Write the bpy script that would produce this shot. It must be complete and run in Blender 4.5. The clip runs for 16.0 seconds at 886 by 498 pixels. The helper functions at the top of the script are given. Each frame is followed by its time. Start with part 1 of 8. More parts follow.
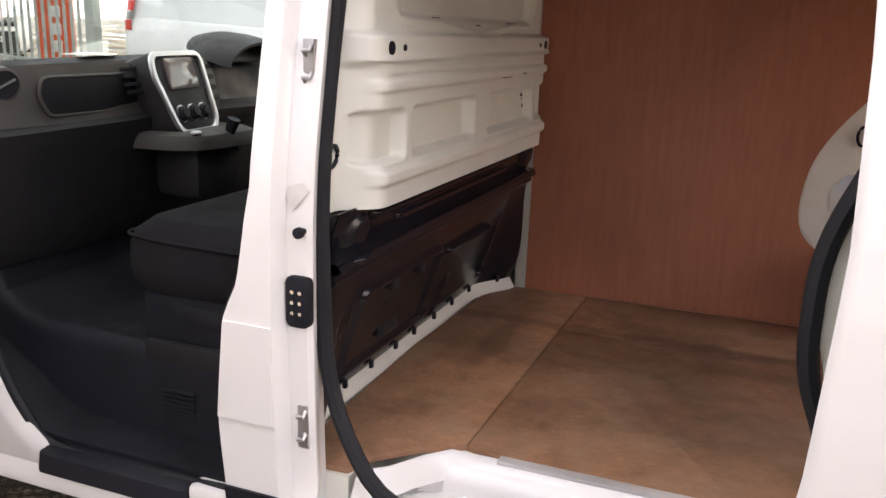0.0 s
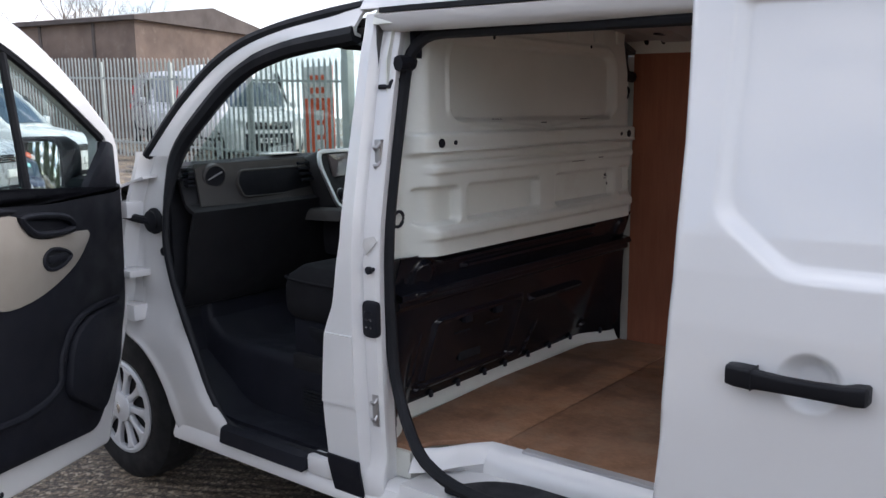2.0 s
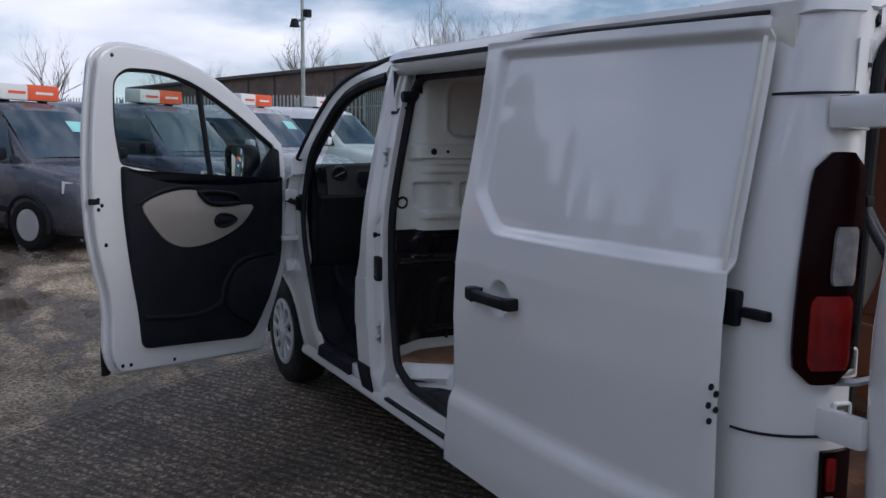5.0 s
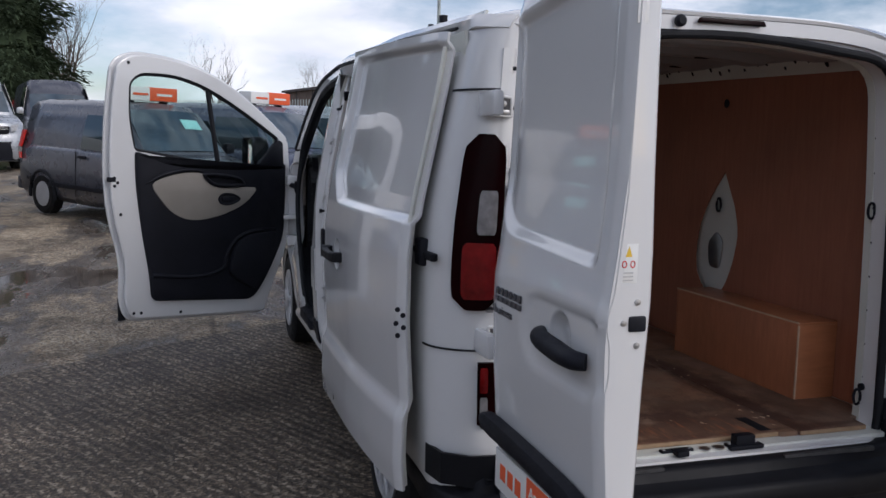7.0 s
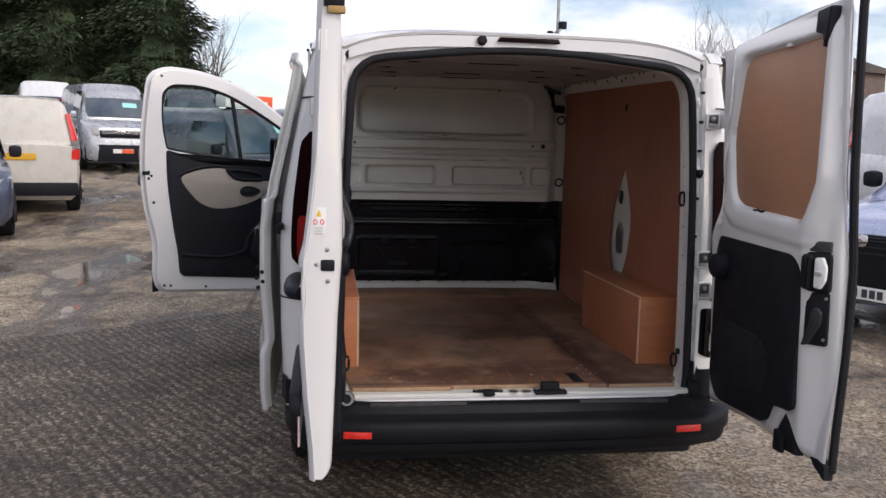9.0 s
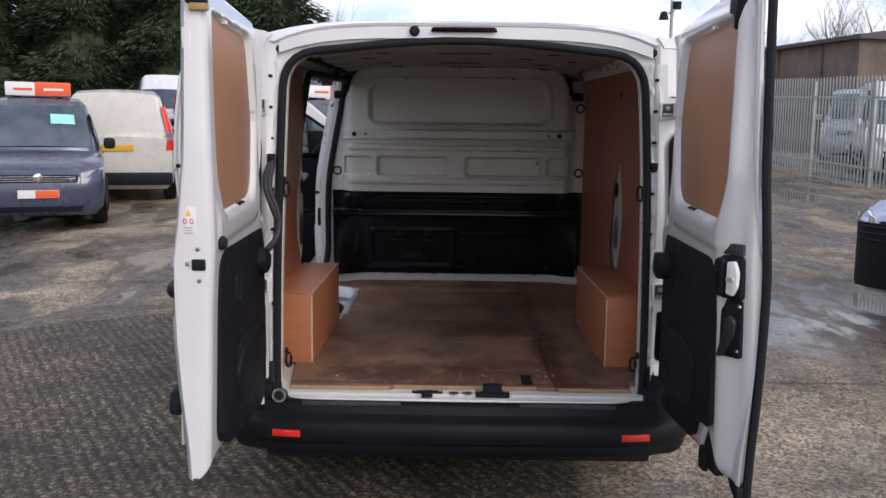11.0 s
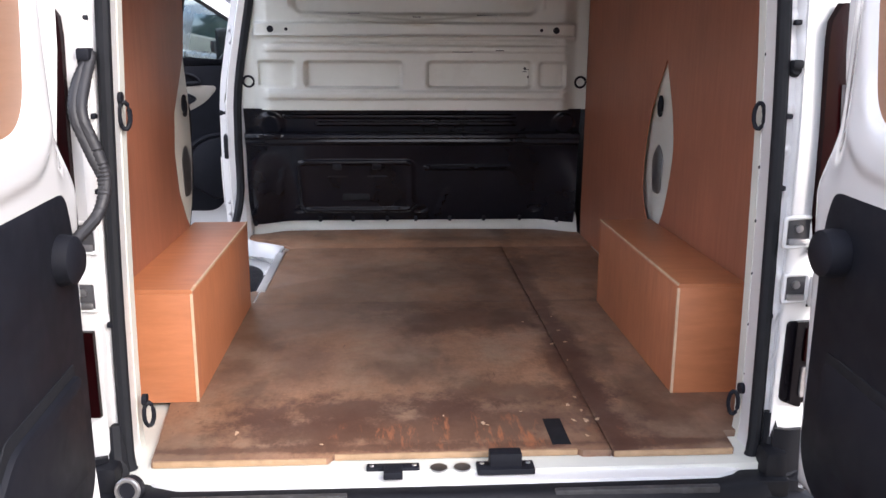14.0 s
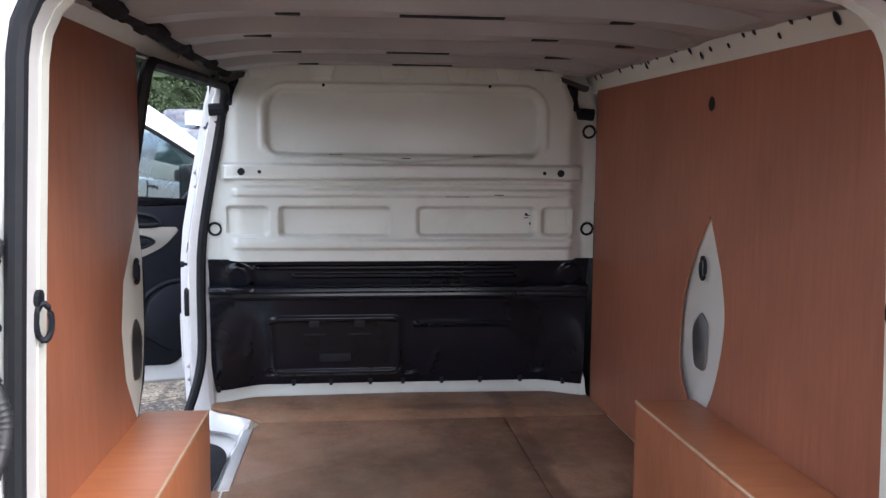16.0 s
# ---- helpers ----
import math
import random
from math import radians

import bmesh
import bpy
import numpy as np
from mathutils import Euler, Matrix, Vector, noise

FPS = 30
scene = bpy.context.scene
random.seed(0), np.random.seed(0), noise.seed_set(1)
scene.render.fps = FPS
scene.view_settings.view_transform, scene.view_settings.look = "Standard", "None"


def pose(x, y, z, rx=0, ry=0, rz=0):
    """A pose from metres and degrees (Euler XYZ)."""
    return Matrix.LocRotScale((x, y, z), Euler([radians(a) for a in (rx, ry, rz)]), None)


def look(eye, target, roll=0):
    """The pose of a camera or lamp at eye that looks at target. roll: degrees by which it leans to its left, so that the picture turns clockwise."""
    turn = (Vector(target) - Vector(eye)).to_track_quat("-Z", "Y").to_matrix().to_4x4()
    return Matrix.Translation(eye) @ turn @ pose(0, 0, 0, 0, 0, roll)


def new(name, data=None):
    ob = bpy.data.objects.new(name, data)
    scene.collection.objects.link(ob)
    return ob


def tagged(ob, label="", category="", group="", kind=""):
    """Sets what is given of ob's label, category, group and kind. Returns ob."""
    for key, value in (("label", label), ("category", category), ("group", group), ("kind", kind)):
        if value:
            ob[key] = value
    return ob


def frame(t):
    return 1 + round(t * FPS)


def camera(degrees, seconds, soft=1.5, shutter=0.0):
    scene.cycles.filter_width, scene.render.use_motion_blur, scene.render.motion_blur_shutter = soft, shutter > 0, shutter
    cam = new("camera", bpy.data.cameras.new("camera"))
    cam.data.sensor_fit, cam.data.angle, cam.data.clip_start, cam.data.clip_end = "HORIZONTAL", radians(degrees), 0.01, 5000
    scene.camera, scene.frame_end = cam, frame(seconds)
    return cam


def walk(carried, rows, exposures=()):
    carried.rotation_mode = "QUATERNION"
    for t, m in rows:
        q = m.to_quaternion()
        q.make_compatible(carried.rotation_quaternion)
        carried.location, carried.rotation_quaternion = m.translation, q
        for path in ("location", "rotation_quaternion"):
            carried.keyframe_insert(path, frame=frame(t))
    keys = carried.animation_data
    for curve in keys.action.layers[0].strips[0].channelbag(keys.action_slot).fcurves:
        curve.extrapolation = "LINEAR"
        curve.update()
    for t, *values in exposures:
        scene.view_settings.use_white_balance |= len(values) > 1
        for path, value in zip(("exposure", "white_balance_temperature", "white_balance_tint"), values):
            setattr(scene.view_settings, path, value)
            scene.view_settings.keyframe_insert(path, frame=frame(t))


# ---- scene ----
cam = camera(55.1, 16.0)
PATH = [
    (0, (-1.429, -2.537, 1.626), (-2.135, -0.734, 1.125), 1.8),
    (0.5, (-1.227, -2.615, 1.673), (-2.003, -0.812, 1.288), 0.2),
    (1, (-0.992, -2.719, 1.693), (-1.898, -0.965, 1.377), -0.7),
    (1.5, (-0.786, -2.842, 1.675), (-1.85, -1.175, 1.376), -1.2),
    (2, (-0.517, -2.909, 1.669), (-1.754, -1.368, 1.36), -0.8),
    (2.5, (-0.188, -2.902, 1.666), (-1.599, -1.515, 1.379), -0.6),
    (3, (0.121, -2.921, 1.641), (-1.434, -1.693, 1.368), -0.4),
    (3.5, (0.412, -2.89, 1.651), (-1.229, -1.78, 1.38), 0.2),
    (3.7, (0.551, -2.915, 1.633), (-1.1, -1.818, 1.37), -0.1),
    (5.8, (1.85, -2.207, 1.58), (0.026, -1.415, 1.362), 1.0),
    (6, (1.974, -2.142, 1.55), (0.141, -1.372, 1.341), 1.0),
    (6.5, (2.239, -1.978, 1.561), (0.379, -1.276, 1.339), 1.5),
    (7, (2.496, -1.724, 1.557), (0.599, -1.138, 1.32), 1.1),
    (7.5, (2.758, -1.548, 1.54), (0.835, -1.056, 1.298), 1.6),
    (8, (3.03, -1.345, 1.551), (1.09, -0.922, 1.314), 2.5),
    (8.5, (3.245, -1.06, 1.538), (1.29, -0.716, 1.295), 1.9),
    (9, (3.448, -0.791, 1.537), (1.479, -0.522, 1.307), 1.3),
    (9.2, (3.542, -0.681, 1.525), (1.569, -0.434, 1.309), 1.3),
    (11.3, (3.311, 0.006, 1.585), (1.331, -0.046, 1.311), 0.5),
    (11.5, (3.183, 0.03, 1.551), (1.203, -0.038, 1.273), 0.4),
    (12, (2.902, 0.073, 1.539), (0.928, -0.013, 1.231), 0.5),
    (12.5, (2.624, 0.003, 1.517), (0.656, 0.002, 1.159), 0.2),
    (13, (2.359, -0.096, 1.512), (0.412, -0.01, 1.061), 0.1),
    (13.5, (2.103, -0.11, 1.504), (0.162, -0.023, 1.03), 0.2),
    (14, (1.881, -0.123, 1.508), (-0.06, -0.005, 1.042), 0.3),
    (14.5, (1.653, -0.164, 1.521), (-0.286, 0.007, 1.062), 0.2),
    (15, (1.491, -0.155, 1.538), (-0.46, -0.019, 1.119), 0.2),
    (15.5, (1.387, -0.139, 1.561), (-0.584, -0.031, 1.234), 0.9),
    (16, (1.338, -0.221, 1.601), (-0.642, -0.014, 1.411), 0.4),
]
EXPOSURE = [(0, 1.99, 7700, 21), (0.5, 1.66, 6950, 15), (1.0, 1.40, 6700, 14), (2.0, 0.97, 6300, 14), (3.0, 0.42, 6200, 14), (3.7, -0.02, 6050, 15), (6.0, -0.42, 5750, 15), (7.0, -0.22, 6050, 15), (8.0, 0.10, 6400, 16), (9.0, 0.33, 6550, 17), (11.5, 0.28, 6250, 18), (12.5, 0.85, 6400, 17), (13.5, 1.63, 6350, 17), (14.2, 1.88, 6300, 16), (14.7, 1.94, 6200, 15), (16.0, 2.07, 6000, 13)]
walk(cam, [(t, look(eye, target, roll)) for t, eye, target, roll in PATH], EXPOSURE)

# ---- world and light ----
SUN_EL, SUN_AZ = radians(32), radians(38)
world = bpy.data.worlds.new("sky")
scene.world = world
world.use_nodes = True
wn, wl = world.node_tree.nodes, world.node_tree.links
wn.clear()
w_out, w_bg = wn.new("ShaderNodeOutputWorld"), wn.new("ShaderNodeBackground")
w_sky = wn.new("ShaderNodeTexSky")
w_sky.sky_type, w_sky.sun_disc = "NISHITA", False
w_sky.sun_elevation, w_sky.sun_rotation = SUN_EL, radians(90) - SUN_AZ
w_tc, w_map, w_noise, w_ramp, w_mix, w_dim = (wn.new("ShaderNodeTexCoord"), wn.new("ShaderNodeMapping"), wn.new("ShaderNodeTexNoise"),
    wn.new("ShaderNodeValToRGB"), wn.new("ShaderNodeMix"), wn.new("ShaderNodeMix"))
w_map.inputs["Scale"].default_value = (1.0, 1.0, 3.0)
w_map.inputs["Location"].default_value = (0.35, 0.2, 0.1)
w_noise.inputs["Scale"].default_value, w_noise.inputs["Detail"].default_value, w_noise.inputs["Roughness"].default_value = 2.6, 9, 0.56
w_ramp.color_ramp.elements[0].position, w_ramp.color_ramp.elements[1].position = 0.40, 0.56
w_ramp.color_ramp.elements[0].color, w_ramp.color_ramp.elements[1].color = (0, 0, 0, 1), (1, 1, 1, 1)
w_mix.data_type = w_dim.data_type = "RGBA"
w_dim.blend_type = "MULTIPLY"
w_dim.inputs[0].default_value = 1.0
w_dim.inputs[7].default_value = (0.11, 0.11, 0.11, 1)
w_noise2 = wn.new("ShaderNodeTexNoise")
w_noise2.inputs["Scale"].default_value, w_noise2.inputs["Detail"].default_value = 5.0, 6
w_ramp2 = wn.new("ShaderNodeValToRGB")
w_ramp2.color_ramp.elements[0].position, w_ramp2.color_ramp.elements[1].position = 0.3, 0.7
w_ramp2.color_ramp.elements[0].color, w_ramp2.color_ramp.elements[1].color = (0.72, 0.76, 0.84, 1), (1.18, 1.17, 1.16, 1)
wl.new(w_tc.outputs["Generated"], w_map.inputs["Vector"])
wl.new(w_map.outputs["Vector"], w_noise.inputs["Vector"])
wl.new(w_map.outputs["Vector"], w_noise2.inputs["Vector"])
wl.new(w_noise.outputs["Fac"], w_ramp.inputs["Fac"])
wl.new(w_noise2.outputs["Fac"], w_ramp2.inputs["Fac"])
wl.new(w_sky.outputs["Color"], w_dim.inputs[6])
wl.new(w_ramp.outputs["Color"], w_mix.inputs[0])
wl.new(w_dim.outputs[2], w_mix.inputs[6])
wl.new(w_ramp2.outputs["Color"], w_mix.inputs[7])
wl.new(w_mix.outputs[2], w_bg.inputs["Color"])
w_bg.inputs["Strength"].default_value = 1.14
wl.new(w_bg.outputs[0], w_out.inputs[0])

sun = new("sun", bpy.data.lights.new("sun", "SUN"))
sun.data.energy, sun.data.angle, sun.data.color = 1.00, radians(24), (1.0, 0.93, 0.83)
sun.matrix_world = look((math.cos(SUN_AZ) * math.cos(SUN_EL) * 50, math.sin(SUN_AZ) * math.cos(SUN_EL) * 50, math.sin(SUN_EL) * 50), (0, 0, 0))


# ---- materials ----
def nodes_of(name):
    m = bpy.data.materials.new(name)
    m.use_nodes = True
    return m, m.node_tree.nodes, m.node_tree.links, m.node_tree.nodes["Principled BSDF"]


def noise_node(ns, ls, src, scale, detail=5, rough=0.55, stretch=(1, 1, 1)):
    mp, nz = ns.new("ShaderNodeMapping"), ns.new("ShaderNodeTexNoise")
    mp.inputs["Scale"].default_value = stretch
    nz.inputs["Scale"].default_value, nz.inputs["Detail"].default_value, nz.inputs["Roughness"].default_value = scale, detail, rough
    ls.new(src, mp.inputs["Vector"])
    ls.new(mp.outputs["Vector"], nz.inputs["Vector"])
    return nz.outputs["Fac"]


def ramp_node(ns, ls, src, stops):
    r = ns.new("ShaderNodeValToRGB")
    while len(r.color_ramp.elements) < len(stops):
        r.color_ramp.elements.new(0.5)
    for e, (p, c) in zip(r.color_ramp.elements, stops):
        e.position, e.color = p, ((*c, 1) if len(c) == 3 else c)
    ls.new(src, r.inputs["Fac"])
    return r.outputs["Color"]


def mix_node(ns, ls, fac, a, b, blend="MIX"):
    m = ns.new("ShaderNodeMix")
    m.data_type, m.blend_type = "RGBA", blend
    for sock, v in ((m.inputs[0], fac), (m.inputs[6], a), (m.inputs[7], b)):
        if isinstance(v, (int, float)):
            sock.default_value = v
        elif isinstance(v, tuple):
            sock.default_value = (*v, 1) if len(v) == 3 else v
        else:
            ls.new(v, sock)
    return m.outputs[2]


def bump_node(ns, ls, src, strength, distance, bsdf):
    b = ns.new("ShaderNodeBump")
    b.inputs["Strength"].default_value, b.inputs["Distance"].default_value = strength, distance
    ls.new(src, b.inputs["Height"])
    ls.new(b.outputs["Normal"], bsdf.inputs["Normal"])


def surface(name, col, rough=0.5, metal=0.0, var=0.12, scale=4.0, bump=0.0, bscale=120.0, coat=0.0, grime=0.0, grime_col=(0.12, 0.1, 0.08), spec=0.5):
    """A plain surface with two scales of variation in colour and gloss, and fine relief."""
    m, ns, ls, p = nodes_of(name)
    tc = ns.new("ShaderNodeTexCoord").outputs["Object"]
    big, fine = noise_node(ns, ls, tc, scale), noise_node(ns, ls, tc, bscale, 3)
    lo, hi = tuple(c * (1 - var) for c in col), tuple(min(1, c * (1 + var * 0.6)) for c in col)
    c = ramp_node(ns, ls, big, [(0.3, lo), (0.7, hi)])
    if grime:
        g = ramp_node(ns, ls, noise_node(ns, ls, tc, scale * 2.3, 8, 0.7), [(0.55, (0, 0, 0)), (0.8, (grime,) * 3)])
        c = mix_node(ns, ls, g, c, grime_col)
    ls.new(c, p.inputs["Base Color"])
    r = ramp_node(ns, ls, noise_node(ns, ls, tc, scale * 3), [(0.3, (rough * 0.85,) * 3), (0.7, (min(1, rough * 1.2),) * 3)])
    ls.new(r, p.inputs["Roughness"])
    p.inputs["Specular IOR Level"].default_value = spec
    p.inputs["Metallic"].default_value, p.inputs["Coat Weight"].default_value, p.inputs["Coat Roughness"].default_value = metal, coat, 0.03
    if bump:
        bump_node(ns, ls, fine, bump, 0.002, p)
    return m


def glass(name, tint=(0.86, 0.93, 0.91), rough=0.0):
    """Thin clear glass: mostly see-through, with a mirror gloss that grows towards grazing."""
    m, ns, ls, p = nodes_of(name)
    ns.remove(p)
    t, g, mx, fr, pw = ns.new("ShaderNodeBsdfTransparent"), ns.new("ShaderNodeBsdfGlossy"), ns.new("ShaderNodeMixShader"), ns.new("ShaderNodeLayerWeight"), ns.new("ShaderNodeMath")
    t.inputs["Color"].default_value = (*tint, 1)
    g.inputs["Roughness"].default_value = rough
    fr.inputs["Blend"].default_value = 0.5
    pw.operation = "POWER"
    pw.inputs[1].default_value = 3.5
    ls.new(fr.outputs["Facing"], pw.inputs[0])
    sc = ns.new("ShaderNodeMath")
    sc.operation = "MULTIPLY_ADD"
    sc.inputs[1].default_value, sc.inputs[2].default_value = 0.8, 0.045
    ls.new(pw.outputs[0], sc.inputs[0])
    ls.new(sc.outputs[0], mx.inputs[0])
    ls.new(t.outputs[0], mx.inputs[1])
    ls.new(g.outputs[0], mx.inputs[2])
    ls.new(mx.outputs[0], ns["Material Output"].inputs[0])
    return m


def plywood(name, light, dark, rough=0.5, along=(1, 1, 1), stains=0.0, speck=0.35):
    """Hardwood-faced plywood; along gives the grain's stretch."""
    m, ns, ls, p = nodes_of(name)
    tc = ns.new("ShaderNodeTexCoord").outputs["Object"]
    grain = noise_node(ns, ls, tc, 22, 6, 0.65, along)
    fine = noise_node(ns, ls, tc, 90, 4, 0.6, along)
    broad = noise_node(ns, ls, tc, 2.2, 4, 0.5)
    c = ramp_node(ns, ls, grain, [(0.28, dark), (0.72, light)])
    c = mix_node(ns, ls, speck, c, ramp_node(ns, ls, fine, [(0.35, tuple(v * 0.6 for v in dark)), (0.65, light)]))
    c = mix_node(ns, ls, 0.65, c, ramp_node(ns, ls, broad, [(0.3, (0.72, 0.70, 0.68)), (0.7, (1.12, 1.1, 1.06))]), "MULTIPLY")
    r = rough
    if stains:
        s1 = ramp_node(ns, ls, noise_node(ns, ls, tc, 2.1, 9, 0.62, (0.8, 1.3, 1)), [(0.50, (0, 0, 0)), (0.57, (stains * 0.95,) * 3)])
        sep = ns.new("ShaderNodeSeparateXYZ")
        ls.new(tc, sep.inputs[0])
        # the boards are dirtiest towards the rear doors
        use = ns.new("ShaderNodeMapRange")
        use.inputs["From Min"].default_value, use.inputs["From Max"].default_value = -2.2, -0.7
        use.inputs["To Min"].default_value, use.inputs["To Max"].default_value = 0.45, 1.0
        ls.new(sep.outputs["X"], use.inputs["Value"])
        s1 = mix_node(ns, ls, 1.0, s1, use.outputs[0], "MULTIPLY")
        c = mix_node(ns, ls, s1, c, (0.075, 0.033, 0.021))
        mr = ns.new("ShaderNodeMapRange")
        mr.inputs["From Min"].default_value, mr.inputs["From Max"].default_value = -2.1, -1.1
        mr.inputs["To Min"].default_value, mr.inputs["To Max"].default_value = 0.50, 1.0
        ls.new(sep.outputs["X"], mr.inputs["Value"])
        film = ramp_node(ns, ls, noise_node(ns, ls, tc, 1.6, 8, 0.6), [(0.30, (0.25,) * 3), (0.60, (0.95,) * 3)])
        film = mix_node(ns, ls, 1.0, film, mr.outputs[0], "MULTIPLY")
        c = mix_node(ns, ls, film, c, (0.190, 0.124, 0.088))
        c = mix_node(ns, ls, 0.8, c, ramp_node(ns, ls, noise_node(ns, ls, tc, 6.5, 8, 0.72), [(0.32, (0.58, 0.54, 0.50)), (0.68, (1.22, 1.2, 1.18))]), "MULTIPLY")
        s2 = ramp_node(ns, ls, noise_node(ns, ls, tc, 7, 8, 0.7), [(0.5, (0, 0, 0)), (0.75, (stains * 0.7,) * 3)])
        c = mix_node(ns, ls, s2, c, (0.30, 0.23, 0.16))
        s3 = ramp_node(ns, ls, noise_node(ns, ls, tc, 30, 4, 0.8, (0.25, 1, 1)), [(0.66, (0, 0, 0)), (0.74, (stains,) * 3)])
        c = mix_node(ns, ls, s3, c, (0.05, 0.03, 0.02))
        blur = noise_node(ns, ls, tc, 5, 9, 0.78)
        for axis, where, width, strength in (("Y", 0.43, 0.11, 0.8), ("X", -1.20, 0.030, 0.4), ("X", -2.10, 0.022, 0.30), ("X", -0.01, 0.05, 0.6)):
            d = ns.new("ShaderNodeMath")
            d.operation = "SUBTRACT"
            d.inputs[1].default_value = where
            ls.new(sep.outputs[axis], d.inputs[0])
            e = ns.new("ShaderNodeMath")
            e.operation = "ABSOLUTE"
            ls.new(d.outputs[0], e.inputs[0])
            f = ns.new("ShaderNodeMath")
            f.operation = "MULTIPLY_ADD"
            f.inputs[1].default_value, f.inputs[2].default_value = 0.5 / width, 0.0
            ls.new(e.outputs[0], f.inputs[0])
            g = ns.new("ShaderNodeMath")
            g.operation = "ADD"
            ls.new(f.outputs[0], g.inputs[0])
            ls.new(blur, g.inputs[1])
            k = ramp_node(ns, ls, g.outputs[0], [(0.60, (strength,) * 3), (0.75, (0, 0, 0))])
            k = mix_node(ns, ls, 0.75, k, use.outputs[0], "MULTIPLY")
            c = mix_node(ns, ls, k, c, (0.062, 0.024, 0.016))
        # old stains, each with a ragged outline
        def patch(cx, cy, rx, ry, strength):
            mp = ns.new("ShaderNodeMapping")
            mp.vector_type = "TEXTURE"
            mp.inputs["Location"].default_value, mp.inputs["Scale"].default_value = (cx, cy, 0.56), (rx, ry, 1)
            ls.new(tc, mp.inputs["Vector"])
            far = ns.new("ShaderNodeVectorMath")
            far.operation = "LENGTH"
            ls.new(mp.outputs[0], far.inputs[0])
            rag = ns.new("ShaderNodeMath")
            rag.operation = "MULTIPLY_ADD"
            rag.inputs[1].default_value = 0.3
            ls.new(far.outputs["Value"], rag.inputs[0])
            ls.new(blur, rag.inputs[2])
            return ramp_node(ns, ls, rag.outputs[0], [(0.64, (strength,) * 3), (0.80, (0, 0, 0))])

        for cx, cy, rx, ry, strength in ((-0.98, 0.10, 0.20, 0.30, 0.7), (-1.16, 0.0, 0.09, 0.34, 0.5), (-0.24, -0.25, 0.13, 0.42, 0.85), (-0.10, -0.32, 0.09, 0.24, 0.6), (-0.12, 0.0, 0.16, 0.60, 0.7), (-0.34, 0.22, 0.12, 0.34, 0.6), (-0.62, -0.42, 0.28, 0.10, 0.4), (-0.14, 0.60, 0.13, 0.10, 0.5), (-0.50, 0.40, 0.35, 0.13, 0.7), (-1.75, 0.5, 0.3, 0.12, 0.5), (-2.28, 0.2, 0.06, 0.5, 0.4), (-1.95, -0.35, 0.12, 0.2, 0.3), (-1.55, 0.25, 0.35, 0.08, 0.45)):
            c = mix_node(ns, ls, patch(cx, cy, rx, ry, strength), c, (0.082, 0.038, 0.025))
        red = ramp_node(ns, ls, noise_node(ns, ls, tc, 26, 6, 0.75, (0.2, 1, 1)), [(0.52, (0, 0, 0)), (0.60, (0.8,) * 3)])
        worn = ns.new("ShaderNodeMath")
        worn.operation = "MULTIPLY"
        ls.new(red, worn.inputs[0])
        ls.new(patch(-0.08, 0.10, 0.10, 0.36, 1.0), worn.inputs[1])
        c = mix_node(ns, ls, worn.outputs[0], c, (0.34, 0.125, 0.055))
        rr = ramp_node(ns, ls, noise_node(ns, ls, tc, 3, 6), [(0.35, (rough * 0.7,) * 3), (0.65, (rough * 1.3,) * 3)])
        ls.new(rr, p.inputs["Roughness"])
    else:
        p.inputs["Roughness"].default_value = r
    ls.new(c, p.inputs["Base Color"])
    bump_node(ns, ls, fine, 0.25, 0.001, p)
    return m


WHITE = surface("van white paint", (0.72, 0.72, 0.72), 0.22, var=0.03, scale=1.5, coat=1.0, grime=0.10, grime_col=(0.5, 0.48, 0.45))
WHITE_IN = surface("white primer inside", (0.65, 0.66, 0.605), 0.38, var=0.06, scale=2.5, coat=0.15, grime=0.30, grime_col=(0.42, 0.38, 0.33))
BLACK_PL = surface("black grained plastic", (0.010, 0.011, 0.0165), 0.55, var=0.25, bump=0.35, bscale=500, spec=0.21)
BUMPER_PL = surface("weathered black bumper plastic", (0.0065, 0.007, 0.010), 0.5, var=0.3, scale=3, bump=0.3, bscale=300, grime=0.25, grime_col=(0.024, 0.023, 0.023), spec=0.22)
GLOSS_BLACK = surface("satin black moulded panel", (0.0095, 0.0105, 0.0155), 0.16, var=0.3, scale=3, grime=0.2, grime_col=(0.015, 0.016, 0.020), spec=0.36)
STICKER = surface("pale grey sticker", (0.52, 0.51, 0.49), 0.55, var=0.1, scale=20)
RUBBER = surface("black rubber", (0.010, 0.011, 0.0145), 0.65, var=0.2, bump=0.1, spec=0.28)
TYRE = surface("tyre rubber", (0.011, 0.011, 0.012), 0.75, var=0.3, scale=6, bump=0.3, grime=0.3, grime_col=(0.035, 0.032, 0.03), spec=0.25)
DASH = surface("dark dashboard plastic", (0.013, 0.013, 0.0155), 0.6, spec=0.35, var=0.15, bump=0.4, bscale=600)
DASH_MID = surface("mid grey dashboard plastic", (0.050, 0.046, 0.044), 0.6, var=0.12, bump=0.4, bscale=600)
CLOTH = surface("black seat cloth", (0.013, 0.013, 0.015), 0.9, spec=0.1, var=0.25, bump=0.6, bscale=700)
BEIGE = surface("grey beige door insert", (0.29, 0.265, 0.235), 0.75, var=0.08, bump=0.4, bscale=500)
STEEL = surface("bare steel", (0.45, 0.45, 0.46), 0.35, 1.0, var=0.25, bump=0.1)
ALU = surface("aluminium strip", (0.55, 0.55, 0.56), 0.4, 1.0, var=0.2)
DULL_ALU = surface("dull aluminium strip", (0.52, 0.52, 0.53), 0.55, 0.25, var=0.2)
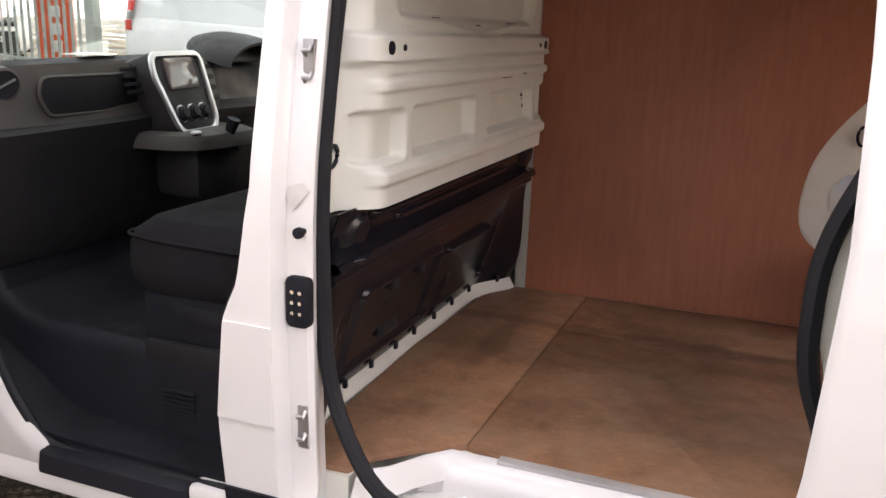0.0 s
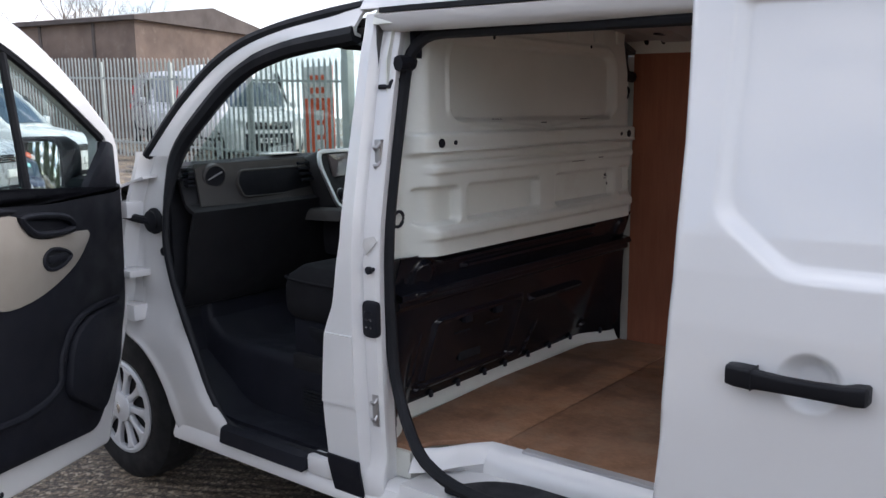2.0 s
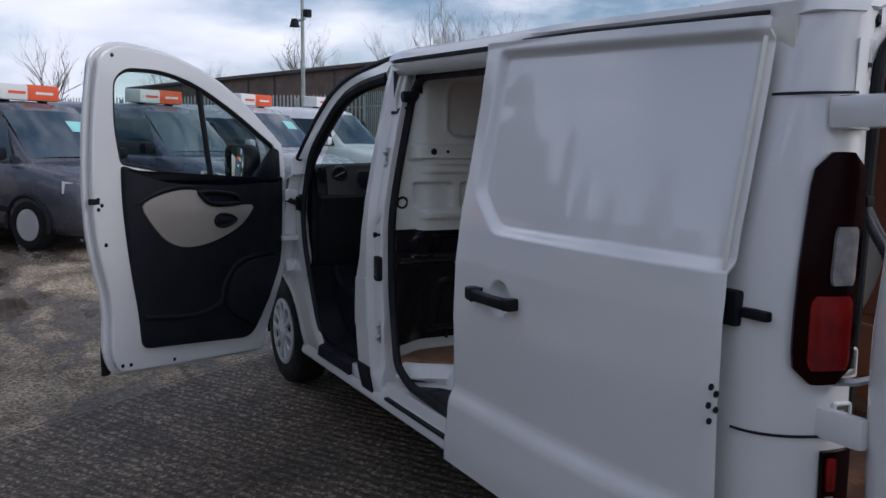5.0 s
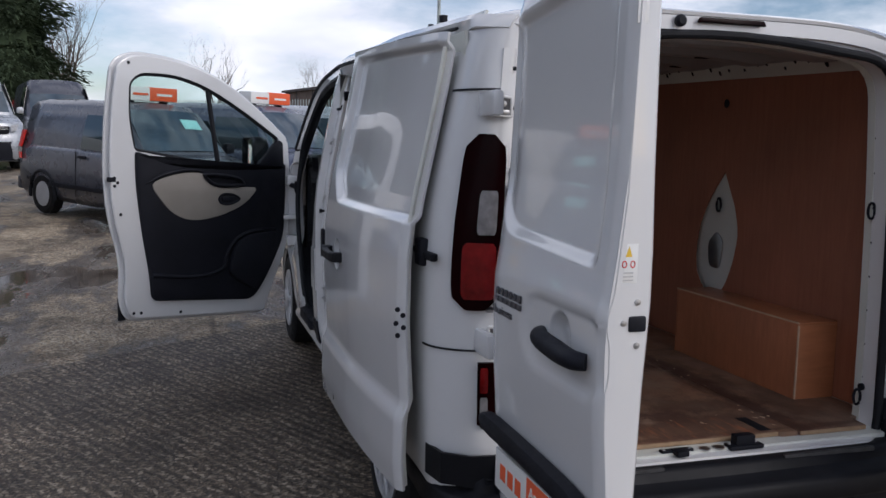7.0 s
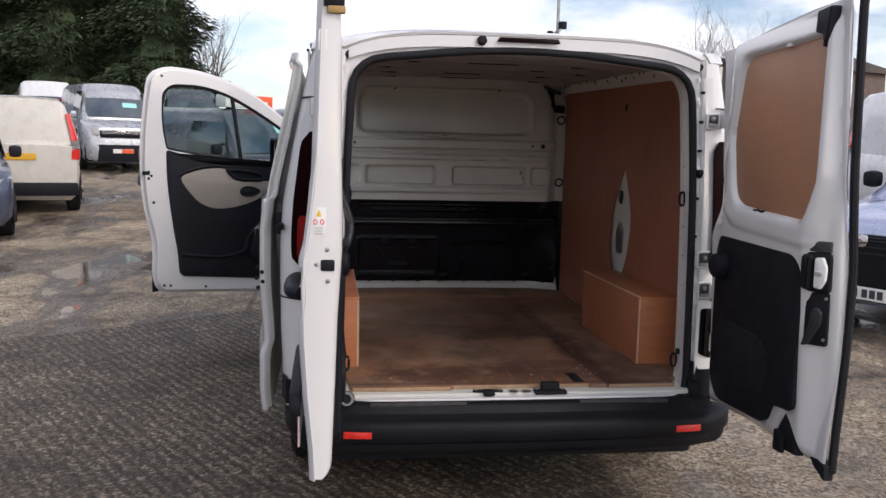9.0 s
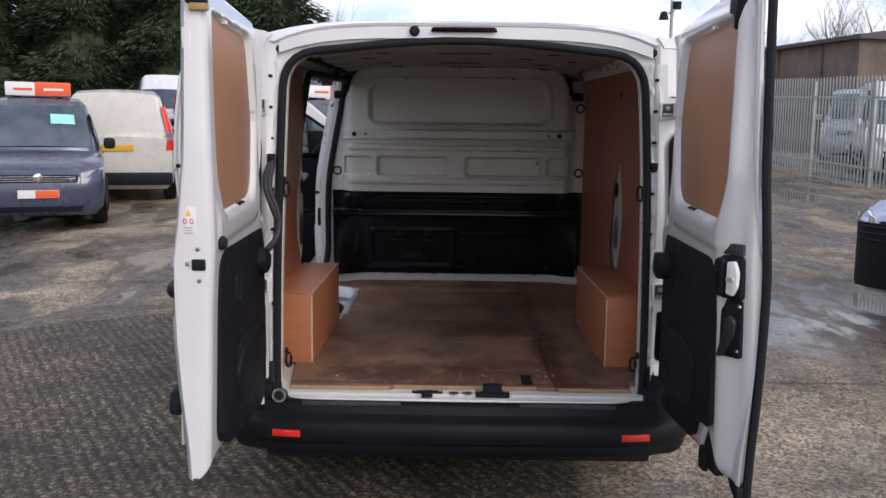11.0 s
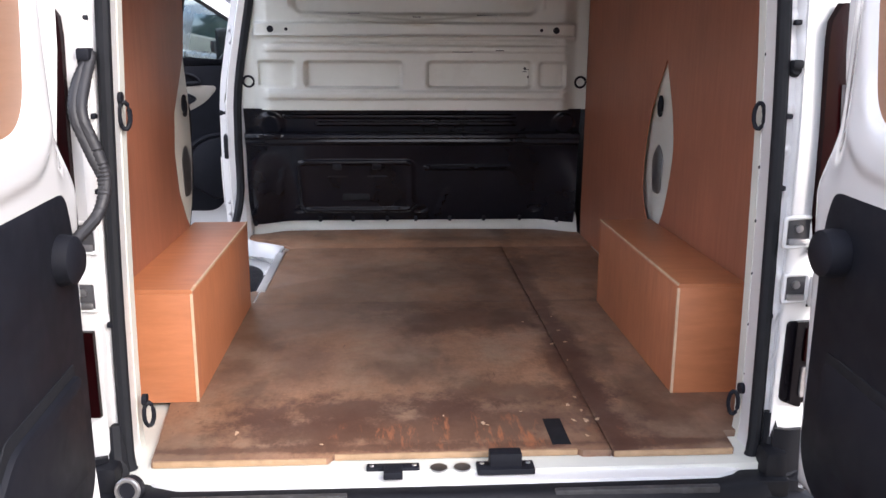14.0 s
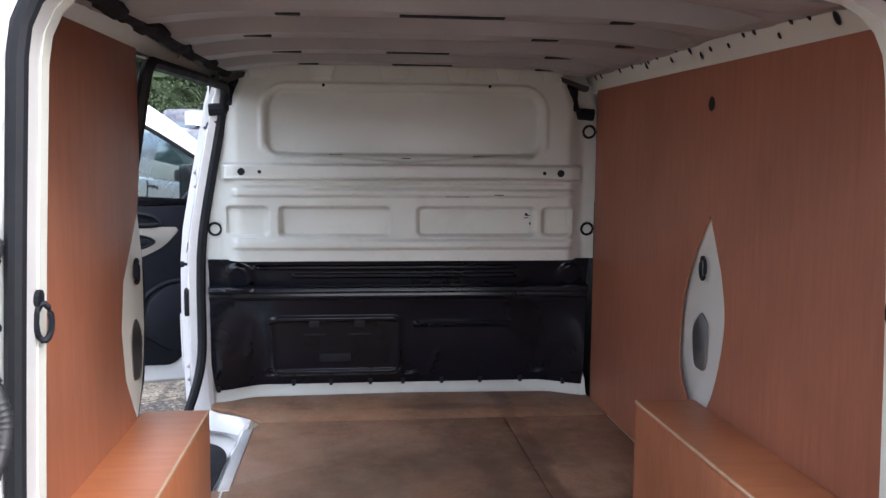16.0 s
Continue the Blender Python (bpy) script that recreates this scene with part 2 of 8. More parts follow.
CAPSILVER = surface("silver hubcap", (0.56, 0.57, 0.59), 0.35, 0.35, var=0.1, grime=0.15, grime_col=(0.2, 0.18, 0.15))
RED_LAMP = surface("red lamp lens", (0.20, 0.006, 0.006), 0.12, var=0.5, scale=14, spec=0.4)
DARKRED_LAMP = surface("dark red lamp lens", (0.009, 0.0006, 0.0011), 0.22, var=0.35, scale=12, spec=0.06)
SMOKED = surface("smoked lamp glass", (0.005, 0.004, 0.006), 0.2, var=0.3, spec=0.15)
CLEAR_LAMP = surface("clear lamp lens", (0.25, 0.235, 0.235), 0.12, var=0.45, scale=22, coat=0.4)
RED_REFL = surface("red reflector", (0.75, 0.03, 0.02), 0.25, var=0.15, scale=60, coat=0.5)
ORANGE = surface("orange print", (0.85, 0.13, 0.04), 0.5, var=0.06)
PAPER = surface("white print", (0.82, 0.82, 0.80), 0.5, var=0.04)
TEAL = surface("pale teal price sheet", (0.35, 0.75, 0.72), 0.5, var=0.1)
YELLOW = surface("yellow print", (0.80, 0.52, 0.04), 0.5, var=0.06)
YELLOW_PL = surface("yellowed plastic", (0.42, 0.27, 0.09), 0.5, var=0.15)
INK = surface("dark ink", (0.05, 0.05, 0.06), 0.5, var=0.1)
BADGE = surface("dark chrome lettering", (0.16, 0.16, 0.18), 0.25, 0.7, var=0.1)
CHROME = surface("chrome", (0.75, 0.75, 0.76), 0.12, 1.0, var=0.05)
MIRROR = surface("mirror glass", (0.85, 0.86, 0.88), 0.02, 1.0, var=0.0)
SCREEN = surface("glossy grey screen", (0.16, 0.13, 0.13), 0.08, var=0.05)
GLASS = glass("clear window glass")
PLY_WALL = plywood("red brown plywood lining", (0.40, 0.157, 0.091), (0.315, 0.116, 0.066), 0.48, (2.2, 2.2, 0.16), speck=0.12)
PLY_BOX = plywood("orange brown plywood", (0.49, 0.185, 0.088), (0.37, 0.135, 0.062), 0.45, (1.6, 1.6, 0.3), speck=0.08)
PLY_CROSS = plywood("orange brown plywood, grain across", (0.52, 0.200, 0.090), (0.41, 0.150, 0.066), 0.42, (1.6, 0.25, 1.6), speck=0.08)
PLY_DOOR = plywood("tan plywood", (0.45, 0.235, 0.138), (0.40, 0.205, 0.117), 0.5, (0.35, 4, 4), speck=0.08)
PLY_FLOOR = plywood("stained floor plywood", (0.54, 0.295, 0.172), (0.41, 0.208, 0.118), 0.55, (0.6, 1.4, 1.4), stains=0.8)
PLY_PALE = surface("fresh plywood edge", (0.38, 0.25, 0.145), 0.7, var=0.2, scale=30)
PLY_EDGE = surface("pale plywood edge", (0.58, 0.42, 0.28), 0.7, var=0.2, scale=30)


# ---- geometry helpers ----
def finish(me, material, angle=35):
    me.materials.append(material)
    me.polygons.foreach_set("use_smooth", [True] * len(me.polygons))
    me.set_sharp_from_angle(angle=radians(angle))
    me.update()
    return me


def part(name, bm, material, parent=None, label="", angle=35):
    """Links a bmesh as one mesh object under a thing or part."""
    me = bpy.data.meshes.new(name)
    bmesh.ops.recalc_face_normals(bm, faces=bm.faces)
    bm.to_mesh(me)
    bm.free()
    ob = new(name, finish(me, material, angle))
    if parent is not None:
        ob.parent = parent
    if label:
        ob["label"] = label
    return ob


def thing(name, m, label, category, group="", kind=""):
    ob = new(name)
    ob.matrix_basis = m
    ob.empty_display_size = 0.2
    return tagged(ob, label, category, group, kind)


def add_box(bm, lo, hi, bevel=0.0, m=None, segments=2):
    c, s = (Vector(lo) + Vector(hi)) / 2, Vector(hi) - Vector(lo)
    r = bmesh.ops.create_cube(bm, size=1, matrix=(m or Matrix()) @ Matrix.LocRotScale(c, None, s))
    if bevel:
        edges = list({e for v in r["verts"] for e in v.link_edges})
        bmesh.ops.bevel(bm, geom=edges, offset=bevel, segments=segments, affect="EDGES", profile=0.6)
    return bm


def box(lo, hi, bevel=0.0, m=None, segments=2):
    return add_box(bmesh.new(), lo, hi, bevel, m, segments)


def smooth(pts, n=6, closed=False):
    """Points along a Catmull-Rom curve through pts."""
    p = [Vector(q) for q in pts]
    out, k = [], len(p)
    for i in range(k if closed else k - 1):
        a, b, c, d = (p[(i + j) % k] if closed else p[min(max(i + j, 0), k - 1)] for j in (-1, 0, 1, 2))
        for s in range(n):
            t = s / n
            out.append(0.5 * (2 * b + (c - a) * t + (2 * a - 5 * b + 4 * c - d) * t * t + (3 * b - a - 3 * c + d) * t ** 3))
    if not closed:
        out.append(p[-1])
    return out


def rounded(pts, r, n=4):
    """A closed outline in 2D with its corners rounded; r: one radius or one for each corner."""
    p, out = [Vector(q) for q in pts], []
    for i, c in enumerate(p):
        a, b = p[i - 1] - c, p[(i + 1) % len(p)] - c
        k = r[i] if isinstance(r, (list, tuple)) else r
        k = min(k, a.length * 0.48, b.length * 0.48)
        if k <= 0:
            out.append(c)
            continue
        s, e = c + a.normalized() * k, c + b.normalized() * k
        for j in range(n + 1):
            t = j / n
            out.append(s * (1 - t) ** 2 + c * 2 * t * (1 - t) + e * t * t)
    return out


def inset(loop, d):
    """A 2D loop moved inwards by d along its corners' normals."""
    area = sum(a.x * b.y - a.y * b.x for a, b in zip(loop, loop[1:] + loop[:1]))
    sgn = 1 if area > 0 else -1
    out = []
    for i, c in enumerate(loop):
        t = (loop[(i + 1) % len(loop)] - loop[i - 1])
        t = t.normalized() if t.length > 1e-9 else Vector((1, 0))
        out.append(c + Vector((-t.y, t.x)) * d * sgn)
    return out


def resample(loop, n):
    p = [Vector(q) for q in loop]
    lens = [0]
    for a, b in zip(p, p[1:] + p[:1]):
        lens.append(lens[-1] + (b - a).length)
    out, i = [], 0
    for k in range(n):
        s = lens[-1] * k / n
        while lens[i + 1] < s:
            i += 1
        t = (s - lens[i]) / max(1e-9, lens[i + 1] - lens[i])
        out.append(p[i].lerp(p[(i + 1) % len(p)], t))
    return out


def basis(origin, u, v):
    """A frame whose first two axes are u and v, to draw 2D outlines in; its third points out of the outline's face."""
    u, v = Vector(u).normalized(), Vector(v).normalized()
    n = u.cross(v)
    m = Matrix((u, v, n)).transposed().to_4x4()
    m.translation = Vector(origin)
    return m


def loft(bm, loops, close_first=True, close_last=True, around=True):
    """Skin a list of loops (lists of 3D points, equal counts)."""
    vs = [[bm.verts.new(q) for q in lp] for lp in loops]
    for a, b in zip(vs, vs[1:]):
        k = len(a)
        for i in range(k if around else k - 1):
            j = (i + 1) % k
            bm.faces.new((a[i], a[j], b[j], b[i]))
    if close_first:
        bm.faces.new(vs[0][::-1])
    if close_last:
        bm.faces.new(vs[-1])
    return bm


def pad(outline, m, depth, r=0.004, base=0.0, bm=None):
    """A flat piece with a rounded face: a 2D outline raised along m's third axis."""
    o = [Vector(q) for q in outline]
    r = min(r, abs(depth) * 0.9)
    sg = 1 if depth > 0 else -1
    loops = [(0, base), (0, base + depth - sg * r), (r * 0.3, base + depth - sg * 0.3 * r), (r, base + depth)]
    return loft(bm or bmesh.new(), [[m @ Vector((*q, h)) for q in (inset(o, d) if d else o)] for d, h in loops])


def ring_pad(outer, inner, m, depth, r=0.006, n=72, lip=0.0, base=0.0, steps=1):
    """A flat frame between two 2D outlines, with rounded faces; lip: how far the inner edge sinks."""
    o, i = resample([Vector(q) for q in outer], n), resample([Vector(q) for q in inner], n)
    k = min(range(n), key=lambda s: sum((o[j] - i[(j + s) % n]).length_squared for j in range(n)))
    i = i[k:] + i[:k]
    prof = [(0, base), (0, base + depth - r), (0.0, base + depth)]
    loops = [[m @ Vector((*q, base)) for q in o], [m @ Vector((*q, base + depth - r)) for q in o], [m @ Vector((*q, base + depth)) for q in inset(o, r)]]
    oo, ii = inset(o, r), inset(i, -r)
    for s in range(1, steps + 1):
        loops.append([m @ Vector((*(a.lerp(b, s / steps)), base + depth)) for a, b in zip(oo, ii)])
    loops += [[m @ Vector((*q, base + depth - r - lip)) for q in i], [m @ Vector((*q, base)) for q in i]]
    bm = loft(bmesh.new(), loops, False, False)
    bm.verts.ensure_lookup_table()
    k = len(loops)
    for a in range(n):
        b = (a + 1) % n
        bm.faces.new((bm.verts[a], bm.verts[b], bm.verts[(k - 1) * n + b], bm.verts[(k - 1) * n + a]))
    return bm


def plate(outline, holes, m, depth):
    """A flat board with square edges and holes cut right through it."""
    bm = bmesh.new()
    loops = [[Vector(q) for q in lp] for lp in (outline, *holes)]
    tops = []
    for h in (0.0, depth):
        rings = []
        edges = []
        for lp in loops:
            vs = [bm.verts.new(m @ Vector((*q, h))) for q in lp]
            rings.append(vs)
            edges += [bm.edges.new((vs[i - 1], vs[i])) for i in range(len(vs))]
        bmesh.ops.triangle_fill(bm, use_beauty=True, use_dissolve=False, edges=edges)
        tops.append(rings)
    for a, b in zip(*tops):
        for i in range(len(a)):
            bm.faces.new((a[i - 1], a[i], b[i], b[i - 1]))
    return bm


def words(name, text, size, m, material, parent, label="", squeeze=1.0):
    """Raised lettering in the built-in font, as a mesh."""
    cu = bpy.data.curves.new(name, "FONT")
    cu.body, cu.size, cu.extrude = text, size, 0.0012
    ob = bpy.data.objects.new(name, cu)
    me = bpy.data.meshes.new_from_object(ob)
    bpy.data.objects.remove(ob)
    me.transform(m @ Matrix.Diagonal((squeeze, 1, 1, 1)))
    me.materials.clear()
    me.materials.append(material)
    o = new(name, me)
    o.parent = parent
    if label:
        o["label"] = label
    return o


def sheet(rows, thick, bm=None):
    """A closed sheet of metal from a grid of points; thick goes against the grid's normal (its sign picks the side)."""
    bm = bm or bmesh.new()
    nv, nu = len(rows), len(rows[0])
    rows = [[Vector(q) for q in r] for r in rows]

    def normal(i, j):
        a = rows[i][min(j + 1, nu - 1)] - rows[i][max(j - 1, 0)]
        b = rows[min(i + 1, nv - 1)][j] - rows[max(i - 1, 0)][j]
        n = a.cross(b)
        return n.normalized() if n.length > 1e-12 else Vector((0, 0, 1))

    f = [[bm.verts.new(q) for q in r] for r in rows]
    g = [[bm.verts.new(rows[i][j] - normal(i, j) * thick) for j in range(nu)] for i in range(nv)]
    for i in range(nv - 1):
        for j in range(nu - 1):
            bm.faces.new((f[i][j], f[i][j + 1], f[i + 1][j + 1], f[i + 1][j]))
            bm.faces.new((g[i][j], g[i + 1][j], g[i + 1][j + 1], g[i][j + 1]))
    for j in range(nu - 1):
        bm.faces.new((f[0][j], g[0][j], g[0][j + 1], f[0][j + 1]))
        bm.faces.new((f[-1][j], f[-1][j + 1], g[-1][j + 1], g[-1][j]))
    for i in range(nv - 1):
        bm.faces.new((f[i][0], f[i + 1][0], g[i + 1][0], g[i][0]))
        bm.faces.new((f[i][-1], g[i][-1], g[i + 1][-1], f[i + 1][-1]))
    return bm


def tube(path, radius, sides=8, closed=False, bm=None, flat=1.0, up=(0, 0, 1)):
    """A rod along a path; radius: one number or one for each point; flat squeezes it across up."""
    bm = bm or bmesh.new()
    p = [Vector(q) for q in path]
    k, loops = len(p), []
    for i, c in enumerate(p):
        t = (p[(i + 1) % k] - p[i - 1]) if closed else (p[min(i + 1, k - 1)] - p[max(i - 1, 0)])
        t = t.normalized()
        u = Vector(up)
        if abs(t.dot(u)) > 0.95:
            u = Vector((1, 0, 0))
        a = t.cross(u).normalized()
        b = a.cross(t).normalized()
        r = radius[i] if isinstance(radius, (list, tuple)) else radius
        loops.append([c + a * r * flat * math.cos(s * math.tau / sides) + b * r * math.sin(s * math.tau / sides) for s in range(sides)])
    if closed:
        loops.append(loops[0])
        vs = [[bm.verts.new(q) for q in lp] for lp in loops[:-1]]
        vs.append(vs[0])
        for a, b in zip(vs, vs[1:]):
            for i in range(sides):
                bm.faces.new((a[i], a[(i + 1) % sides], b[(i + 1) % sides], b[i]))
        return bm
    return loft(bm, loops)


def lathe(profile, m, sides=32, bm=None, capped=True):
    """Turn a profile of (radius, height) about m's third axis."""
    loops = [[m @ Vector((r * math.cos(a * math.tau / sides), r * math.sin(a * math.tau / sides), h)) for a in range(sides)] for r, h in profile]
    return loft(bm or bmesh.new(), loops, capped and profile[0][0] > 0, capped and profile[-1][0] > 0)


def arc(c, r, a0, a1, n=8):
    return [Vector((c[0] + r * math.cos(radians(a0 + (a1 - a0) * i / n)), c[1] + r * math.sin(radians(a0 + (a1 - a0) * i / n)))) for i in range(n + 1)]


def lerp(x, xs, ys):
    return float(np.interp(x, xs, ys))


def step01(a, b, x):
    t = min(1, max(0, (x - a) / (b - a)))
    return t * t * (3 - 2 * t)


def spread(a, b, n):
    return [a + (b - a) * i / (n - 1) for i in range(n)]


# ---- the van: body ----
van = thing("van", Matrix(), "white panel van parked with its side and rear doors open", "van")

HW_Z = [0.28, 0.36, 0.48, 0.60, 0.80, 1.00, 1.20, 1.33, 1.50, 1.70, 1.88, 1.96, 2.02, 2.06]
HW_Y = [0.90, 0.935, 0.958, 0.966, 0.974, 0.978, 0.976, 0.965, 0.935, 0.897, 0.862, 0.838, 0.80, 0.74]


def half_width(z):
    return lerp(z, HW_Z, HW_Y)


def gutter(x):
    """The height at which the roof meets the side."""
    return 1.935 - 0.05 * max(x, -1.0) - 0.028 * min(0.0, x + 1.0)


def roof_edge(x):
    bend = min(1.0, max(0.0, (x + 0.10) / 0.155))
    return 0.855 - 0.19 * (1 - math.sqrt(1 - bend * bend)) - 0.022 * step01(-1.0, -1.5, x) - 0.055 * step01(-2.3, -2.7, x)


def roof_z(x, y):
    """The roof's outer skin."""
    top = gutter(x) + lerp(x, [-3.0, -2.4, 0.0, 0.06], [0.05, 0.07, 0.075, 0.06])
    e = abs(y) / (roof_edge(x) + 0.005)
    return top - 0.075 * e ** 4.5


# roof skin
rows = []
for x in spread(0.045, -0.10, 8) + spread(-0.15, -2.86, 24):
    hw = roof_edge(x)
    rows.append([(x, y, roof_z(x, y)) for y in spread(-hw, hw, 25)])
part("roof", sheet(rows, -0.012), WHITE, van)

# side skin behind the cab; in plan it runs forwards to back and round the rear corner
def side_plan(x0):
    p = [Vector((x, 0.0)) for x in spread(x0, -0.10, 12)]
    p += [Vector((-0.10 + 0.155 * math.sin(radians(a)), 0.205 * (1 - math.cos(radians(a))))) for a in (15, 30, 45, 60, 75, 90)]
    p += [Vector((0.050, 0.222)), Vector((0.015, 0.232)), Vector((0.005, 0.250)), Vector((-0.05, 0.262))]
    return p


def side_skin(sgn, x0):
    rows = []
    for z in [0.44, 0.50, 0.60, 0.70, 0.80, 0.90, 1.0, 1.1, 1.2, 1.27, 1.33, 1.40, 1.5, 1.6, 1.7, 1.8, 1.86, 1.90, 1.935]:
        row = []
        for q in side_plan(x0):
            w = half_width(z)
            k = q.y / 0.205
            if k > 1:
                o = lerp(z, [0.485, 1.0, 1.45, 1.87, 1.95], [0.735, 0.73, 0.713, 0.695, 0.67] if sgn < 0 else [0.755, 0.75, 0.74, 0.71, 0.69])
                row.append((q.x - 0.02 * step01(1.3, 1.95, z) * step01(-0.1, 0.05, q.x), sgn * (o + 0.045 - (q.y - 0.222) * 0.3), z))
                continue
            row.append((q.x - 0.02 * step01(1.3, 1.95, z) * step01(-0.1, 0.05, q.x), sgn * (w - q.y * (1 if k <= 1 else 1) - (w - 0.975) * min(1, k) * 0.9), z))
        rows.append(row)
    return sheet(rows, 0.010 * sgn)


part("rear_quarter", side_skin(-1, -1.22), WHITE, van)
part("body_side", side_skin(1, -2.50), WHITE, van)


# roof edge rails that close the gap between the sides and the roof
for sgn in (-1, 1):
    rows = []
    for x in spread(0.04, -0.10, 8) + spread(-0.15, -2.52, 16):
        g = gutter(x)
        rows.append([(x, sgn * min(half_width(g - 0.02 - 0.05 * (x < -1.2)), roof_edge(x) + 0.02), g - 0.015), (x, sgn * (roof_edge(x) + 0.003), g + 0.012), (x, sgn * (roof_edge(x) - 0.009), g + 0.022)])
    part("roof_rail", sheet(rows, 0.012 * sgn), WHITE, van)
rows = [[(x, -roof_edge(x) - 0.028 + d, gutter(x) + h) for d, h in ((0, -0.026), (0.0, -0.010), (0.018, -0.008))] for x in spread(-1.25, -2.42, 10)]
part("door_track", sheet(rows, 0.01), RUBBER, van, "black sliding door track")
rows = [[(x, -roof_edge(x) - 0.030 + d, gutter(x) + h) for d, h in ((0.060, -0.085), (0.030, -0.078), (0.012, -0.062), (0.004, -0.030))] for x in spread(-1.22, -2.45, 14)]
part("door_header", sheet(rows, 0.006), WHITE, van, "white rail over the side door opening")
part("gutter_strip", tube([(x, -roof_edge(x) - 0.022, gutter(x) - 0.008) for x in spread(-1.25, -0.14, 8)], 0.006, 8), RUBBER, van, "black strip along the roof gutter")

# rear corner uprights below the skin and the header over the opening
OPEN = [(-0.735, 0.485), (0.740, 0.485), (0.735, 1.0), (0.723, 1.45), (0.692, 1.878), (0.0, 1.952), (-0.690, 1.878), (-0.711, 1.45), (-0.728, 1.0)]
OPEN_R = rounded(OPEN, [0.10, 0.10, 0.3, 0.3, 0.12, 0.5, 0.12, 0.3, 0.3], 5)
REAR = basis((0, 0, 0), (0, 1, 0), (0, 0, 1))
outer = rounded([(-0.775, 0.45), (0.795, 0.45), (0.80, 1.2), (0.775, 1.94), (0.0, 2.0), (-0.755, 1.94), (-0.78, 1.2)], [0.05, 0.05, 0.2, 0.12, 0.5, 0.12, 0.2], 5)
part("rear_frame", plate(outer, [inset(OPEN_R, -0.007)], Matrix.Translation((-0.05, 0, 0)) @ REAR, 0.075), WHITE, van)
seal_path = [REAR @ Vector((*q, 0.036)) for q in inset(OPEN_R, -0.008)]
part("rear_seal", tube(seal_path, 0.016, 10, True, up=(1, 0, 0)), RUBBER, van, "black rubber door seal")
# inner flange of the opening, white
part("rear_flange", plate(inset(OPEN_R, -0.030), [inset(OPEN_R, -0.005)], Matrix.Translation((-0.085, 0, 0)) @ REAR, 0.0345), WHITE_IN, van)
# roof header with the high brake lamp
bm = bmesh.new()
rows = [[(0.045, y, roof_z(0.04, y) - 0.004 - d) for d in (0, 0.02, 0.045)] for y in spread(-0.715, 0.73, 21)]
part("roof_header", sheet(rows, 0.03), WHITE, van)
part("brake_lamp", pad(rounded([(-0.13, 1.972), (0.13, 1.972), (0.12, 1.99), (-0.12, 1.99)], 0.006), Matrix.Translation((0.055, 0, 0)) @ REAR, 0.012), DARKRED_LAMP, van, "dark high-level brake lamp")
part("washer_nozzle", lathe([(0.02, 0), (0.02, 0.012), (0.012, 0.02), (0, 0.02)], basis((0.05, -0.19, 1.975), (0, 1, 0), (0, 0, 1)), 12), BLACK_PL, van)
for y in (-0.715, 0.735):
    part("roof_buffer", lathe([(0.016, 0), (0.016, 0.01), (0.009, 0.018), (0, 0.018)], basis((0.026, y, 1.905), (0, 1, 0), (0, 0, 1)), 12), RUBBER, van)

# underbody and cargo floor pan
part("underbody", box((-4.55, -0.80, 0.24), (0.02, 0.80, 0.44), 0.03), RUBBER, van, "dark underbody")
for lo, hi in (((-2.62, -0.855, 0.45), (-2.32, 0.86, 0.545)), ((-2.32, -0.645, 0.45), (-1.215, 0.86, 0.545)), ((-1.215, -0.855, 0.45), (0.08, 0.86, 0.545))):
    part("floor_pan", box(lo, hi, 0.002), WHITE_IN, van, "white painted steel floor")
part("sill_seal", tube(smooth([(0.042, -0.762, 0.66), (0.055, -0.757, 0.575), (0.085, -0.735, 0.512), (0.118, -0.68, 0.487), (0.128, -0.6, 0.487), (0.128, 0.0, 0.487), (0.128, 0.62, 0.487), (0.118, 0.70, 0.487), (0.085, 0.755, 0.512), (0.055, 0.777, 0.575), (0.042, 0.782, 0.66)], 6), 0.020, 8), RUBBER, van, "black sill seal")
part("board_edge", box((0.0325, -0.685, 0.547), (0.0425, -0.284, 0.5615), 0.001), PLY_PALE, van, "pale front edge of the floor boards")
part("board_edge", box((0.0160, -0.265, 0.547), (0.0245, 0.318, 0.5615), 0.001), PLY_PALE, van, "pale front edge of the floor boards")
part("board_edge", box((0.0300, 0.405, 0.547), (0.0385, 0.695, 0.5615), 0.001), PLY_PALE, van, "pale front edge of the floor boards")

# rear sill with the catches
rows = [[(x - 0.05 * step01(0.62, 0.73, abs(y - 0.01)), y, z) for x, z in ((-0.06, 0.540), (0.06, 0.540), (0.112, 0.532), (0.118, 0.505))] for y in spread(-0.715, 0.735, 30)]
part("rear_sill", sheet(rows, 0.02), WHITE, van)
for y, w in ((-0.127, 0.062), (0.136, 0.068)):
    c = part("door_catch", box((0.052, y - w, 0.538), (0.078 if y < 0 else 0.098, y + w, 0.553), 0.004), BLACK_PL, van)
    part("catch_hook", box((0.066 if y < 0 else 0.05, y - (0.022 if y < 0 else 0.038), 0.54), (0.112 if y < 0 else 0.086, y + (0.022 if y < 0 else 0.038), 0.558 if y < 0 else 0.585), 0.004), BLACK_PL, c)
    for e in (-0.8, 0.8):
        part("catch_screw", lathe([(0.006, 0), (0.005, 0.003), (0, 0.003)], basis((0.066, y + e * w, 0.553), (1, 0, 0), (0, 1, 0)), 8), STEEL, c)
for y in (-0.02, 0.035):
    part("drain_plug", lathe([(0.02, 0), (0.02, 0.004), (0, 0.005)], basis((0.072, y, 0.5455), (1, 0, 0), (0, 1, 0)), 12), STEEL, van)

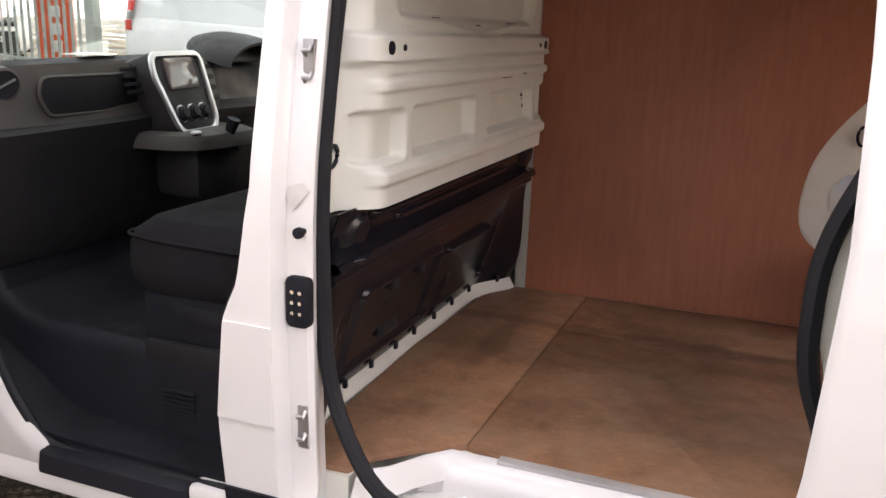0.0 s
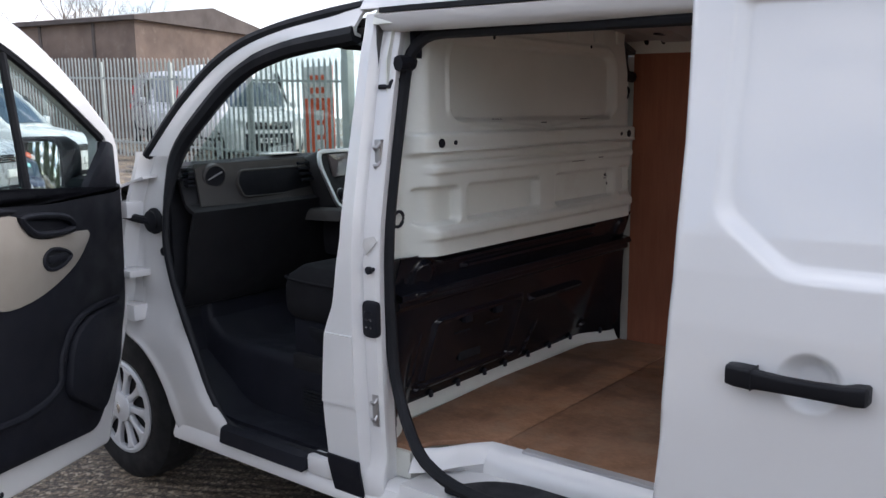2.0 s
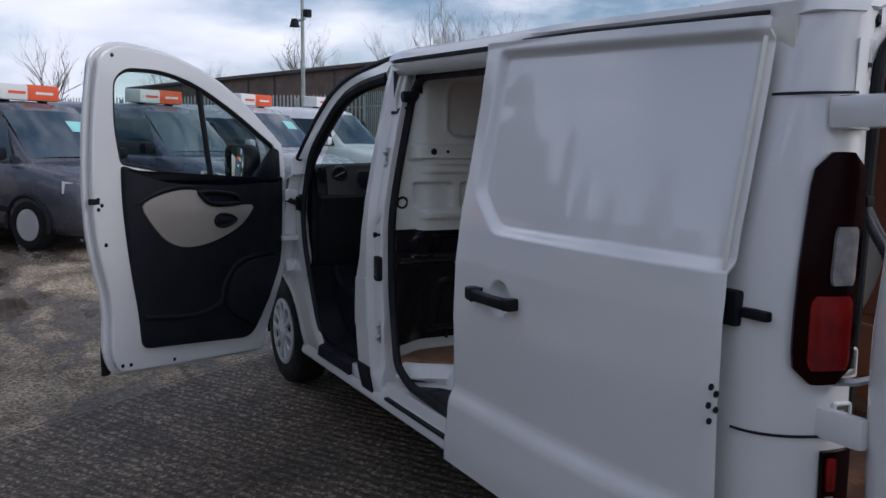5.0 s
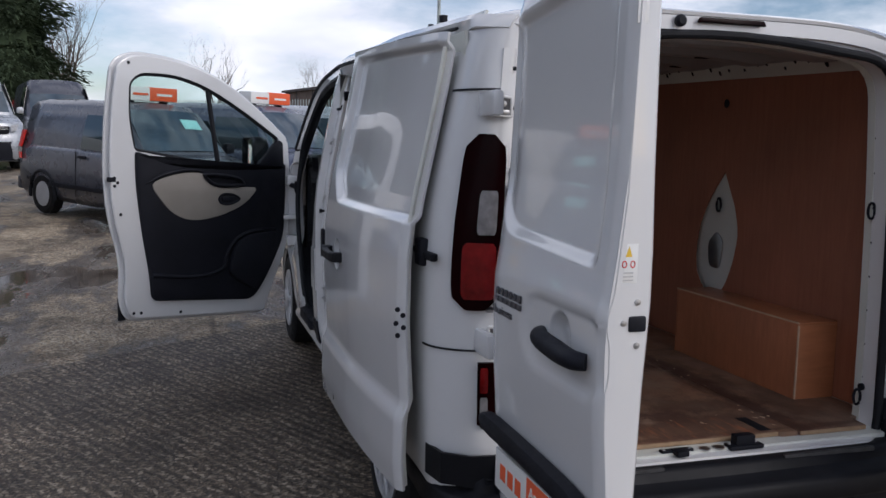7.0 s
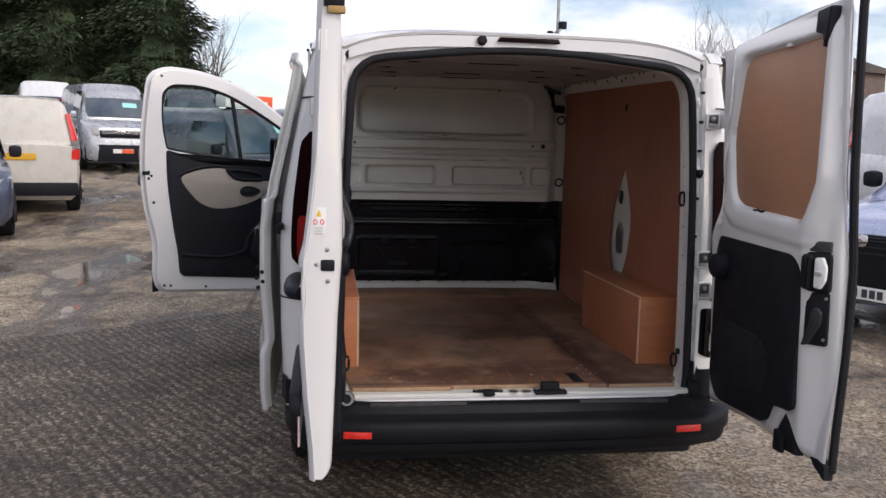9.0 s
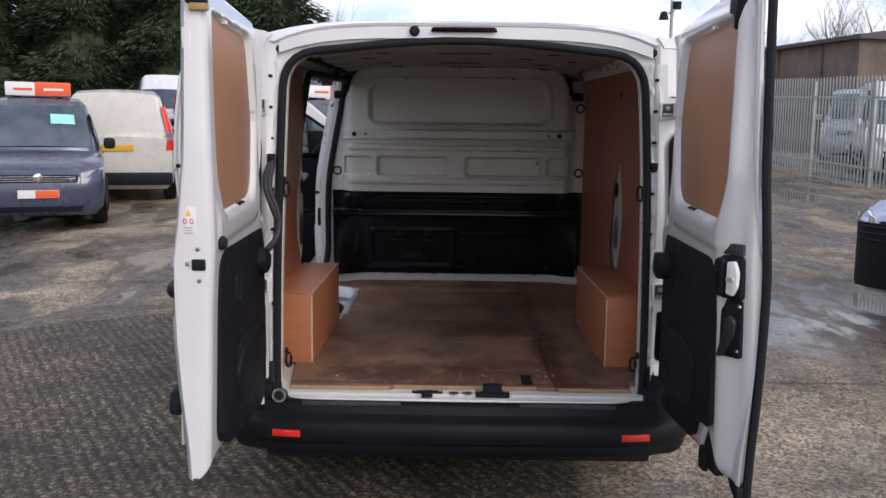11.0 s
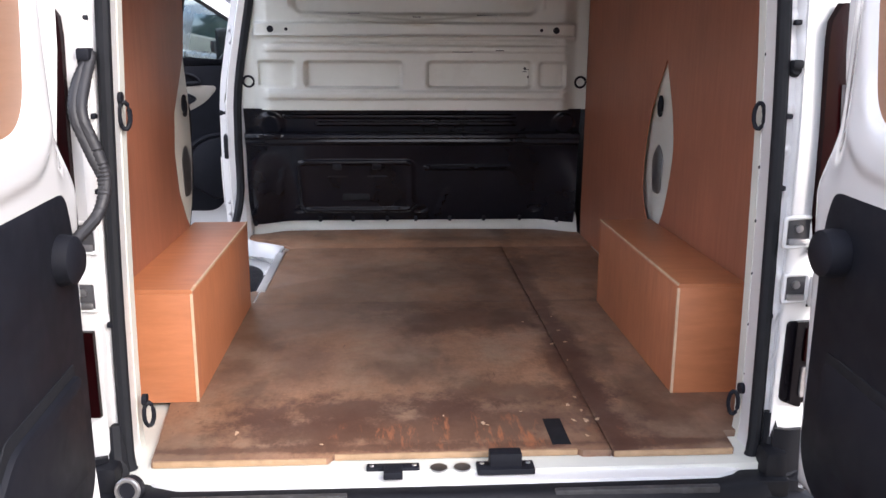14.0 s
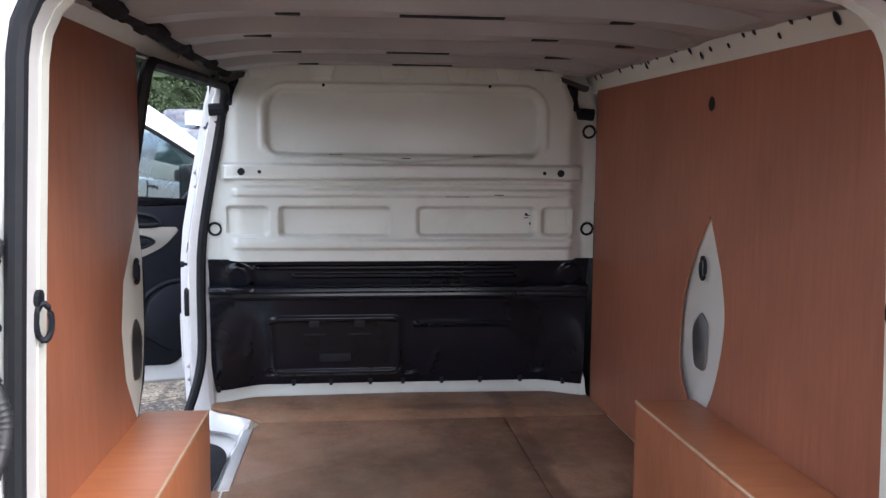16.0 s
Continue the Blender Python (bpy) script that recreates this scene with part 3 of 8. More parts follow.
# rear bumper: a profile swept across the back and round the corners
def bumper_plan(o):
    p = [(-0.42, -0.955 + o), (-0.2, -0.958 + o), (0.0, -0.945 + o), (0.10, -0.905 + o * 0.9), (0.165 - o, -0.825 + o * 0.5), (0.205 - o, -0.72), (0.226 - o, -0.50), (0.235 - o, 0.0)]
    q = smooth([Vector((*v, 0)) for v in p], 4)
    return q + [Vector((v.x, -v.y, 0)) for v in q[-2::-1]]


rows = []
for o, z in ((0.12, 0.325), (0.05, 0.335), (0.030, 0.345), (0.020, 0.362), (0.018, 0.388), (0.008, 0.394), (0.001, 0.400), (0.0, 0.43), (0.0, 0.452), (0.004, 0.459), (0.016, 0.464), (0.060, 0.478), (0.068, 0.486), (0.074, 0.512), (0.082, 0.518), (0.16, 0.505)):
    rows.append([v + Vector((0, 0, z)) for v in bumper_plan(o)])
bumper = part("rear_bumper", sheet(rows, -0.012), BUMPER_PL, van, "weathered black plastic rear bumper", 50)
for y in (-0.668, 0.685):
    part("reflector", pad(rounded([(-0.056, -0.014), (0.056, -0.014), (0.056, 0.014), (-0.056, 0.014)], 0.003), basis((0.204, y, 0.424), (0.11 * (1 if y < 0 else -1), 1, 0), (0, 0, 1)), 0.024, 0.003), RED_REFL, bumper, "red rear reflector")
for sgn, h in ((-1, 0.60), (1, 0.635)):
    rows = [[(x, sgn * y, z) for x, y in ((-0.08, 0.965), (0.02, 0.945), (0.075, 0.87), (0.084, 0.80), (0.074, 0.772))] for z in spread(0.50, h, 5)]
    part("bumper_end", sheet(rows, 0.012 * sgn), BUMPER_PL, bumper)
    part("bumper_corner", box((0.03, min(sgn * 0.672, sgn * 0.80), 0.47), (0.136, max(sgn * 0.672, sgn * 0.80), 0.528), 0.018), BUMPER_PL, bumper)
    part("bumper_corner", box((0.05, min(sgn * 0.742, sgn * 0.80), 0.47), (0.118, max(sgn * 0.742, sgn * 0.80), 0.588), 0.022), BUMPER_PL, bumper)
part("sensor_ring", lathe([(0.029, 0), (0.029, 0.006), (0.026, 0.010), (0.020, 0.010), (0.018, 0.004)], basis((0.142, -0.712, 0.548), (0.10, 1, 0), (-0.25, 0, 1)), 24, capped=False), ALU, van, "round metal ring on the bumper corner")
part("sensor_face", lathe([(0.030, -0.022), (0.030, -0.001), (0.0215, 0.004), (0.010, 0.006), (0, 0.006)], basis((0.142, -0.712, 0.548), (0.10, 1, 0), (-0.25, 0, 1)), 20), BLACK_PL, van)
SCUFF = surface("scuffed grey plastic", (0.045, 0.045, 0.048), 0.6, var=0.5, scale=25, grime=0.4, grime_col=(0.03, 0.03, 0.03))
for y0, y1 in ((-0.62, -0.23), (0.24, 0.62)):
    part("bumper_ledge", box((0.146, y0, 0.515), (0.162, y1, 0.5315), 0.003), SCUFF, bumper, "scuffed grey step edge")
for y in spread(-0.54, 0.54, 13):
    x = 0.235 - 0.010 * (y / 0.55) ** 2
    part("scuffed_rib", box((x - 0.017, y - 0.032, 0.458), (x - 0.006, y + 0.032, 0.4645), 0.002), SCUFF, bumper)

# tail lamps on the rear corners
def corner(sgn, s, z):
    """A point on the rear corner: s from 0 on the side to 1 at the opening."""
    a = radians(90 * s)
    w = half_width(z)
    return Vector((-0.10 + 0.160 * math.sin(a), sgn * (w + 0.004 - 0.205 * (1 - math.cos(a)) - (w - 0.975) * (1 - math.cos(a)) * 0.9), z))


def corner_pad(sgn, s0, s1, z0, z1, proud, top=0.0, bend=0.0):
    rows = []
    for i, z in enumerate(spread(z0, z1, 15)):
        k = step01(z1 - top, z1, z) if top else 0
        d = max(0.0, 1 - min(z - z0, z1 - z) / bend) if bend else 0.0
        e = (0.30 if bend > 0.035 else 0.10) * (1 - math.sqrt(1 - d * d))
        rows.append([corner(sgn, s, z) + Vector((proud * math.sin(s * 1.57), sgn * proud * math.cos(s * 1.57), 0)) for s in spread(s0 + (s1 - s0) * (0.55 * k * k + e), s1 - (s1 - s0) * e, 9)])
    return sheet(rows, (proud + 0.006) * sgn)


DARKSTEEL = surface("grey primed steel", (0.055, 0.055, 0.060), 0.5, 0.2, var=0.3, scale=15)
for sgn in (-1, 1):
    lamp = part("tail_lamp", corner_pad(sgn, 0.50, 0.955 if sgn < 0 else 0.885, 1.06, 1.60, 0.010, 0.0, 0.07), DARKRED_LAMP, van, "tall dark red tail lamp")
    part("stop_lens", corner_pad(sgn, 0.60, 0.90 if sgn < 0 else 0.70, 1.095, 1.27, 0.013, 0.0, 0.03), RED_LAMP, lamp, "bright red stop lamp lens")
    part("indicator_lens", corner_pad(sgn, 0.72, 0.89 if sgn < 0 else 0.76, 1.295, 1.43, 0.015, 0.0, 0.03), CLEAR_LAMP, lamp, "clear indicator lens")
    low = part("fog_lamp", corner_pad(sgn, 0.765, 0.99 if sgn < 0 else 0.92, 0.695, 0.895, 0.008), DARKRED_LAMP if sgn < 0 else SMOKED, van, "dark red lower rear lamp")
    lens = rounded([(sgn * 0.782, 0.698), (sgn * 0.838, 0.676), (sgn * 0.838, 0.893), (sgn * 0.784, 0.893)], 0.012, 4)
    part("lamp_back", pad(lens, basis((0.052, 0, 0), (0, 1, 0), (0, 0, 1)), 0.018, 0.006), SMOKED, low, "dark inner end of the lower lamp")
    part("fog_lens", corner_pad(sgn, 0.79, 0.86, 0.800, 0.880, 0.011, 0.0, 0.015), RED_LAMP if sgn < 0 else DARKRED_LAMP, low, "red fog lens")
    part("reverse_lens", corner_pad(sgn, 0.79, 0.86, 0.712, 0.785, 0.011, 0.0, 0.015), CLEAR_LAMP, low, "clear reversing lens")
    for z in (1.69, 0.965):
        part("hinge_arm", box((0.03, min(sgn * 0.826, sgn * 0.862), z - 0.038), (0.17, max(sgn * 0.826, sgn * 0.862), z + 0.038), 0.014), WHITE, van, "white rear door hinge")
    # pressed pillar between the seal and the lamp
    rows = []
    for z in spread(0.56, 1.86, 120):
        i = lerp(z, [0.5, 1.0, 1.45, 1.87], [0.753, 0.748, 0.735, 0.712])
        step = 0.010 * (step01(0.895, 0.905, z) - step01(1.165, 1.175, z)) + 0.006 * step01(1.30, 1.31, z) - 0.007 * step01(1.52, 1.53, z)
        row = [(0.022, sgn * (i - 0.006), z), (0.0262, sgn * (i + 0.006), z)]
        for q in spread(0.010, 0.075, 9):
            dimple = 0.010 * max(0.0, 1 - ((q - 0.020) / 0.010) ** 2 - (((z * 100) % 9.5 - 4.7) / 2.0) ** 2)
            row.append((0.029 + step + 0.016 * step01(0.026, 0.038, q) + dimple, sgn * (i + q), z))
        rows.append(row)
    part("rear_pillar", sheet(rows, -0.004 * sgn), WHITE, van, "white pressed rear door pillar", 50)
    for z0, z1, y0, y1 in ((1.064, 1.144, 0.752, 0.824), (0.934, 1.012, 0.762, 0.826), (1.648, 1.720, 0.760, 0.822)):
        q = rounded([(sgn * y0, z0), (sgn * y1, z0 + 0.006), (sgn * y1, z1), (sgn * y0, z1 - 0.004)], 0.012, 4)
        pocket = part("check_pocket", ring_pad(q, [Vector(v) for v in inset(rounded([tuple(v) for v in q], 0), 0.010)], basis((0.062, 0, 0), (0, 1, 0), (0, 0, 1)), 0.009, 0.003, 60), WHITE, van, "pressed rim of the door check pocket")
        part("pocket_floor", pad(inset(q, 0.006), basis((0.060, 0, 0), (0, 1, 0), (0, 0, 1)), 0.006, 0.001), DARKSTEEL, pocket, "grey metal pocket")
        part("pocket_bolt", lathe([(0.010, 0), (0.009, 0.006), (0, 0.007)], basis((0.066, sgn * (y0 + y1) / 2, (z0 + z1) / 2 + 0.008), (0, 1, 0), (0, 0, 1)), 8), STEEL, pocket)
        part("pocket_arm", box((0.064, min(sgn * (y0 + 0.012), sgn * (y1 - 0.01)), z0 + 0.010), (0.074, max(sgn * (y0 + 0.012), sgn * (y1 - 0.01)), z0 + 0.026), 0.005), STEEL, pocket)
    part("door_stop_block", box((0.03, min(sgn * 0.742, sgn * 0.766), 1.462), (0.062, max(sgn * 0.742, sgn * 0.766), 1.482), 0.007), RUBBER, van, "black rubber stop block")
    for z in (1.36, 1.56, 1.68, 1.80, 1.20, 0.90):
        part("seal_clip", box((0.030, min(sgn * 0.742, sgn * 0.758), z - 0.006), (0.050, max(sgn * 0.742, sgn * 0.758), z + 0.006), 0.004), BLACK_PL, van)
    part("panel_gap", sheet([[corner(sgn, s, 1.735 + dz) + Vector((0.004, sgn * 0.004, 0)) for s in spread(-0.0, 0.85, 9)] for dz in (-0.003, 0.003)], 0.004 * sgn), RUBBER, van)
    part("panel_gap", sheet([[corner(sgn, s, 0.93 + dz) + Vector((0.004, sgn * 0.004, 0)) for s in spread(0.0, 0.85, 9)] for dz in (-0.003, 0.003)], 0.004 * sgn), RUBBER, van)
    part("rear_buffer", lathe([(0.016, 0), (0.016, 0.012), (0.010, 0.022), (0, 0.022)], basis((0.03, sgn * 0.755, 1.46), (0, 1, 0), (0, 0, 1)), 12), RUBBER, van)
HOSE = surface("grey black corrugated plastic", (0.022, 0.022, 0.026), 0.5, var=0.2)
for k, shift in ((0, 0.0), (1, -0.014)):
    cable = smooth([(0.045, -0.740, 1.49), (0.085, -0.745 + shift, 1.43), (0.125, -0.742 + shift, 1.37), (0.135, -0.715 + shift, 1.296), (0.14, -0.702 + shift * 0.3, 1.236), (0.165, -0.714, 1.175), (0.23, -0.745, 1.13)], 14)
    part("cable_hose", tube(cable, [0.0115 + 0.0015 * (i % 2) for i in range(len(cable))], 10), HOSE, van, "black corrugated cable sleeve")
part("hose_clip", box((0.04, -0.762, 1.475), (0.075, -0.735, 1.50), 0.005), BLACK_PL, van)

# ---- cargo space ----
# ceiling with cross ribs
# primer set greyer than the walls; the ceiling's shade sits in its colour
SHADED_PRIMER = surface("shade-greyed white primer", (0.33, 0.325, 0.325), 0.5, var=0.16, scale=2.5, grime=0.35, grime_col=(0.30, 0.27, 0.24))
bm = bmesh.new()
rows = []
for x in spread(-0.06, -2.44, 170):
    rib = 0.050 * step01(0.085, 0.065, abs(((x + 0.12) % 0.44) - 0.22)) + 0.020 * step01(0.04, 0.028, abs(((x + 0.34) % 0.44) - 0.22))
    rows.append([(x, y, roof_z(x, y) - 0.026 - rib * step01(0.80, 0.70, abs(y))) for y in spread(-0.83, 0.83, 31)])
part("ceiling", sheet(rows, -0.008), SHADED_PRIMER, van, "bare white ribbed steel roof lining")
for i, x in enumerate((-0.78, -1.05, -1.22, -1.66, -1.78, -2.10)):
    for y, w in (((0.02, 0.13), (-0.38, 0.03), (0.45, 0.03)), ((-0.18, 0.10), (0.30, 0.03)), ((-0.5, 0.04), (0.35, 0.04), (0.6, 0.03)), ((0.0, 0.11), (-0.45, 0.05), (0.5, 0.05)), ((-0.32, 0.04), (0.26, 0.04)), ((0.05, 0.12), (-0.4, 0.04), (0.55, 0.04)))[i]:
        rib = 0.050 * step01(0.085, 0.065, abs(((x + 0.12) % 0.44) - 0.22)) + 0.020 * step01(0.04, 0.028, abs(((x + 0.34) % 0.44) - 0.22))
        z = roof_z(x, y) - 0.026 - rib
        part("rib_slot", box((x - 0.014, y - w, z - 0.004), (x + 0.014, y + w, z + 0.004), 0.003), BLACK_PL, van, "dark slot in the roof rib")
FELT = surface("dark felt pad", (0.020, 0.019, 0.024), 0.95, var=0.5, scale=9, bump=0.5, bscale=60, grime=0.3, grime_col=(0.10, 0.10, 0.10), spec=0.2)
rng = random.Random(5)
for sgn in (-1, 1):
    lift = 0.0 if sgn > 0 else 0.026
    rows = [[(x, sgn * (0.848 - 0.045 * s), 1.875 + lift - 0.026 * x + 0.085 * s + 0.012 * (s == 0.25)) for s in spread(0, 1, 5)] for x in spread(-0.07, -2.45, 14)]
    rail = part("cant_rail", sheet(rows, 0.008), WHITE_IN, van, "white upper side rail with holes")
    if sgn < 0:
        felt = smooth([(x, -0.762 + rng.uniform(-0.008, 0.008), 1.944 - 0.024 * x + rng.uniform(-0.010, 0.004)) for x in spread(-0.09, -2.40, 22)], 3)
        part("felt_strip", tube(felt, [0.018 + rng.uniform(-0.005, 0.005) for q in felt], 7, flat=1.4), FELT, van, "dark ragged felt strip along the roof edge")
    for x in spread(-0.3, -2.25, 24):
        x += rng.uniform(-0.05, 0.05)
        s = rng.uniform(0.45, 0.9)
        part("rail_hole", lathe([(rng.uniform(0.005, 0.014), 0.001), (0.005, 0.004), (0, 0.004)], basis((x, sgn * (0.846 - 0.045 * s), 1.875 + lift - 0.026 * x + 0.085 * s), (sgn, 0, 0), (0, -sgn * 0.045, 0.085)) @ Matrix.Diagonal((1, 1.5, 1, 1)), 8), BLACK_PL, rail)

# bulkhead: white pressed upper half
def bulk_upper(y, z):
    x = -2.33
    ay = abs(y)
    x += 0.026 * step01(1.562, 1.540, z) * step01(0.80, 0.68, ay)                   # proud lower field
    x += 0.034 * (step01(1.542, 1.552, z) - step01(1.606, 1.618, z)) * step01(0.785, 0.760, ay)   # cross rail
    q = math.hypot(max(ay - 0.53, 0), max(abs(z - 1.789) - 0.078, 0))
    x -= 0.030 * step01(0.066, 0.048, q)                                             # window pressing
    x += 0.008 * step01(0.012, 0.004, abs(q - 0.082)) * step01(1.66, 1.70, z)         # bead round it
    v = 1.652 - 0.040 * (1 - min(1, ay / 0.52))
    x += 0.013 * step01(0.015, 0.006, abs(z - v)) * step01(0.56, 0.53, ay)            # shallow chevron rib
    for c, w in ((-0.305, 0.212), (0.305, 0.232), (-0.675, 0.070), (0.665, 0.045)):
        a, b = max(abs(y - c) - w, 0), max(abs(z - 1.370) - 0.042, 0)
        x -= 0.036 * step01(0.026, 0.012, math.hypot(a, b))                          # lower pressings
    x += 0.014 * step01(0.020, 0.008, abs(z - 1.492)) * step01(0.75, 0.71, ay)
    x += 0.008 * step01(0.010, 0.004, abs(z - 1.525)) * step01(0.70, 0.66, ay)
    x += 0.016 * step01(0.026, 0.010, abs(z - 1.272)) * step01(0.76, 0.71, ay)
    x -= 0.06 * step01(0.71, 0.80, ay) * (1 - 0.6 * (step01(1.53, 1.55, z) - step01(1.605, 1.62, z)) * step01(0.795, 0.765, ay))
    return x


rows = [[(bulk_upper(y, z), y * lerp(z, [1.85, 2.08], [1.0, 0.91]), min(z, roof_z(-2.38, y * 0.93) - 0.014)) for y in spread(-0.85, 0.85, 210)] for z in spread(1.20, 2.075, 190)]
bulk = part("bulkhead", sheet(rows, 0.004), WHITE_IN, van, "white pressed steel bulkhead", 60)
for y, w in ((-0.62, 0.05), (-0.36, 0.06), (-0.05, 0.07), (0.22, 0.05), (0.44, 0.06), (0.63, 0.04)):
    tab = rounded([(y - w, 2.03), (y - w * 0.72, 1.972), (y + w * 0.72, 1.972), (y + w, 2.03)], 0.006, 3)
    part("flange_tab", pad(tab, basis((bulk_upper(y, 1.99), 0, 0), (0, 1, 0), (0, 0, 1)), 0.010, 0.003), WHITE_IN, bulk)
for y, r in ((-0.692, 0.016), (-0.617, 0.008), (0.672, 0.016), (0.60, 0.008)):
    part("bulkhead_hole", lathe([(r, 0), (r, 0.004), (0, 0.004)], basis((bulk_upper(y, 1.58) - 0.0005, y, 1.58), (0, 1, 0), (0, 0, 1)), 12), BLACK_PL, bulk, "dark round hole")
for y, z in ((-0.35, 1.945), (0.36, 1.95), (0.53, 1.40), (0.55, 1.36)):
    part("bulkhead_hole", lathe([(0.007, 0), (0.007, 0.003), (0, 0.003)], basis((bulk_upper(y, z) - 0.0005, y, z), (0, 1, 0), (0, 0, 1)), 8), BLACK_PL, bulk)
for y, w, z in ((0.22, 0.05, 1.478), (0.40, 0.02, 1.485), (-0.30, 0.03, 1.655), (0.35, 0.06, 1.65), (0.0, 0.02, 1.64), (0.545, 0.018, 1.395), (0.53, 0.01, 1.385)):
    part("scratch", box((bulk_upper(y, z) - 0.001, y - w, z - 0.002), (bulk_upper(y, z) + 0.0012, y + w, z + 0.002)), INK, bulk, "dark scratch in the paint")


def bulk_lower(y, z):
    x = lerp(z, [0.58, 0.66, 0.90, 1.02, 1.032, 1.040, 1.052, 1.058, 1.064, 1.078, 1.084, 1.090, 1.20], [-2.545, -2.51, -2.43, -2.39, -2.368, -2.366, -2.3685, -2.348, -2.346, -2.3495, -2.357, -2.388, -2.352])
    x += 0.10 * step01(0.62, 0.84, abs(y)) * step01(1.1, 0.65, z)
    x += lerp(z, [1.118, 1.124, 1.136, 1.142], [0.0, 0.017, 0.0145, 0.0]) * step01(0.50, 0.47, abs(y)) + lerp(z, [1.155, 1.161, 1.172, 1.178], [0.0, 0.016, 0.0135, 0.0]) * step01(0.58, 0.55, abs(y + 0.08))
    x += 0.018 * step01(0.075, 0.045, math.hypot(y + 0.72, z - 1.12)) + 0.018 * step01(0.06, 0.04, math.hypot(y - 0.74, z - 1.13))
    q = math.hypot(max(abs(y + 0.308) - 0.255, 0), max(abs(z - 0.80) - 0.105, 0))
    x += 0.015 * step01(0.042, 0.030, q) - 0.012 * step01(0.020, 0.008, q)
    x += 0.008 * step01(0.012, 0.004, abs(y + 0.69 - 0.20 * (z - 0.80))) * step01(0.92, 0.88, z) * step01(0.72, 0.76, z)
    x += lerp(z, [0.885, 0.896, 0.908, 0.916], [0.0, 0.018, 0.0215, 0.0]) * step01(0.22, 0.20, abs(y - 0.26))
    x += 0.010 * step01(0.012, 0.004, abs(y - 0.12 - 0.35 * (z - 0.66))) * step01(0.80, 0.76, z) * step01(0.62, 0.66, z)
    for c in (-0.60, 0.02, 0.62):
        x -= 0.014 * step01(0.034, 0.020, math.hypot(y - c, (z - 0.675) * 1.4))
    return x


rows = [[(bulk_lower(y, z), y, z) for y in spread(-0.845, 0.82, 130)] for z in spread(0.61, 0.86, 66) + spread(0.864, 0.93, 34) + spread(0.935, 1.04, 24) + spread(1.044, 1.205, 92)]
low = part("lower_bulkhead_panel", sheet(rows, 0.004), GLOSS_BLACK, van, "glossy black moulded lower bulkhead panel", 60)
for y in (-0.82, -0.50, -0.33, -0.15, 0.0, 0.18, 0.36, 0.55, 0.74):
    part("panel_clip", box((bulk_lower(y, 0.625), y - 0.008, 0.605), (bulk_lower(y, 0.625) + 0.012, y + 0.008, 0.632), 0.003), BLACK_PL, low)
for y in (-0.40, -0.20):
    part("hatch_latch", box((bulk_lower(y, 0.90), y - 0.022, 0.895), (bulk_lower(y, 0.90) + 0.02, y + 0.022, 0.925), 0.004), BLACK_PL, low)
    part("hatch_slot", box((bulk_lower(y, 0.85) - 0.002, y - 0.05, 0.852), (bulk_lower(y, 0.85) + 0.004, y + 0.05, 0.862), 0.003), RUBBER, low)
part("hatch_pull", box((bulk_lower(-0.31, 0.74) - 0.002, -0.38, 0.725), (bulk_lower(-0.31, 0.74) + 0.008, -0.24, 0.765), 0.006), RUBBER, low)
# white flange where bulkhead and floor meet
rows = []
for y in spread(-0.85, 0.84, 40):
    xb = -2.565 + 0.115 * step01(0.60, 0.84, abs(y))
    rows.append([(xb - 0.03, y, 0.655), (xb + 0.006, y, 0.625), (xb + 0.012, y, 0.60), (xb + 0.03, y, 0.566), (xb + 0.045, y, 0.558)])
part("bulkhead_flange", sheet(rows, 0.004), WHITE_IN, van)
# load brackets in the upper corners
for sgn in (-1, 1):
    part("corner_bracket", tube([(-2.36, sgn * 0.60, 1.985), (-2.36, sgn * 0.615, 1.965), (-2.36, sgn * 0.71, 1.955), (-2.36, sgn * 0.735, 1.935), (-2.36, sgn * 0.745, 1.86), (-2.36, sgn * 0.765, 1.842), (-2.36, sgn * 0.83, 1.838)], 0.026, 8, flat=0.8), BLACK_PL, van, "black plastic corner bracket")
    for z in (1.765, 1.333):
        y = sgn * 0.812
        ring = part("strap_ring", tube([(-2.385 + 0.004 * math.sin(a), y + sgn * 0.006 + 0.026 * math.cos(a), z + 0.026 * math.sin(a)) for a in [i * math.tau / 16 for i in range(16)]], 0.006, 6, True), BLACK_PL, van, "black load lashing ring")
        part("ring_stem", tube([(-2.42, y + sgn * 0.045, z), (-2.39, y + sgn * 0.03, z)], 0.009, 6), BLACK_PL, ring)

# plywood floor sheets, with the worn rear edge
def floor_sheet(outline, z=0.545, t=0.017):
    return pad(outline, basis((0, 0, z), (1, 0, 0), (0, 1, 0)), t, 0.002)


main = [Vector(q) for q in [(-2.1005, -0.60), (-2.1005, 0.3992), (0.030, 0.3992), (0.030, 0.33), (0.018, 0.32), (0.020, -0.27), (0.038, -0.28), (0.036, -0.69), (-0.06, -0.70), (-1.18, -0.835), (-1.35, -0.835), (-1.35, -0.70), (-1.40, -0.635), (-2.0, -0.635)]]
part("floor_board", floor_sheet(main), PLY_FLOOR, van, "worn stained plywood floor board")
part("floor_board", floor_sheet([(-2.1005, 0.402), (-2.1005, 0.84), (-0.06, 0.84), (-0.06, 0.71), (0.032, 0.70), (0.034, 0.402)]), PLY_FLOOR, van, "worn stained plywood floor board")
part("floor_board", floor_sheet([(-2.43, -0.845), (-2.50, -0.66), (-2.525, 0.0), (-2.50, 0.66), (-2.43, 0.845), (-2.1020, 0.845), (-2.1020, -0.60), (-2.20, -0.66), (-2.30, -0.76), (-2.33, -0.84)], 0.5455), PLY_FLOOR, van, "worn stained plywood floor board")
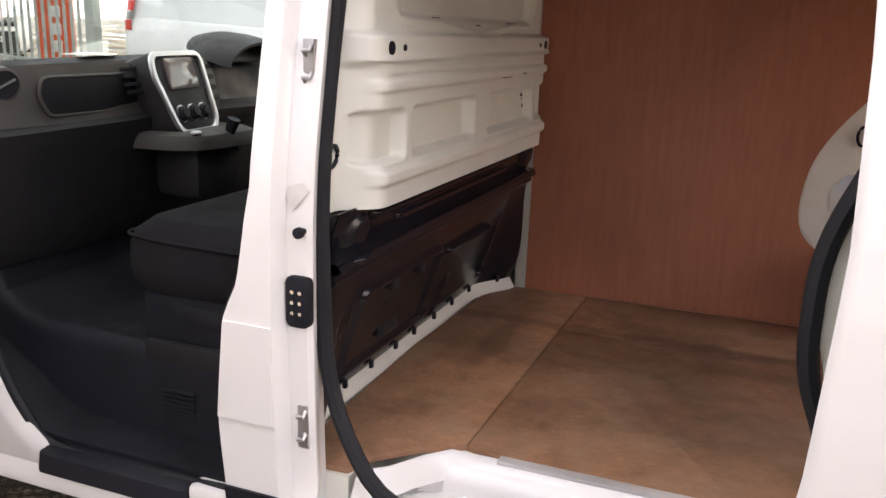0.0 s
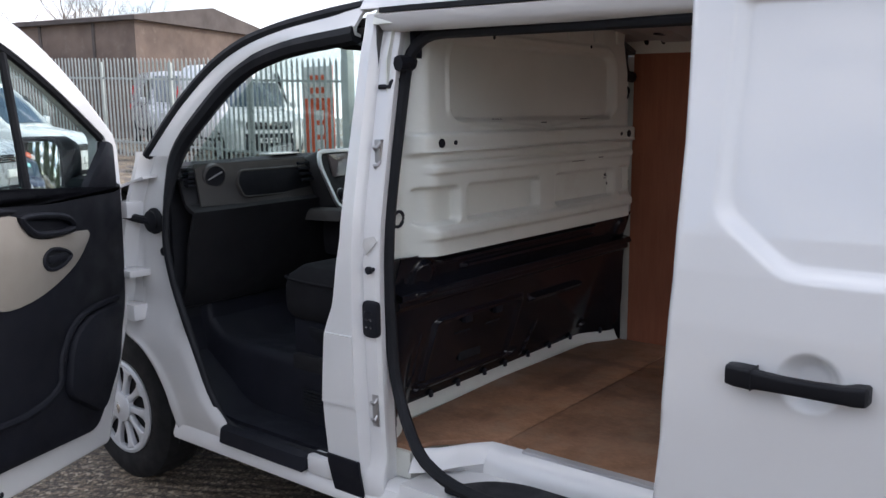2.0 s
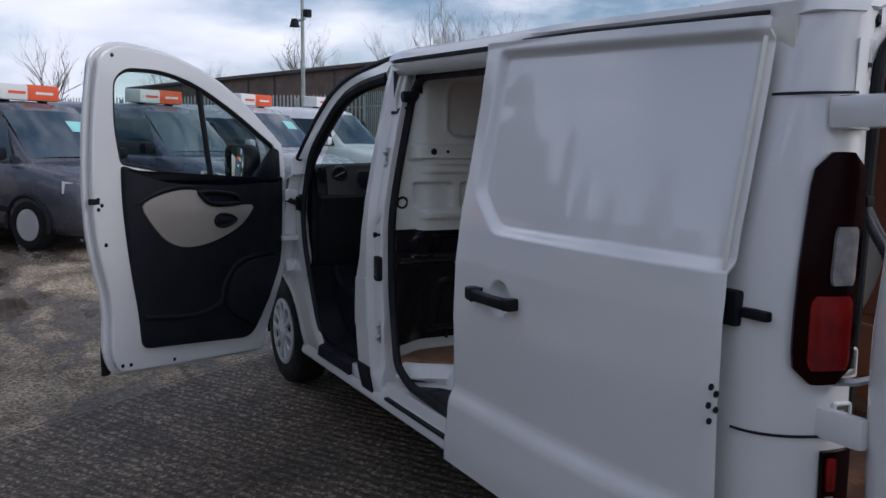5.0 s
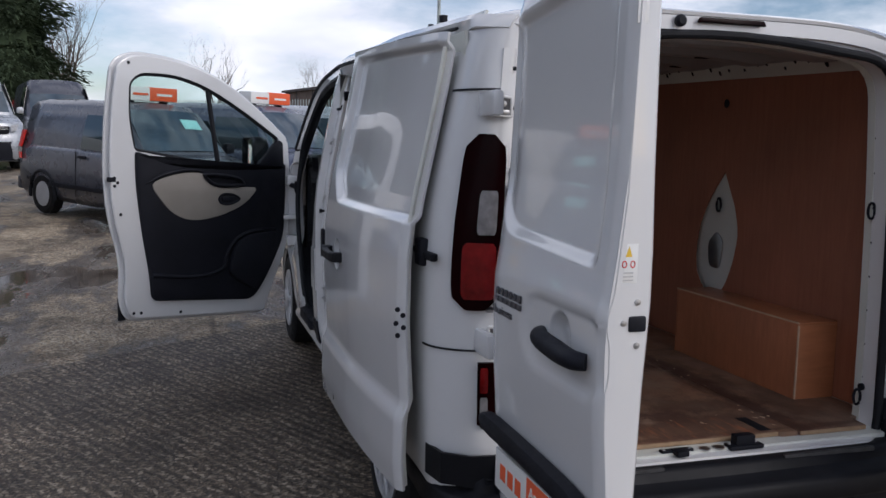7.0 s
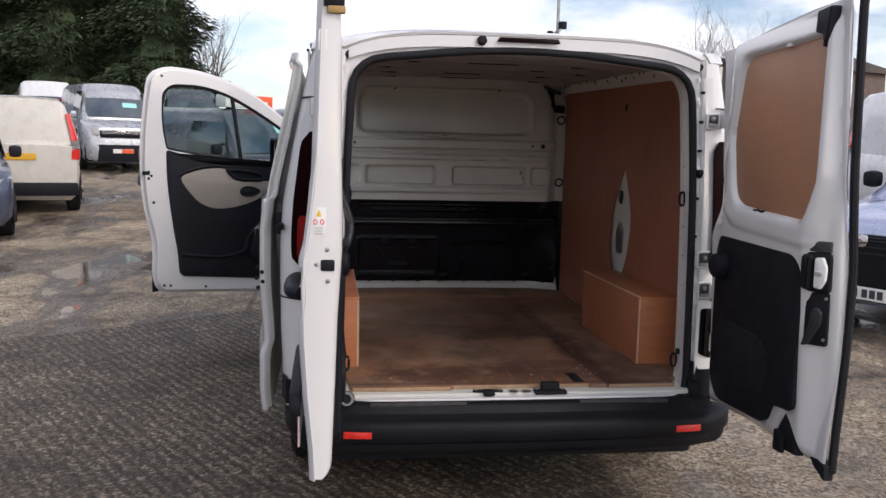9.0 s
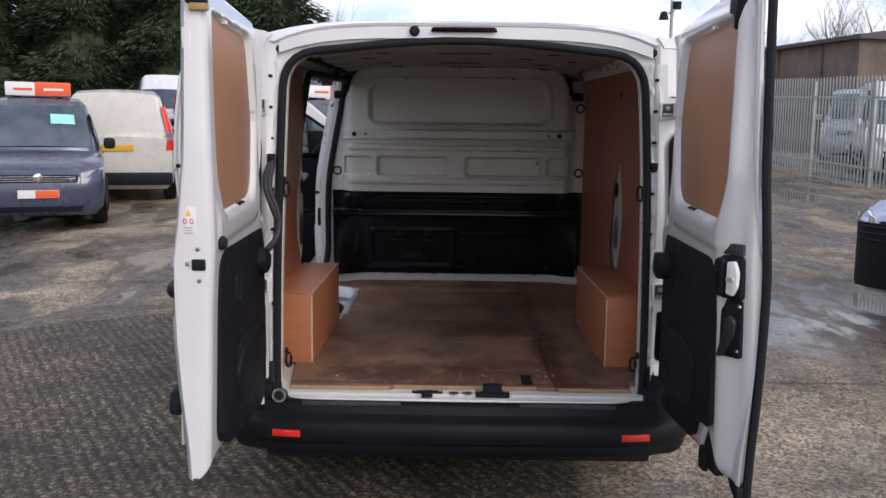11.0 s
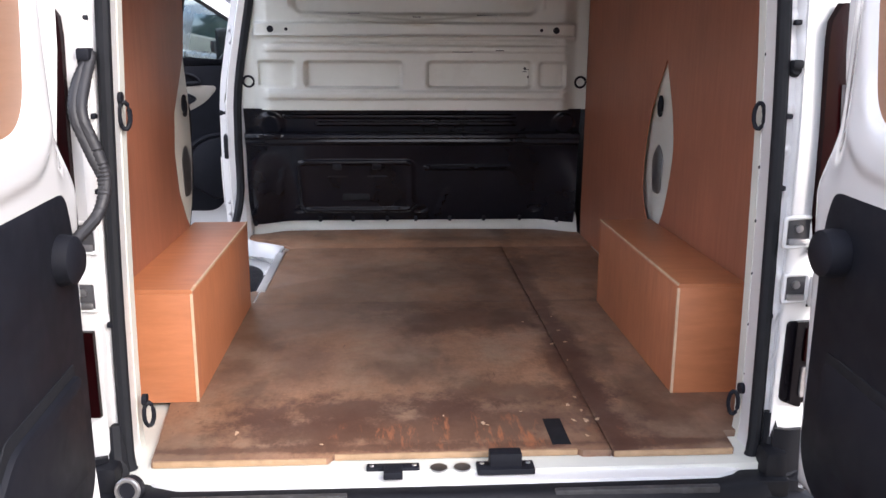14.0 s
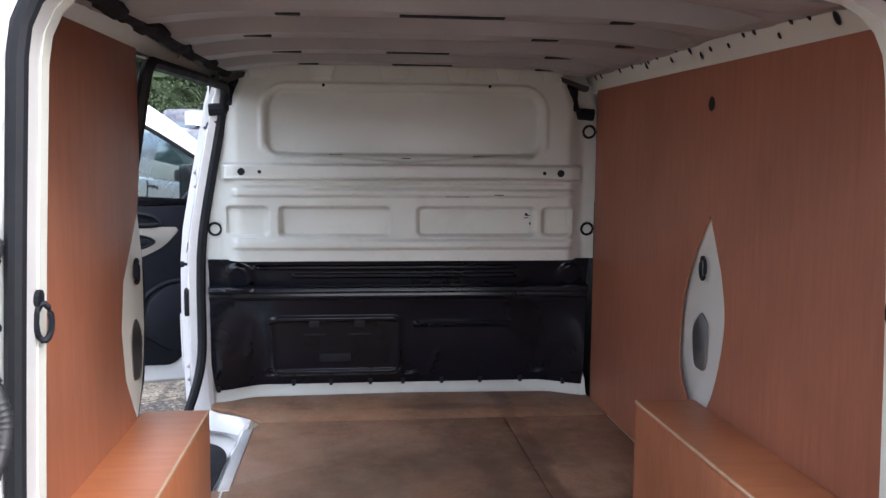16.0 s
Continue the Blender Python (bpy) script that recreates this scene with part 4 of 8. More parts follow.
part("aluminium_edge", box((-2.0, -0.660, 0.55), (-1.36, -0.625, 0.567), 0.003), DULL_ALU, van, "aluminium step edging")
part("black_tape", box((-0.150, 0.262, 0.561), (-0.004, 0.308, 0.5635), 0.001), RUBBER, van, "strip of black tape on the floor")
rng = random.Random(11)
for i in range(22):
    if i % 4 == 0:
        x, y = rng.uniform(-0.22, -0.03), rng.uniform(-0.55, 0.62)
    elif i % 4 == 1:
        x, y = rng.uniform(-0.24, -0.03), 0.33 + rng.gauss(0, 0.07)
    else:
        x, y = rng.uniform(-1.1, -0.15), 0.385 + rng.gauss(0, 0.035)
    size = rng.uniform(0.002, 0.0075)
    turn = rng.uniform(0, math.tau)
    ragged = [(size * rng.uniform(0.45, 1.5) * math.cos(q * math.tau / 9) * 1.5, size * rng.uniform(0.35, 1.0) * math.sin(q * math.tau / 9)) for q in range(9)]
    part("floor_chip", pad(ragged, basis((x, y, 0.5618), (math.cos(turn), math.sin(turn), 0), (-math.sin(turn), math.cos(turn), 0)), 0.0011, 0.0003), PLY_EDGE, van, "pale chip in the floor veneer")

# side step inside the sliding door: white well with a black tread
rows = []
for x in spread(-2.30, -1.22, 20):
    k = step01(-2.30, -2.12, x)
    yy = -0.84 + 0.20 * k
    rows.append([(x, yy, 0.556), (x, yy - 0.012, 0.552), (x, min(yy - 0.02, -0.66) - 0.03, 0.50), (x, -0.70 - 0.05 * (1 - k), 0.462), (x, -0.90, 0.456), (x, -0.925, 0.462), (x, -0.93, 0.42)])
part("step_well", sheet(rows, -0.01), WHITE, van, "white painted side step")
part("step_tread", pad(rounded([(-2.16, -0.90), (-1.25, -0.90), (-1.25, -0.72), (-1.95, -0.715), (-2.06, -0.76)], [0.04, 0.02, 0.02, 0.08, 0.06]), basis((0, 0, 0.470), (1, 0, 0), (0, 1, 0)), 0.016, 0.005), BLACK_PL, van, "black ribbed step tread")

# plywood wall linings, with the leaf-shaped cut-outs for the lashing points
def lining(sgn, outline, hole):
    m = basis((0, sgn * 0.851, 0), (1, 0, 0), (0, 0, 1)) if sgn > 0 else Matrix.Translation((0, -0.851 + 0.006, 0)) @ basis((0, 0, 0), (1, 0, 0), (0, 0, 1))
    return plate(outline, [hole], m, 0.006)


LEAF = [(-1.12, 1.465), (-1.03, 1.30), (-0.995, 1.16), (-1.04, 0.98), (-1.12, 0.86), (-1.235, 0.858), (-1.315, 0.93), (-1.335, 1.04), (-1.305, 1.20), (-1.225, 1.34)]
leaf = [q for q in smooth([Vector(v) for v in LEAF[1:] + LEAF[:1]], 4)] + smooth([Vector(v) for v in LEAF[:2]], 3)[1:-1]
part("wall_lining", lining(1, [(-2.37, 0.562), (-0.07, 0.562), (-0.07, 1.80), (-0.16, 1.885), (-0.4, 1.908), (-2.36, 1.948)], leaf), PLY_WALL, van, "reddish brown plywood wall lining")
fr = [(-1.20, 1.965), (-1.205, 1.60), (-1.165, 1.47), (-1.085, 1.38), (-1.0, 1.29), (-0.97, 1.16), (-1.0, 1.02), (-1.075, 0.92), (-1.12, 0.87)]
left_out = [(-1.12, 0.872), (-0.07, 0.872), (-0.07, 0.562), (-0.05, 0.562), (-0.05, 1.80), (-0.14, 1.908), (-0.5, 1.945)] + fr[:-1]
part("wall_lining", pad(left_out, Matrix.Translation((0, -0.845, 0)) @ basis((0, 0, 0), (-1, 0, 0), (0, 0, 1)) @ Matrix.Diagonal((-1, 1, 1, 1)), 0.006, 0.0005), PLY_WALL, van, "reddish brown plywood wall lining")
# steel inner sides behind the linings
part("inner_side", box((-2.42, 0.868, 0.52), (-0.06, 0.878, 1.92)), WHITE_IN, van, "white painted inner side")
part("inner_side", box((-1.21, -0.876, 0.50), (-0.06, -0.866, 1.92)), WHITE_IN, van, "white painted inner side")
for sgn in (1, -1):
    rows = []
    for z in spread(0.86, 1.47 if sgn > 0 else 1.50, 18):
        w = lerp(z, [0.86, 0.98, 1.1, 1.25, 1.47], [0.07, 0.17, 0.21, 0.17, 0.07])
        left = lerp(z, [0.86, 0.95, 1.1, 1.3, 1.46, 1.5], [-1.225, -1.285, -1.320, -1.320, -1.275, -1.235])
        rows.append([(-1.175 + w * s if sgn > 0 else left + (-0.94 - left) * (s + 1) / 2, sgn * (0.866 - 0.012 * (1 - s * s)), z) for s in spread(-1, 1, 7)])
    post = part("side_pressing", sheet(rows, 0.004 * sgn), WHITE_IN, van, "white pressed steel inside the lining cut-out")
    part("pressing_slot", pad(rounded([(-1.22, 0.98), (-1.13, 0.98), (-1.11, 1.12), (-1.17, 1.17), (-1.24, 1.10)], 0.03), basis((0, sgn * 0.851, 0), (1, 0, 0), (0, 0, 1)), 0.002, 0.001), STEEL, post)
    part("tie_loop", tube([(-1.155 + 0.018 * math.cos(a), sgn * 0.842, 1.30 + 0.034 * math.sin(a)) for a in [i * math.tau / 14 for i in range(14)]], 0.006, 6, True), BLACK_PL, post, "black lashing loop")
part("lining_hole", pad(arc((0, 0), 0.022, 0, 345, 14), basis((-1.14, 0.8445, 1.798), (-1, 0, 0), (0, 0, 1)), 0.002, 0.0005), BLACK_PL, van, "dark round hole in the lining")

# lashing rings on the rear posts
for sgn in (-1, 1):
    for z in (1.364, 0.655):
        y = sgn * 0.722 + (0.012 if sgn > 0 else 0)
        r = part("tie_ring", tube([(-0.045 + 0.006 * math.cos(a), y - sgn * 0.012 + sgn * 0.010 * math.cos(a), z + 0.030 * math.sin(a) - 0.01) for a in [i * math.tau / 14 for i in range(14)]], 0.0055, 6, True), BLACK_PL, van, "black lashing ring on the rear post")
        part("ring_mount", lathe([(0.014, 0), (0.014, 0.01), (0, 0.012)], basis((-0.045, y, z + 0.028), (0, 0, 1), (1, 0, 0)), 10), BLACK_PL, r)
    for z in spread(0.72, 1.75, 9):
        part("post_hole", lathe([(0.005, 0), (0.004, 0.002), (0, 0.002)], basis((-0.0485, sgn * (lerp(z, [0.7, 1.0, 1.45, 1.80], [0.7435, 0.738, 0.7255, 0.705]) + (0.005 if sgn > 0 else 0)), z), (0, 1, 0), (0, 0, 1)), 8), BLACK_PL, van)

# wheel boxes of plywood
for sgn in (-1, 1):
    bx = thing("wheel_box", Matrix(), "", "")
    bx.parent = van
    bx["label"] = "orange brown plywood box over the wheel arch"
    y0, y1 = sgn * 0.652, sgn * 0.842
    part("side_board", box((-1.175, min(y0, y0 + sgn * 0.012), 0.562), (-0.315, max(y0, y0 + sgn * 0.012), 0.868), 0.0015), PLY_BOX, bx)
    part("end_board", box((-0.315, min(y0, y1), 0.562), (-0.302, max(y0, y1), 0.868), 0.0015), PLY_CROSS, bx)
    part("end_board", box((-1.187, min(y0, y1), 0.562), (-1.175, max(y0, y1), 0.868), 0.0015), PLY_BOX, bx)
    part("top_board", box((-1.187, min(y0, y1), 0.868), (-0.302, max(y0, y1), 0.880), 0.0015), PLY_CROSS, bx)
    part("edge_strip", box((-1.187, min(y0 - sgn * 0.0015, y0 + sgn * 0.004), 0.8745), (-0.302, max(y0 - sgn * 0.0015, y0 + sgn * 0.004), 0.8815), 0.001), PLY_EDGE, bx, "pale bare plywood edge")
    part("edge_strip", box((-0.3065, min(y0 - sgn * 0.0015, y0 + sgn * 0.006), 0.563), (-0.3005, max(y0 - sgn * 0.0015, y0 + sgn * 0.006), 0.868), 0.001), PLY_EDGE, bx, "pale bare plywood edge")


# ---- pillars, sills and the cab ----
def bp_front(z):
    return lerp(z, [0.36, 0.50, 0.70, 0.965, 1.05, 1.28, 1.94, 2.02], [-2.60, -2.612, -2.621, -2.591, -2.55, -2.513, -2.494, -2.50])


rows = []
for z in spread(0.36, 2.0, 42):
    w, f = (half_width(z) if z < 1.88 else 0.862 - 0.28 * (z - 1.88)) - 0.004, bp_front(z)
    ins = 0.038 * step01(0.42, 0.55, z)
    rows.append([(f + 0.015, -(w - 0.06), z), (f, -(w - 0.012), z), (f + 0.008, -w, z), ((f - 2.45) / 2, -w, z), (-2.455, -w, z), (-2.445, -(w - ins * 0.5), z), (-2.435, -(w - ins), z), (-2.385, -(w - ins - 0.003), z),
                 (-2.378, -(w - ins - 0.008), z), (-2.380, -(w - ins - 0.022), z), (-2.392, -(w - ins - 0.045), z), (-2.390, -(w - 0.105), z), (-2.398, -(w - 0.118), z), (-2.44, -(w - 0.125), z)])
part("b_pillar", sheet(rows, -0.006), WHITE, van)
rows = [[(x, -(half_width(z) + 0.003), z) for x in spread(bp_front(z) + 0.010, -2.453, 4)] for z in spread(0.705, 0.955, 8)]
part("fuel_flap", sheet(rows, -0.006), WHITE, van, "white fuel filler flap")
rows = [[(x, -(half_width(z) + 0.003), z) for x in spread(bp_front(z) + 0.008, -2.452, 4)] for z in spread(0.375, 0.515, 5)]
part("pillar_guard", sheet(rows, -0.008), BLACK_PL, van, "black plastic guard on the pillar foot")
for z in (1.543, 0.701):
    yf = -(half_width(z) - 0.040)
    latch = part("striker_plate", box((-2.414, yf - 0.006, z - 0.055), (-2.386, yf + 0.02, z + 0.055), 0.003), STEEL, van, "bare steel striker plate")
    for dz in (-0.028, 0.030):
        part("striker_bar", tube([(-2.408, yf - 0.004, z + dz - 0.012), (-2.408, yf - 0.016, z + dz), (-2.392, yf - 0.016, z + dz), (-2.392, yf - 0.004, z + dz + 0.012)], 0.0055, 6), STEEL, latch)
part("buffer_stud", lathe([(0.017, 0), (0.017, 0.008), (0.007, 0.012), (0.007, 0.03), (0.013, 0.034), (0.013, 0.045), (0, 0.047)], basis((-2.39, -0.92, 1.181), (1, 0, 0), (0, 0, 1)), 12), BLACK_PL, van)
part("pillar_sticker", pad([(0, -0.045), (0.035, 0), (0, 0.045), (-0.035, 0)], basis((-2.412, -(half_width(1.27) - 0.0375), 1.270), (1, 0, 0), (0, 0.28, 1)), 0.0025, 0.0005), STICKER, van, "pale diamond sticker on the pillar")
lock = part("contact_plate", pad(rounded([(-0.032, -0.062), (0.032, -0.062), (0.032, 0.062), (-0.032, 0.062)], 0.022), basis((-2.402, -0.930, 1.015), (1, 0, 0), (0, 0, 1)), 0.022, 0.006), BLACK_PL, van, "black electrical contact plate")
for i in range(3):
    for j in range(2):
        part("contact_pin", lathe([(0.005, 0), (0.005, 0.003), (0, 0.003)], basis((-2.412 + 0.02 * j, -0.9535, 0.99 + 0.025 * i), (1, 0, 0), (0, 0, 1)), 8), CHROME, lock)
# sliding door opening seal
loop = rounded([(-2.372, 1.935), (-2.384, 1.3), (-2.364, 0.75), (-2.18, 0.515), (-1.23, 0.44), (-1.268, 0.86), (-1.335, 1.02), (-1.335, 1.26), (-1.235, 1.50), (-1.222, 1.90)], [0.14, 0.3, 0.3, 0.16, 0.1, 0.15, 0.1, 0.1, 0.15, 0.06], 6)
part("side_seal", tube([Vector((q.x, -(half_width(q.y) - (lerp(q.x, [-2.36, -1.30], [0.098, 0.045]) if q.y > 1.7 else lerp(q.y, [0.6, 0.95, 1.25, 1.5], [0.047, 0.092, 0.092, 0.050]) if q.x > -1.5 else lerp(q.x, [-2.36, -2.22], [0.098, 0.047]))), q.y)) for q in loop], 0.020, 8, True, up=(0, 1, 0)), RUBBER, van, "black rubber opening seal")

# sills
rows = []
for x in spread(-3.56, -1.2, 24):
    rows.append([(x, -0.885, 0.31), (x, -0.925, 0.325), (x, -0.952, 0.345), (x, -0.955, 0.365), (x, -0.945, 0.39), (x, -0.93, 0.43), (x, -0.90, 0.445), (x, -0.80, 0.447)])
part("sill", sheet(rows, -0.012), WHITE, van)
part("sill_tread", loft(bmesh.new(), [[Vector((x, -0.80, 0.430)), Vector((x, -0.962 + o, 0.400 + o)), Vector((x, -0.970 + o, 0.408 + o)), Vector((x, -0.962 + o, 0.458)), Vector((x, -0.945, 0.468 - o)), Vector((x, -0.80, 0.470 - o))] for x, o in ((-3.235, 0.012), (-3.222, 0.0), (-2.752, 0.0), (-2.735, 0.012))]), BLACK_PL, van, "black plastic entry sill")
part("sill_end", box((-2.735, -0.952, 0.40), (-2.60, -0.82, 0.474), 0.016), WHITE, van)
part("door_channel", sheet([[(x, y, 0.405 + 0.05 * (y + 0.95)) for y in (-0.962, -0.95, -0.94)] for x in spread(-2.28, -1.2, 8)], -0.012), RUBBER, van, "black lower door channel")

# A pillar, jamb and the frame round the cab door opening
INNER = [(-2.53, 0.47), (-3.16, 0.455), (-3.30, 0.55), (-3.40, 0.76), (-3.52, 1.05), (-3.545, 1.25), (-3.50, 1.53), (-3.33, 1.71), (-3.14, 1.845), (-2.90, 1.915), (-2.56, 1.945)]
INNER_S = smooth([Vector(q) for q in INNER], 5)


def cab_y(z):
    return -(half_width(z) - 0.036)


part("cab_seal", tube([Vector((q.x, cab_y(q.y), q.y)) for q in INNER_S], [0.016 + 0.018 * step01(1.30, 1.60, q.y) for q in INNER_S], 8, up=(0, 1, 0)), RUBBER, van, "black rubber door seal")
UPPER = INNER[6:]
OUTER_U = [(-3.66, 1.52), (-3.46, 1.73), (-3.22, 1.90), (-2.95, 1.985), (-2.52, 2.035)]
a, b = smooth([Vector(q) for q in UPPER], 5), smooth([Vector(q) for q in OUTER_U], 5)
a = resample(a + a[::-1][1:-1], 60)[:31]
b = resample(b + b[::-1][1:-1], 60)[:31]
rows = []
for p, q in zip(a, b):
    row = []
    for s, dy in ((0.0, 0.055), (0.05, 0.03), (0.25, 0.018), (0.6, 0.012), (0.9, 0.006), (1.0, 0.025)):
        r = p.lerp(q, s)
        row.append((r.x, -(half_width(r.y) - dy), r.y))
    rows.append(row)
part("a_pillar", sheet(rows, 0.012), WHITE, van)
part("pillar_trim", tube([Vector((q.x, -(half_width(q.y) - 0.004), q.y + 0.004)) for q in b], 0.022, 8, up=(0, 1, 0)), RUBBER, van, "black trim along the A pillar")
# jamb ahead of the opening
def jamb_front(z):
    if z < 0.74:
        return -3.94 + math.sqrt(max(0.0, 0.405 ** 2 - (z - 0.37) ** 2)) + 0.005
    return lerp(z, [0.74, 0.80, 0.9, 1.5], [-3.80, -3.86, -3.87, -3.72])


def jamb_back(z):
    return lerp(z, [0.36, 0.455, 0.55, 0.76, 1.05, 1.25, 1.53], [-3.20, -3.20, -3.30, -3.40, -3.52, -3.545, -3.50])


rows = []
for z in spread(0.36, 1.54, 40):
    f, k = jamb_front(z), jamb_back(z)
    w = half_width(z)
    up = step01(0.72, 0.95, z)
    rows.append([(f - 0.02, -(w - 0.005), z), (f, -w + 0.002, z), (f + 0.02, -(w - 0.01 - 0.05 * up), z)] +
                [(f + 0.02 + (k - 0.02 - f - 0.02) * s, -(w - 0.012 - up * (0.058 - 0.012 * math.sin(s * 7 + z * 5))), z) for s in spread(0.12, 0.9, 7)] + [(k, -(w - 0.03), z)])
part("door_jamb", sheet(rows, -0.006), WHITE, van)
for z in (1.30, 0.86):
    part("door_hinge", box((-3.86, -0.99, z - 0.035), (-3.74, -0.90, z + 0.035), 0.008), WHITE, van, "white door hinge")
part("check_strap", box((-3.83, -1.02, 1.02), (-3.70, -0.89, 1.05), 0.006), WHITE, van, "white door check strap")
boot = lathe([(0.055, 0), (0.055, 0.01), (0.042, 0.018), (0.045, 0.028), (0.03, 0.034), (0, 0.034)], basis((-3.65, -0.915, 1.255), (1, 0, 0), (0, 0, 1)), 16)
part("cable_boot", boot, RUBBER, van, "black rubber cable boot")
part("cable", tube(smooth([(-3.65, -0.935, 1.255), (-3.74, -0.955, 1.265), (-3.83, -0.965, 1.28)], 4), 0.018, 8), RUBBER, van)
part("jamb_stud", lathe([(0.018, 0), (0.018, 0.012), (0, 0.014)], basis((-3.60, -0.912, 1.13), (1, 0, 0), (0, 0, 1)), 12), BLACK_PL, van)

# front wings, bonnet, nose and windscreen
for sgn in (-1, 1):
    rows = []
    for x in spread(-3.84 if sgn < 0 else -2.50, -4.80, 26):
        dx = max(0, -4.35 - x)
        top = lerp(x, [-4.8, -4.3, -3.8, -3.5, -2.5], [1.02, 1.22, 1.42, 1.50, 1.52])
        d = x + 3.94
        arch = 0.37 + math.sqrt(max(0, 0.405 ** 2 - d * d)) if abs(d) < 0.405 else 0.36
        nose = 0.26 * (dx / 0.45) ** 2
        rows.append([(x, sgn * (half_width(z) - nose), z) for z in spread(arch, top, 12)])
    part("wing", sheet(rows, -0.008 * sgn), WHITE, van)
rows = []
for x in spread(-3.66, -4.82, 16):
    zt = lerp(x, [-4.82, -4.6, -4.2, -3.66], [0.98, 1.14, 1.30, 1.43])
    wy = 0.955 - 0.28 * (max(0, -4.35 - x) / 0.47) ** 2
    rows.append([(x, y * wy, zt - 0.02 * y ** 4 + 0.02) for y in spread(-1, 1, 17)])
part("bonnet", sheet(rows, -0.012), WHITE, van)
rows = []
for z in spread(0.30, 1.02, 10):
    o = 0.05 * math.sin((z - 0.3) / 0.72 * math.pi)
    rows.append([(-4.83 - o + 0.42 * abs(y / 0.9) ** 3.2, y, z) for y in spread(-0.90, 0.90, 21)])
nose = part("front_bumper", sheet(rows, 0.012), BUMPER_PL, van, "black and white front end")
for sgn in (-1, 1):
    rows = [[(-4.80 + 0.40 * abs(y / 0.9) ** 3.2 - 0.03, sgn * y, z) for y in spread(0.52, 0.85, 8)] for z in spread(0.86, 1.06, 6)]
    part("headlamp", sheet(rows, 0.02), CLEAR_LAMP, van, "clear headlamp")
wsc = [[(lerp(s, [0, 1], [-3.68, -2.92]) + 0.12 * (y / 0.86) ** 2 * (1 - 0.3 * s), y * lerp(s, [0, 1], [1.0, 0.92]), lerp(s, [0, 1], [1.44, 2.03]) + 0.03 * math.sin(s * math.pi) - 0.03 * (y / 0.86) ** 2) for y in spread(-0.86, 0.86, 19)] for s in spread(0, 1, 9)]
ws = part("windscreen", sheet(wsc, 0.004), GLASS, van, "clear windscreen")
ws.visible_shadow = False
part("cowl", sheet([[(-3.70 + 0.14 * (y / 0.86) ** 2 + d, y, 1.43 - 0.01 * d) for d in (-0.12, 0.0, 0.04)] for y in spread(-0.86, 0.86, 15)], 0.01), BLACK_PL, van, "black scuttle panel")

# driver's side of the cab: A pillar, closed door with its window
part("cab_pillar", tube(smooth([(-3.62, 0.88, 1.47), (-3.42, 0.865, 1.72), (-3.18, 0.85, 1.88), (-2.85, 0.83, 1.965), (-2.45, 0.83, 2.0)], 5), 0.045, 10), WHITE, van)
part("cab_pillar", tube([(-2.50, 0.91, 1.46), (-2.47, 0.86, 1.98)], 0.05, 8), WHITE, van)
rows = [[(x, half_width(z) - 0.05, z) for x in spread(-3.60, -2.45, 12)] for z in spread(0.40, 1.47, 9)]
part("driver_door_trim", sheet(rows, 0.03), DASH, van, "dark driver's door trim")
rows = [[(x, half_width(z) - 0.03, z) for x in spread(lerp(z, [1.46, 1.97], [-3.58, -2.90]), -2.50, 8)] for z in spread(1.47, 1.96, 6)]
pane = part("driver_window", sheet(rows, 0.004), GLASS, van, "clear driver's window")
pane.visible_shadow = False
part("header_trim", sheet([[(x, y, roof_z(-2.9, y) - 0.035 - 0.03 * (x + 2.92)) for x in (-2.93, -2.7, -2.5, -2.33)] for y in spread(-0.80, 0.80, 11)], 0.02), DASH_MID, van, "grey cab headlining")
for y in (-0.45, 0.45):
    part("sun_visor", pad(rounded([(-0.2, -0.08), (0.2, -0.08), (0.2, 0.08), (-0.2, 0.08)], 0.03), basis((-2.86, y, 1.955), (0, 1, 0), (1, 0, -0.28)), 0.02, 0.008), DASH, van)

# dashboard
def dash_section(y):
    """The dashboard's profile in x and z, from the screen to the footwell."""
    return [(-3.70, 1.46), (-3.64, 1.490), (-3.57, 1.495), (-3.535, 1.48), (-3.515, 1.45), (-3.50, 1.38), (-3.475, 1.325), (-3.44, 1.305), (-3.42, 1.295), (-3.43, 1.26), (-3.47, 1.15), (-3.50, 0.98), (-3.56, 0.88), (-3.62, 0.85)]


rows = [[Vector((x - 0.05 * abs(y / 0.86) ** 3, y, z + 0.012 * math.cos(y * 2.2))) for x, z in dash_section(y)] for y in spread(-0.85, 0.85, 31)]
dash = part("dashboard", sheet(rows, 0.02), DASH, van, "dark grey moulded dashboard", 28)
FACE = lambda y, z, d=0.0: Vector((-3.47 + (z - 1.38) * -0.22 + d - 0.05 * abs(y / 0.86) ** 3, y, z))
rows = [[FACE(y, z, 0.008) for y in spread(-0.80, -0.18, 20)] for z in spread(1.312, 1.486, 7)]
part("dash_fascia", sheet(rows, 0.012), DASH_MID, dash, "mid grey dashboard fascia")
cub = rounded([(-0.60, 1.338), (-0.225, 1.338), (-0.205, 1.40), (-0.240, 1.452), (-0.62, 1.452), (-0.635, 1.40)], 0.022)
part("cubby", ring_pad(inset(cub, -0.006), inset(cub, 0.006), Matrix.Translation((-3.464, 0, 0.0)) @ basis((0, 0, 0), (0, 1, 0), (0, 0, 1)), 0.008, 0.004, 80), DASH_MID, dash)
part("cubby_floor", pad(cub, basis((-3.468, 0, 0), (0, 1, 0), (0, 0, 1)), 0.010, 0.002), RUBBER, dash, "dark storage recess")
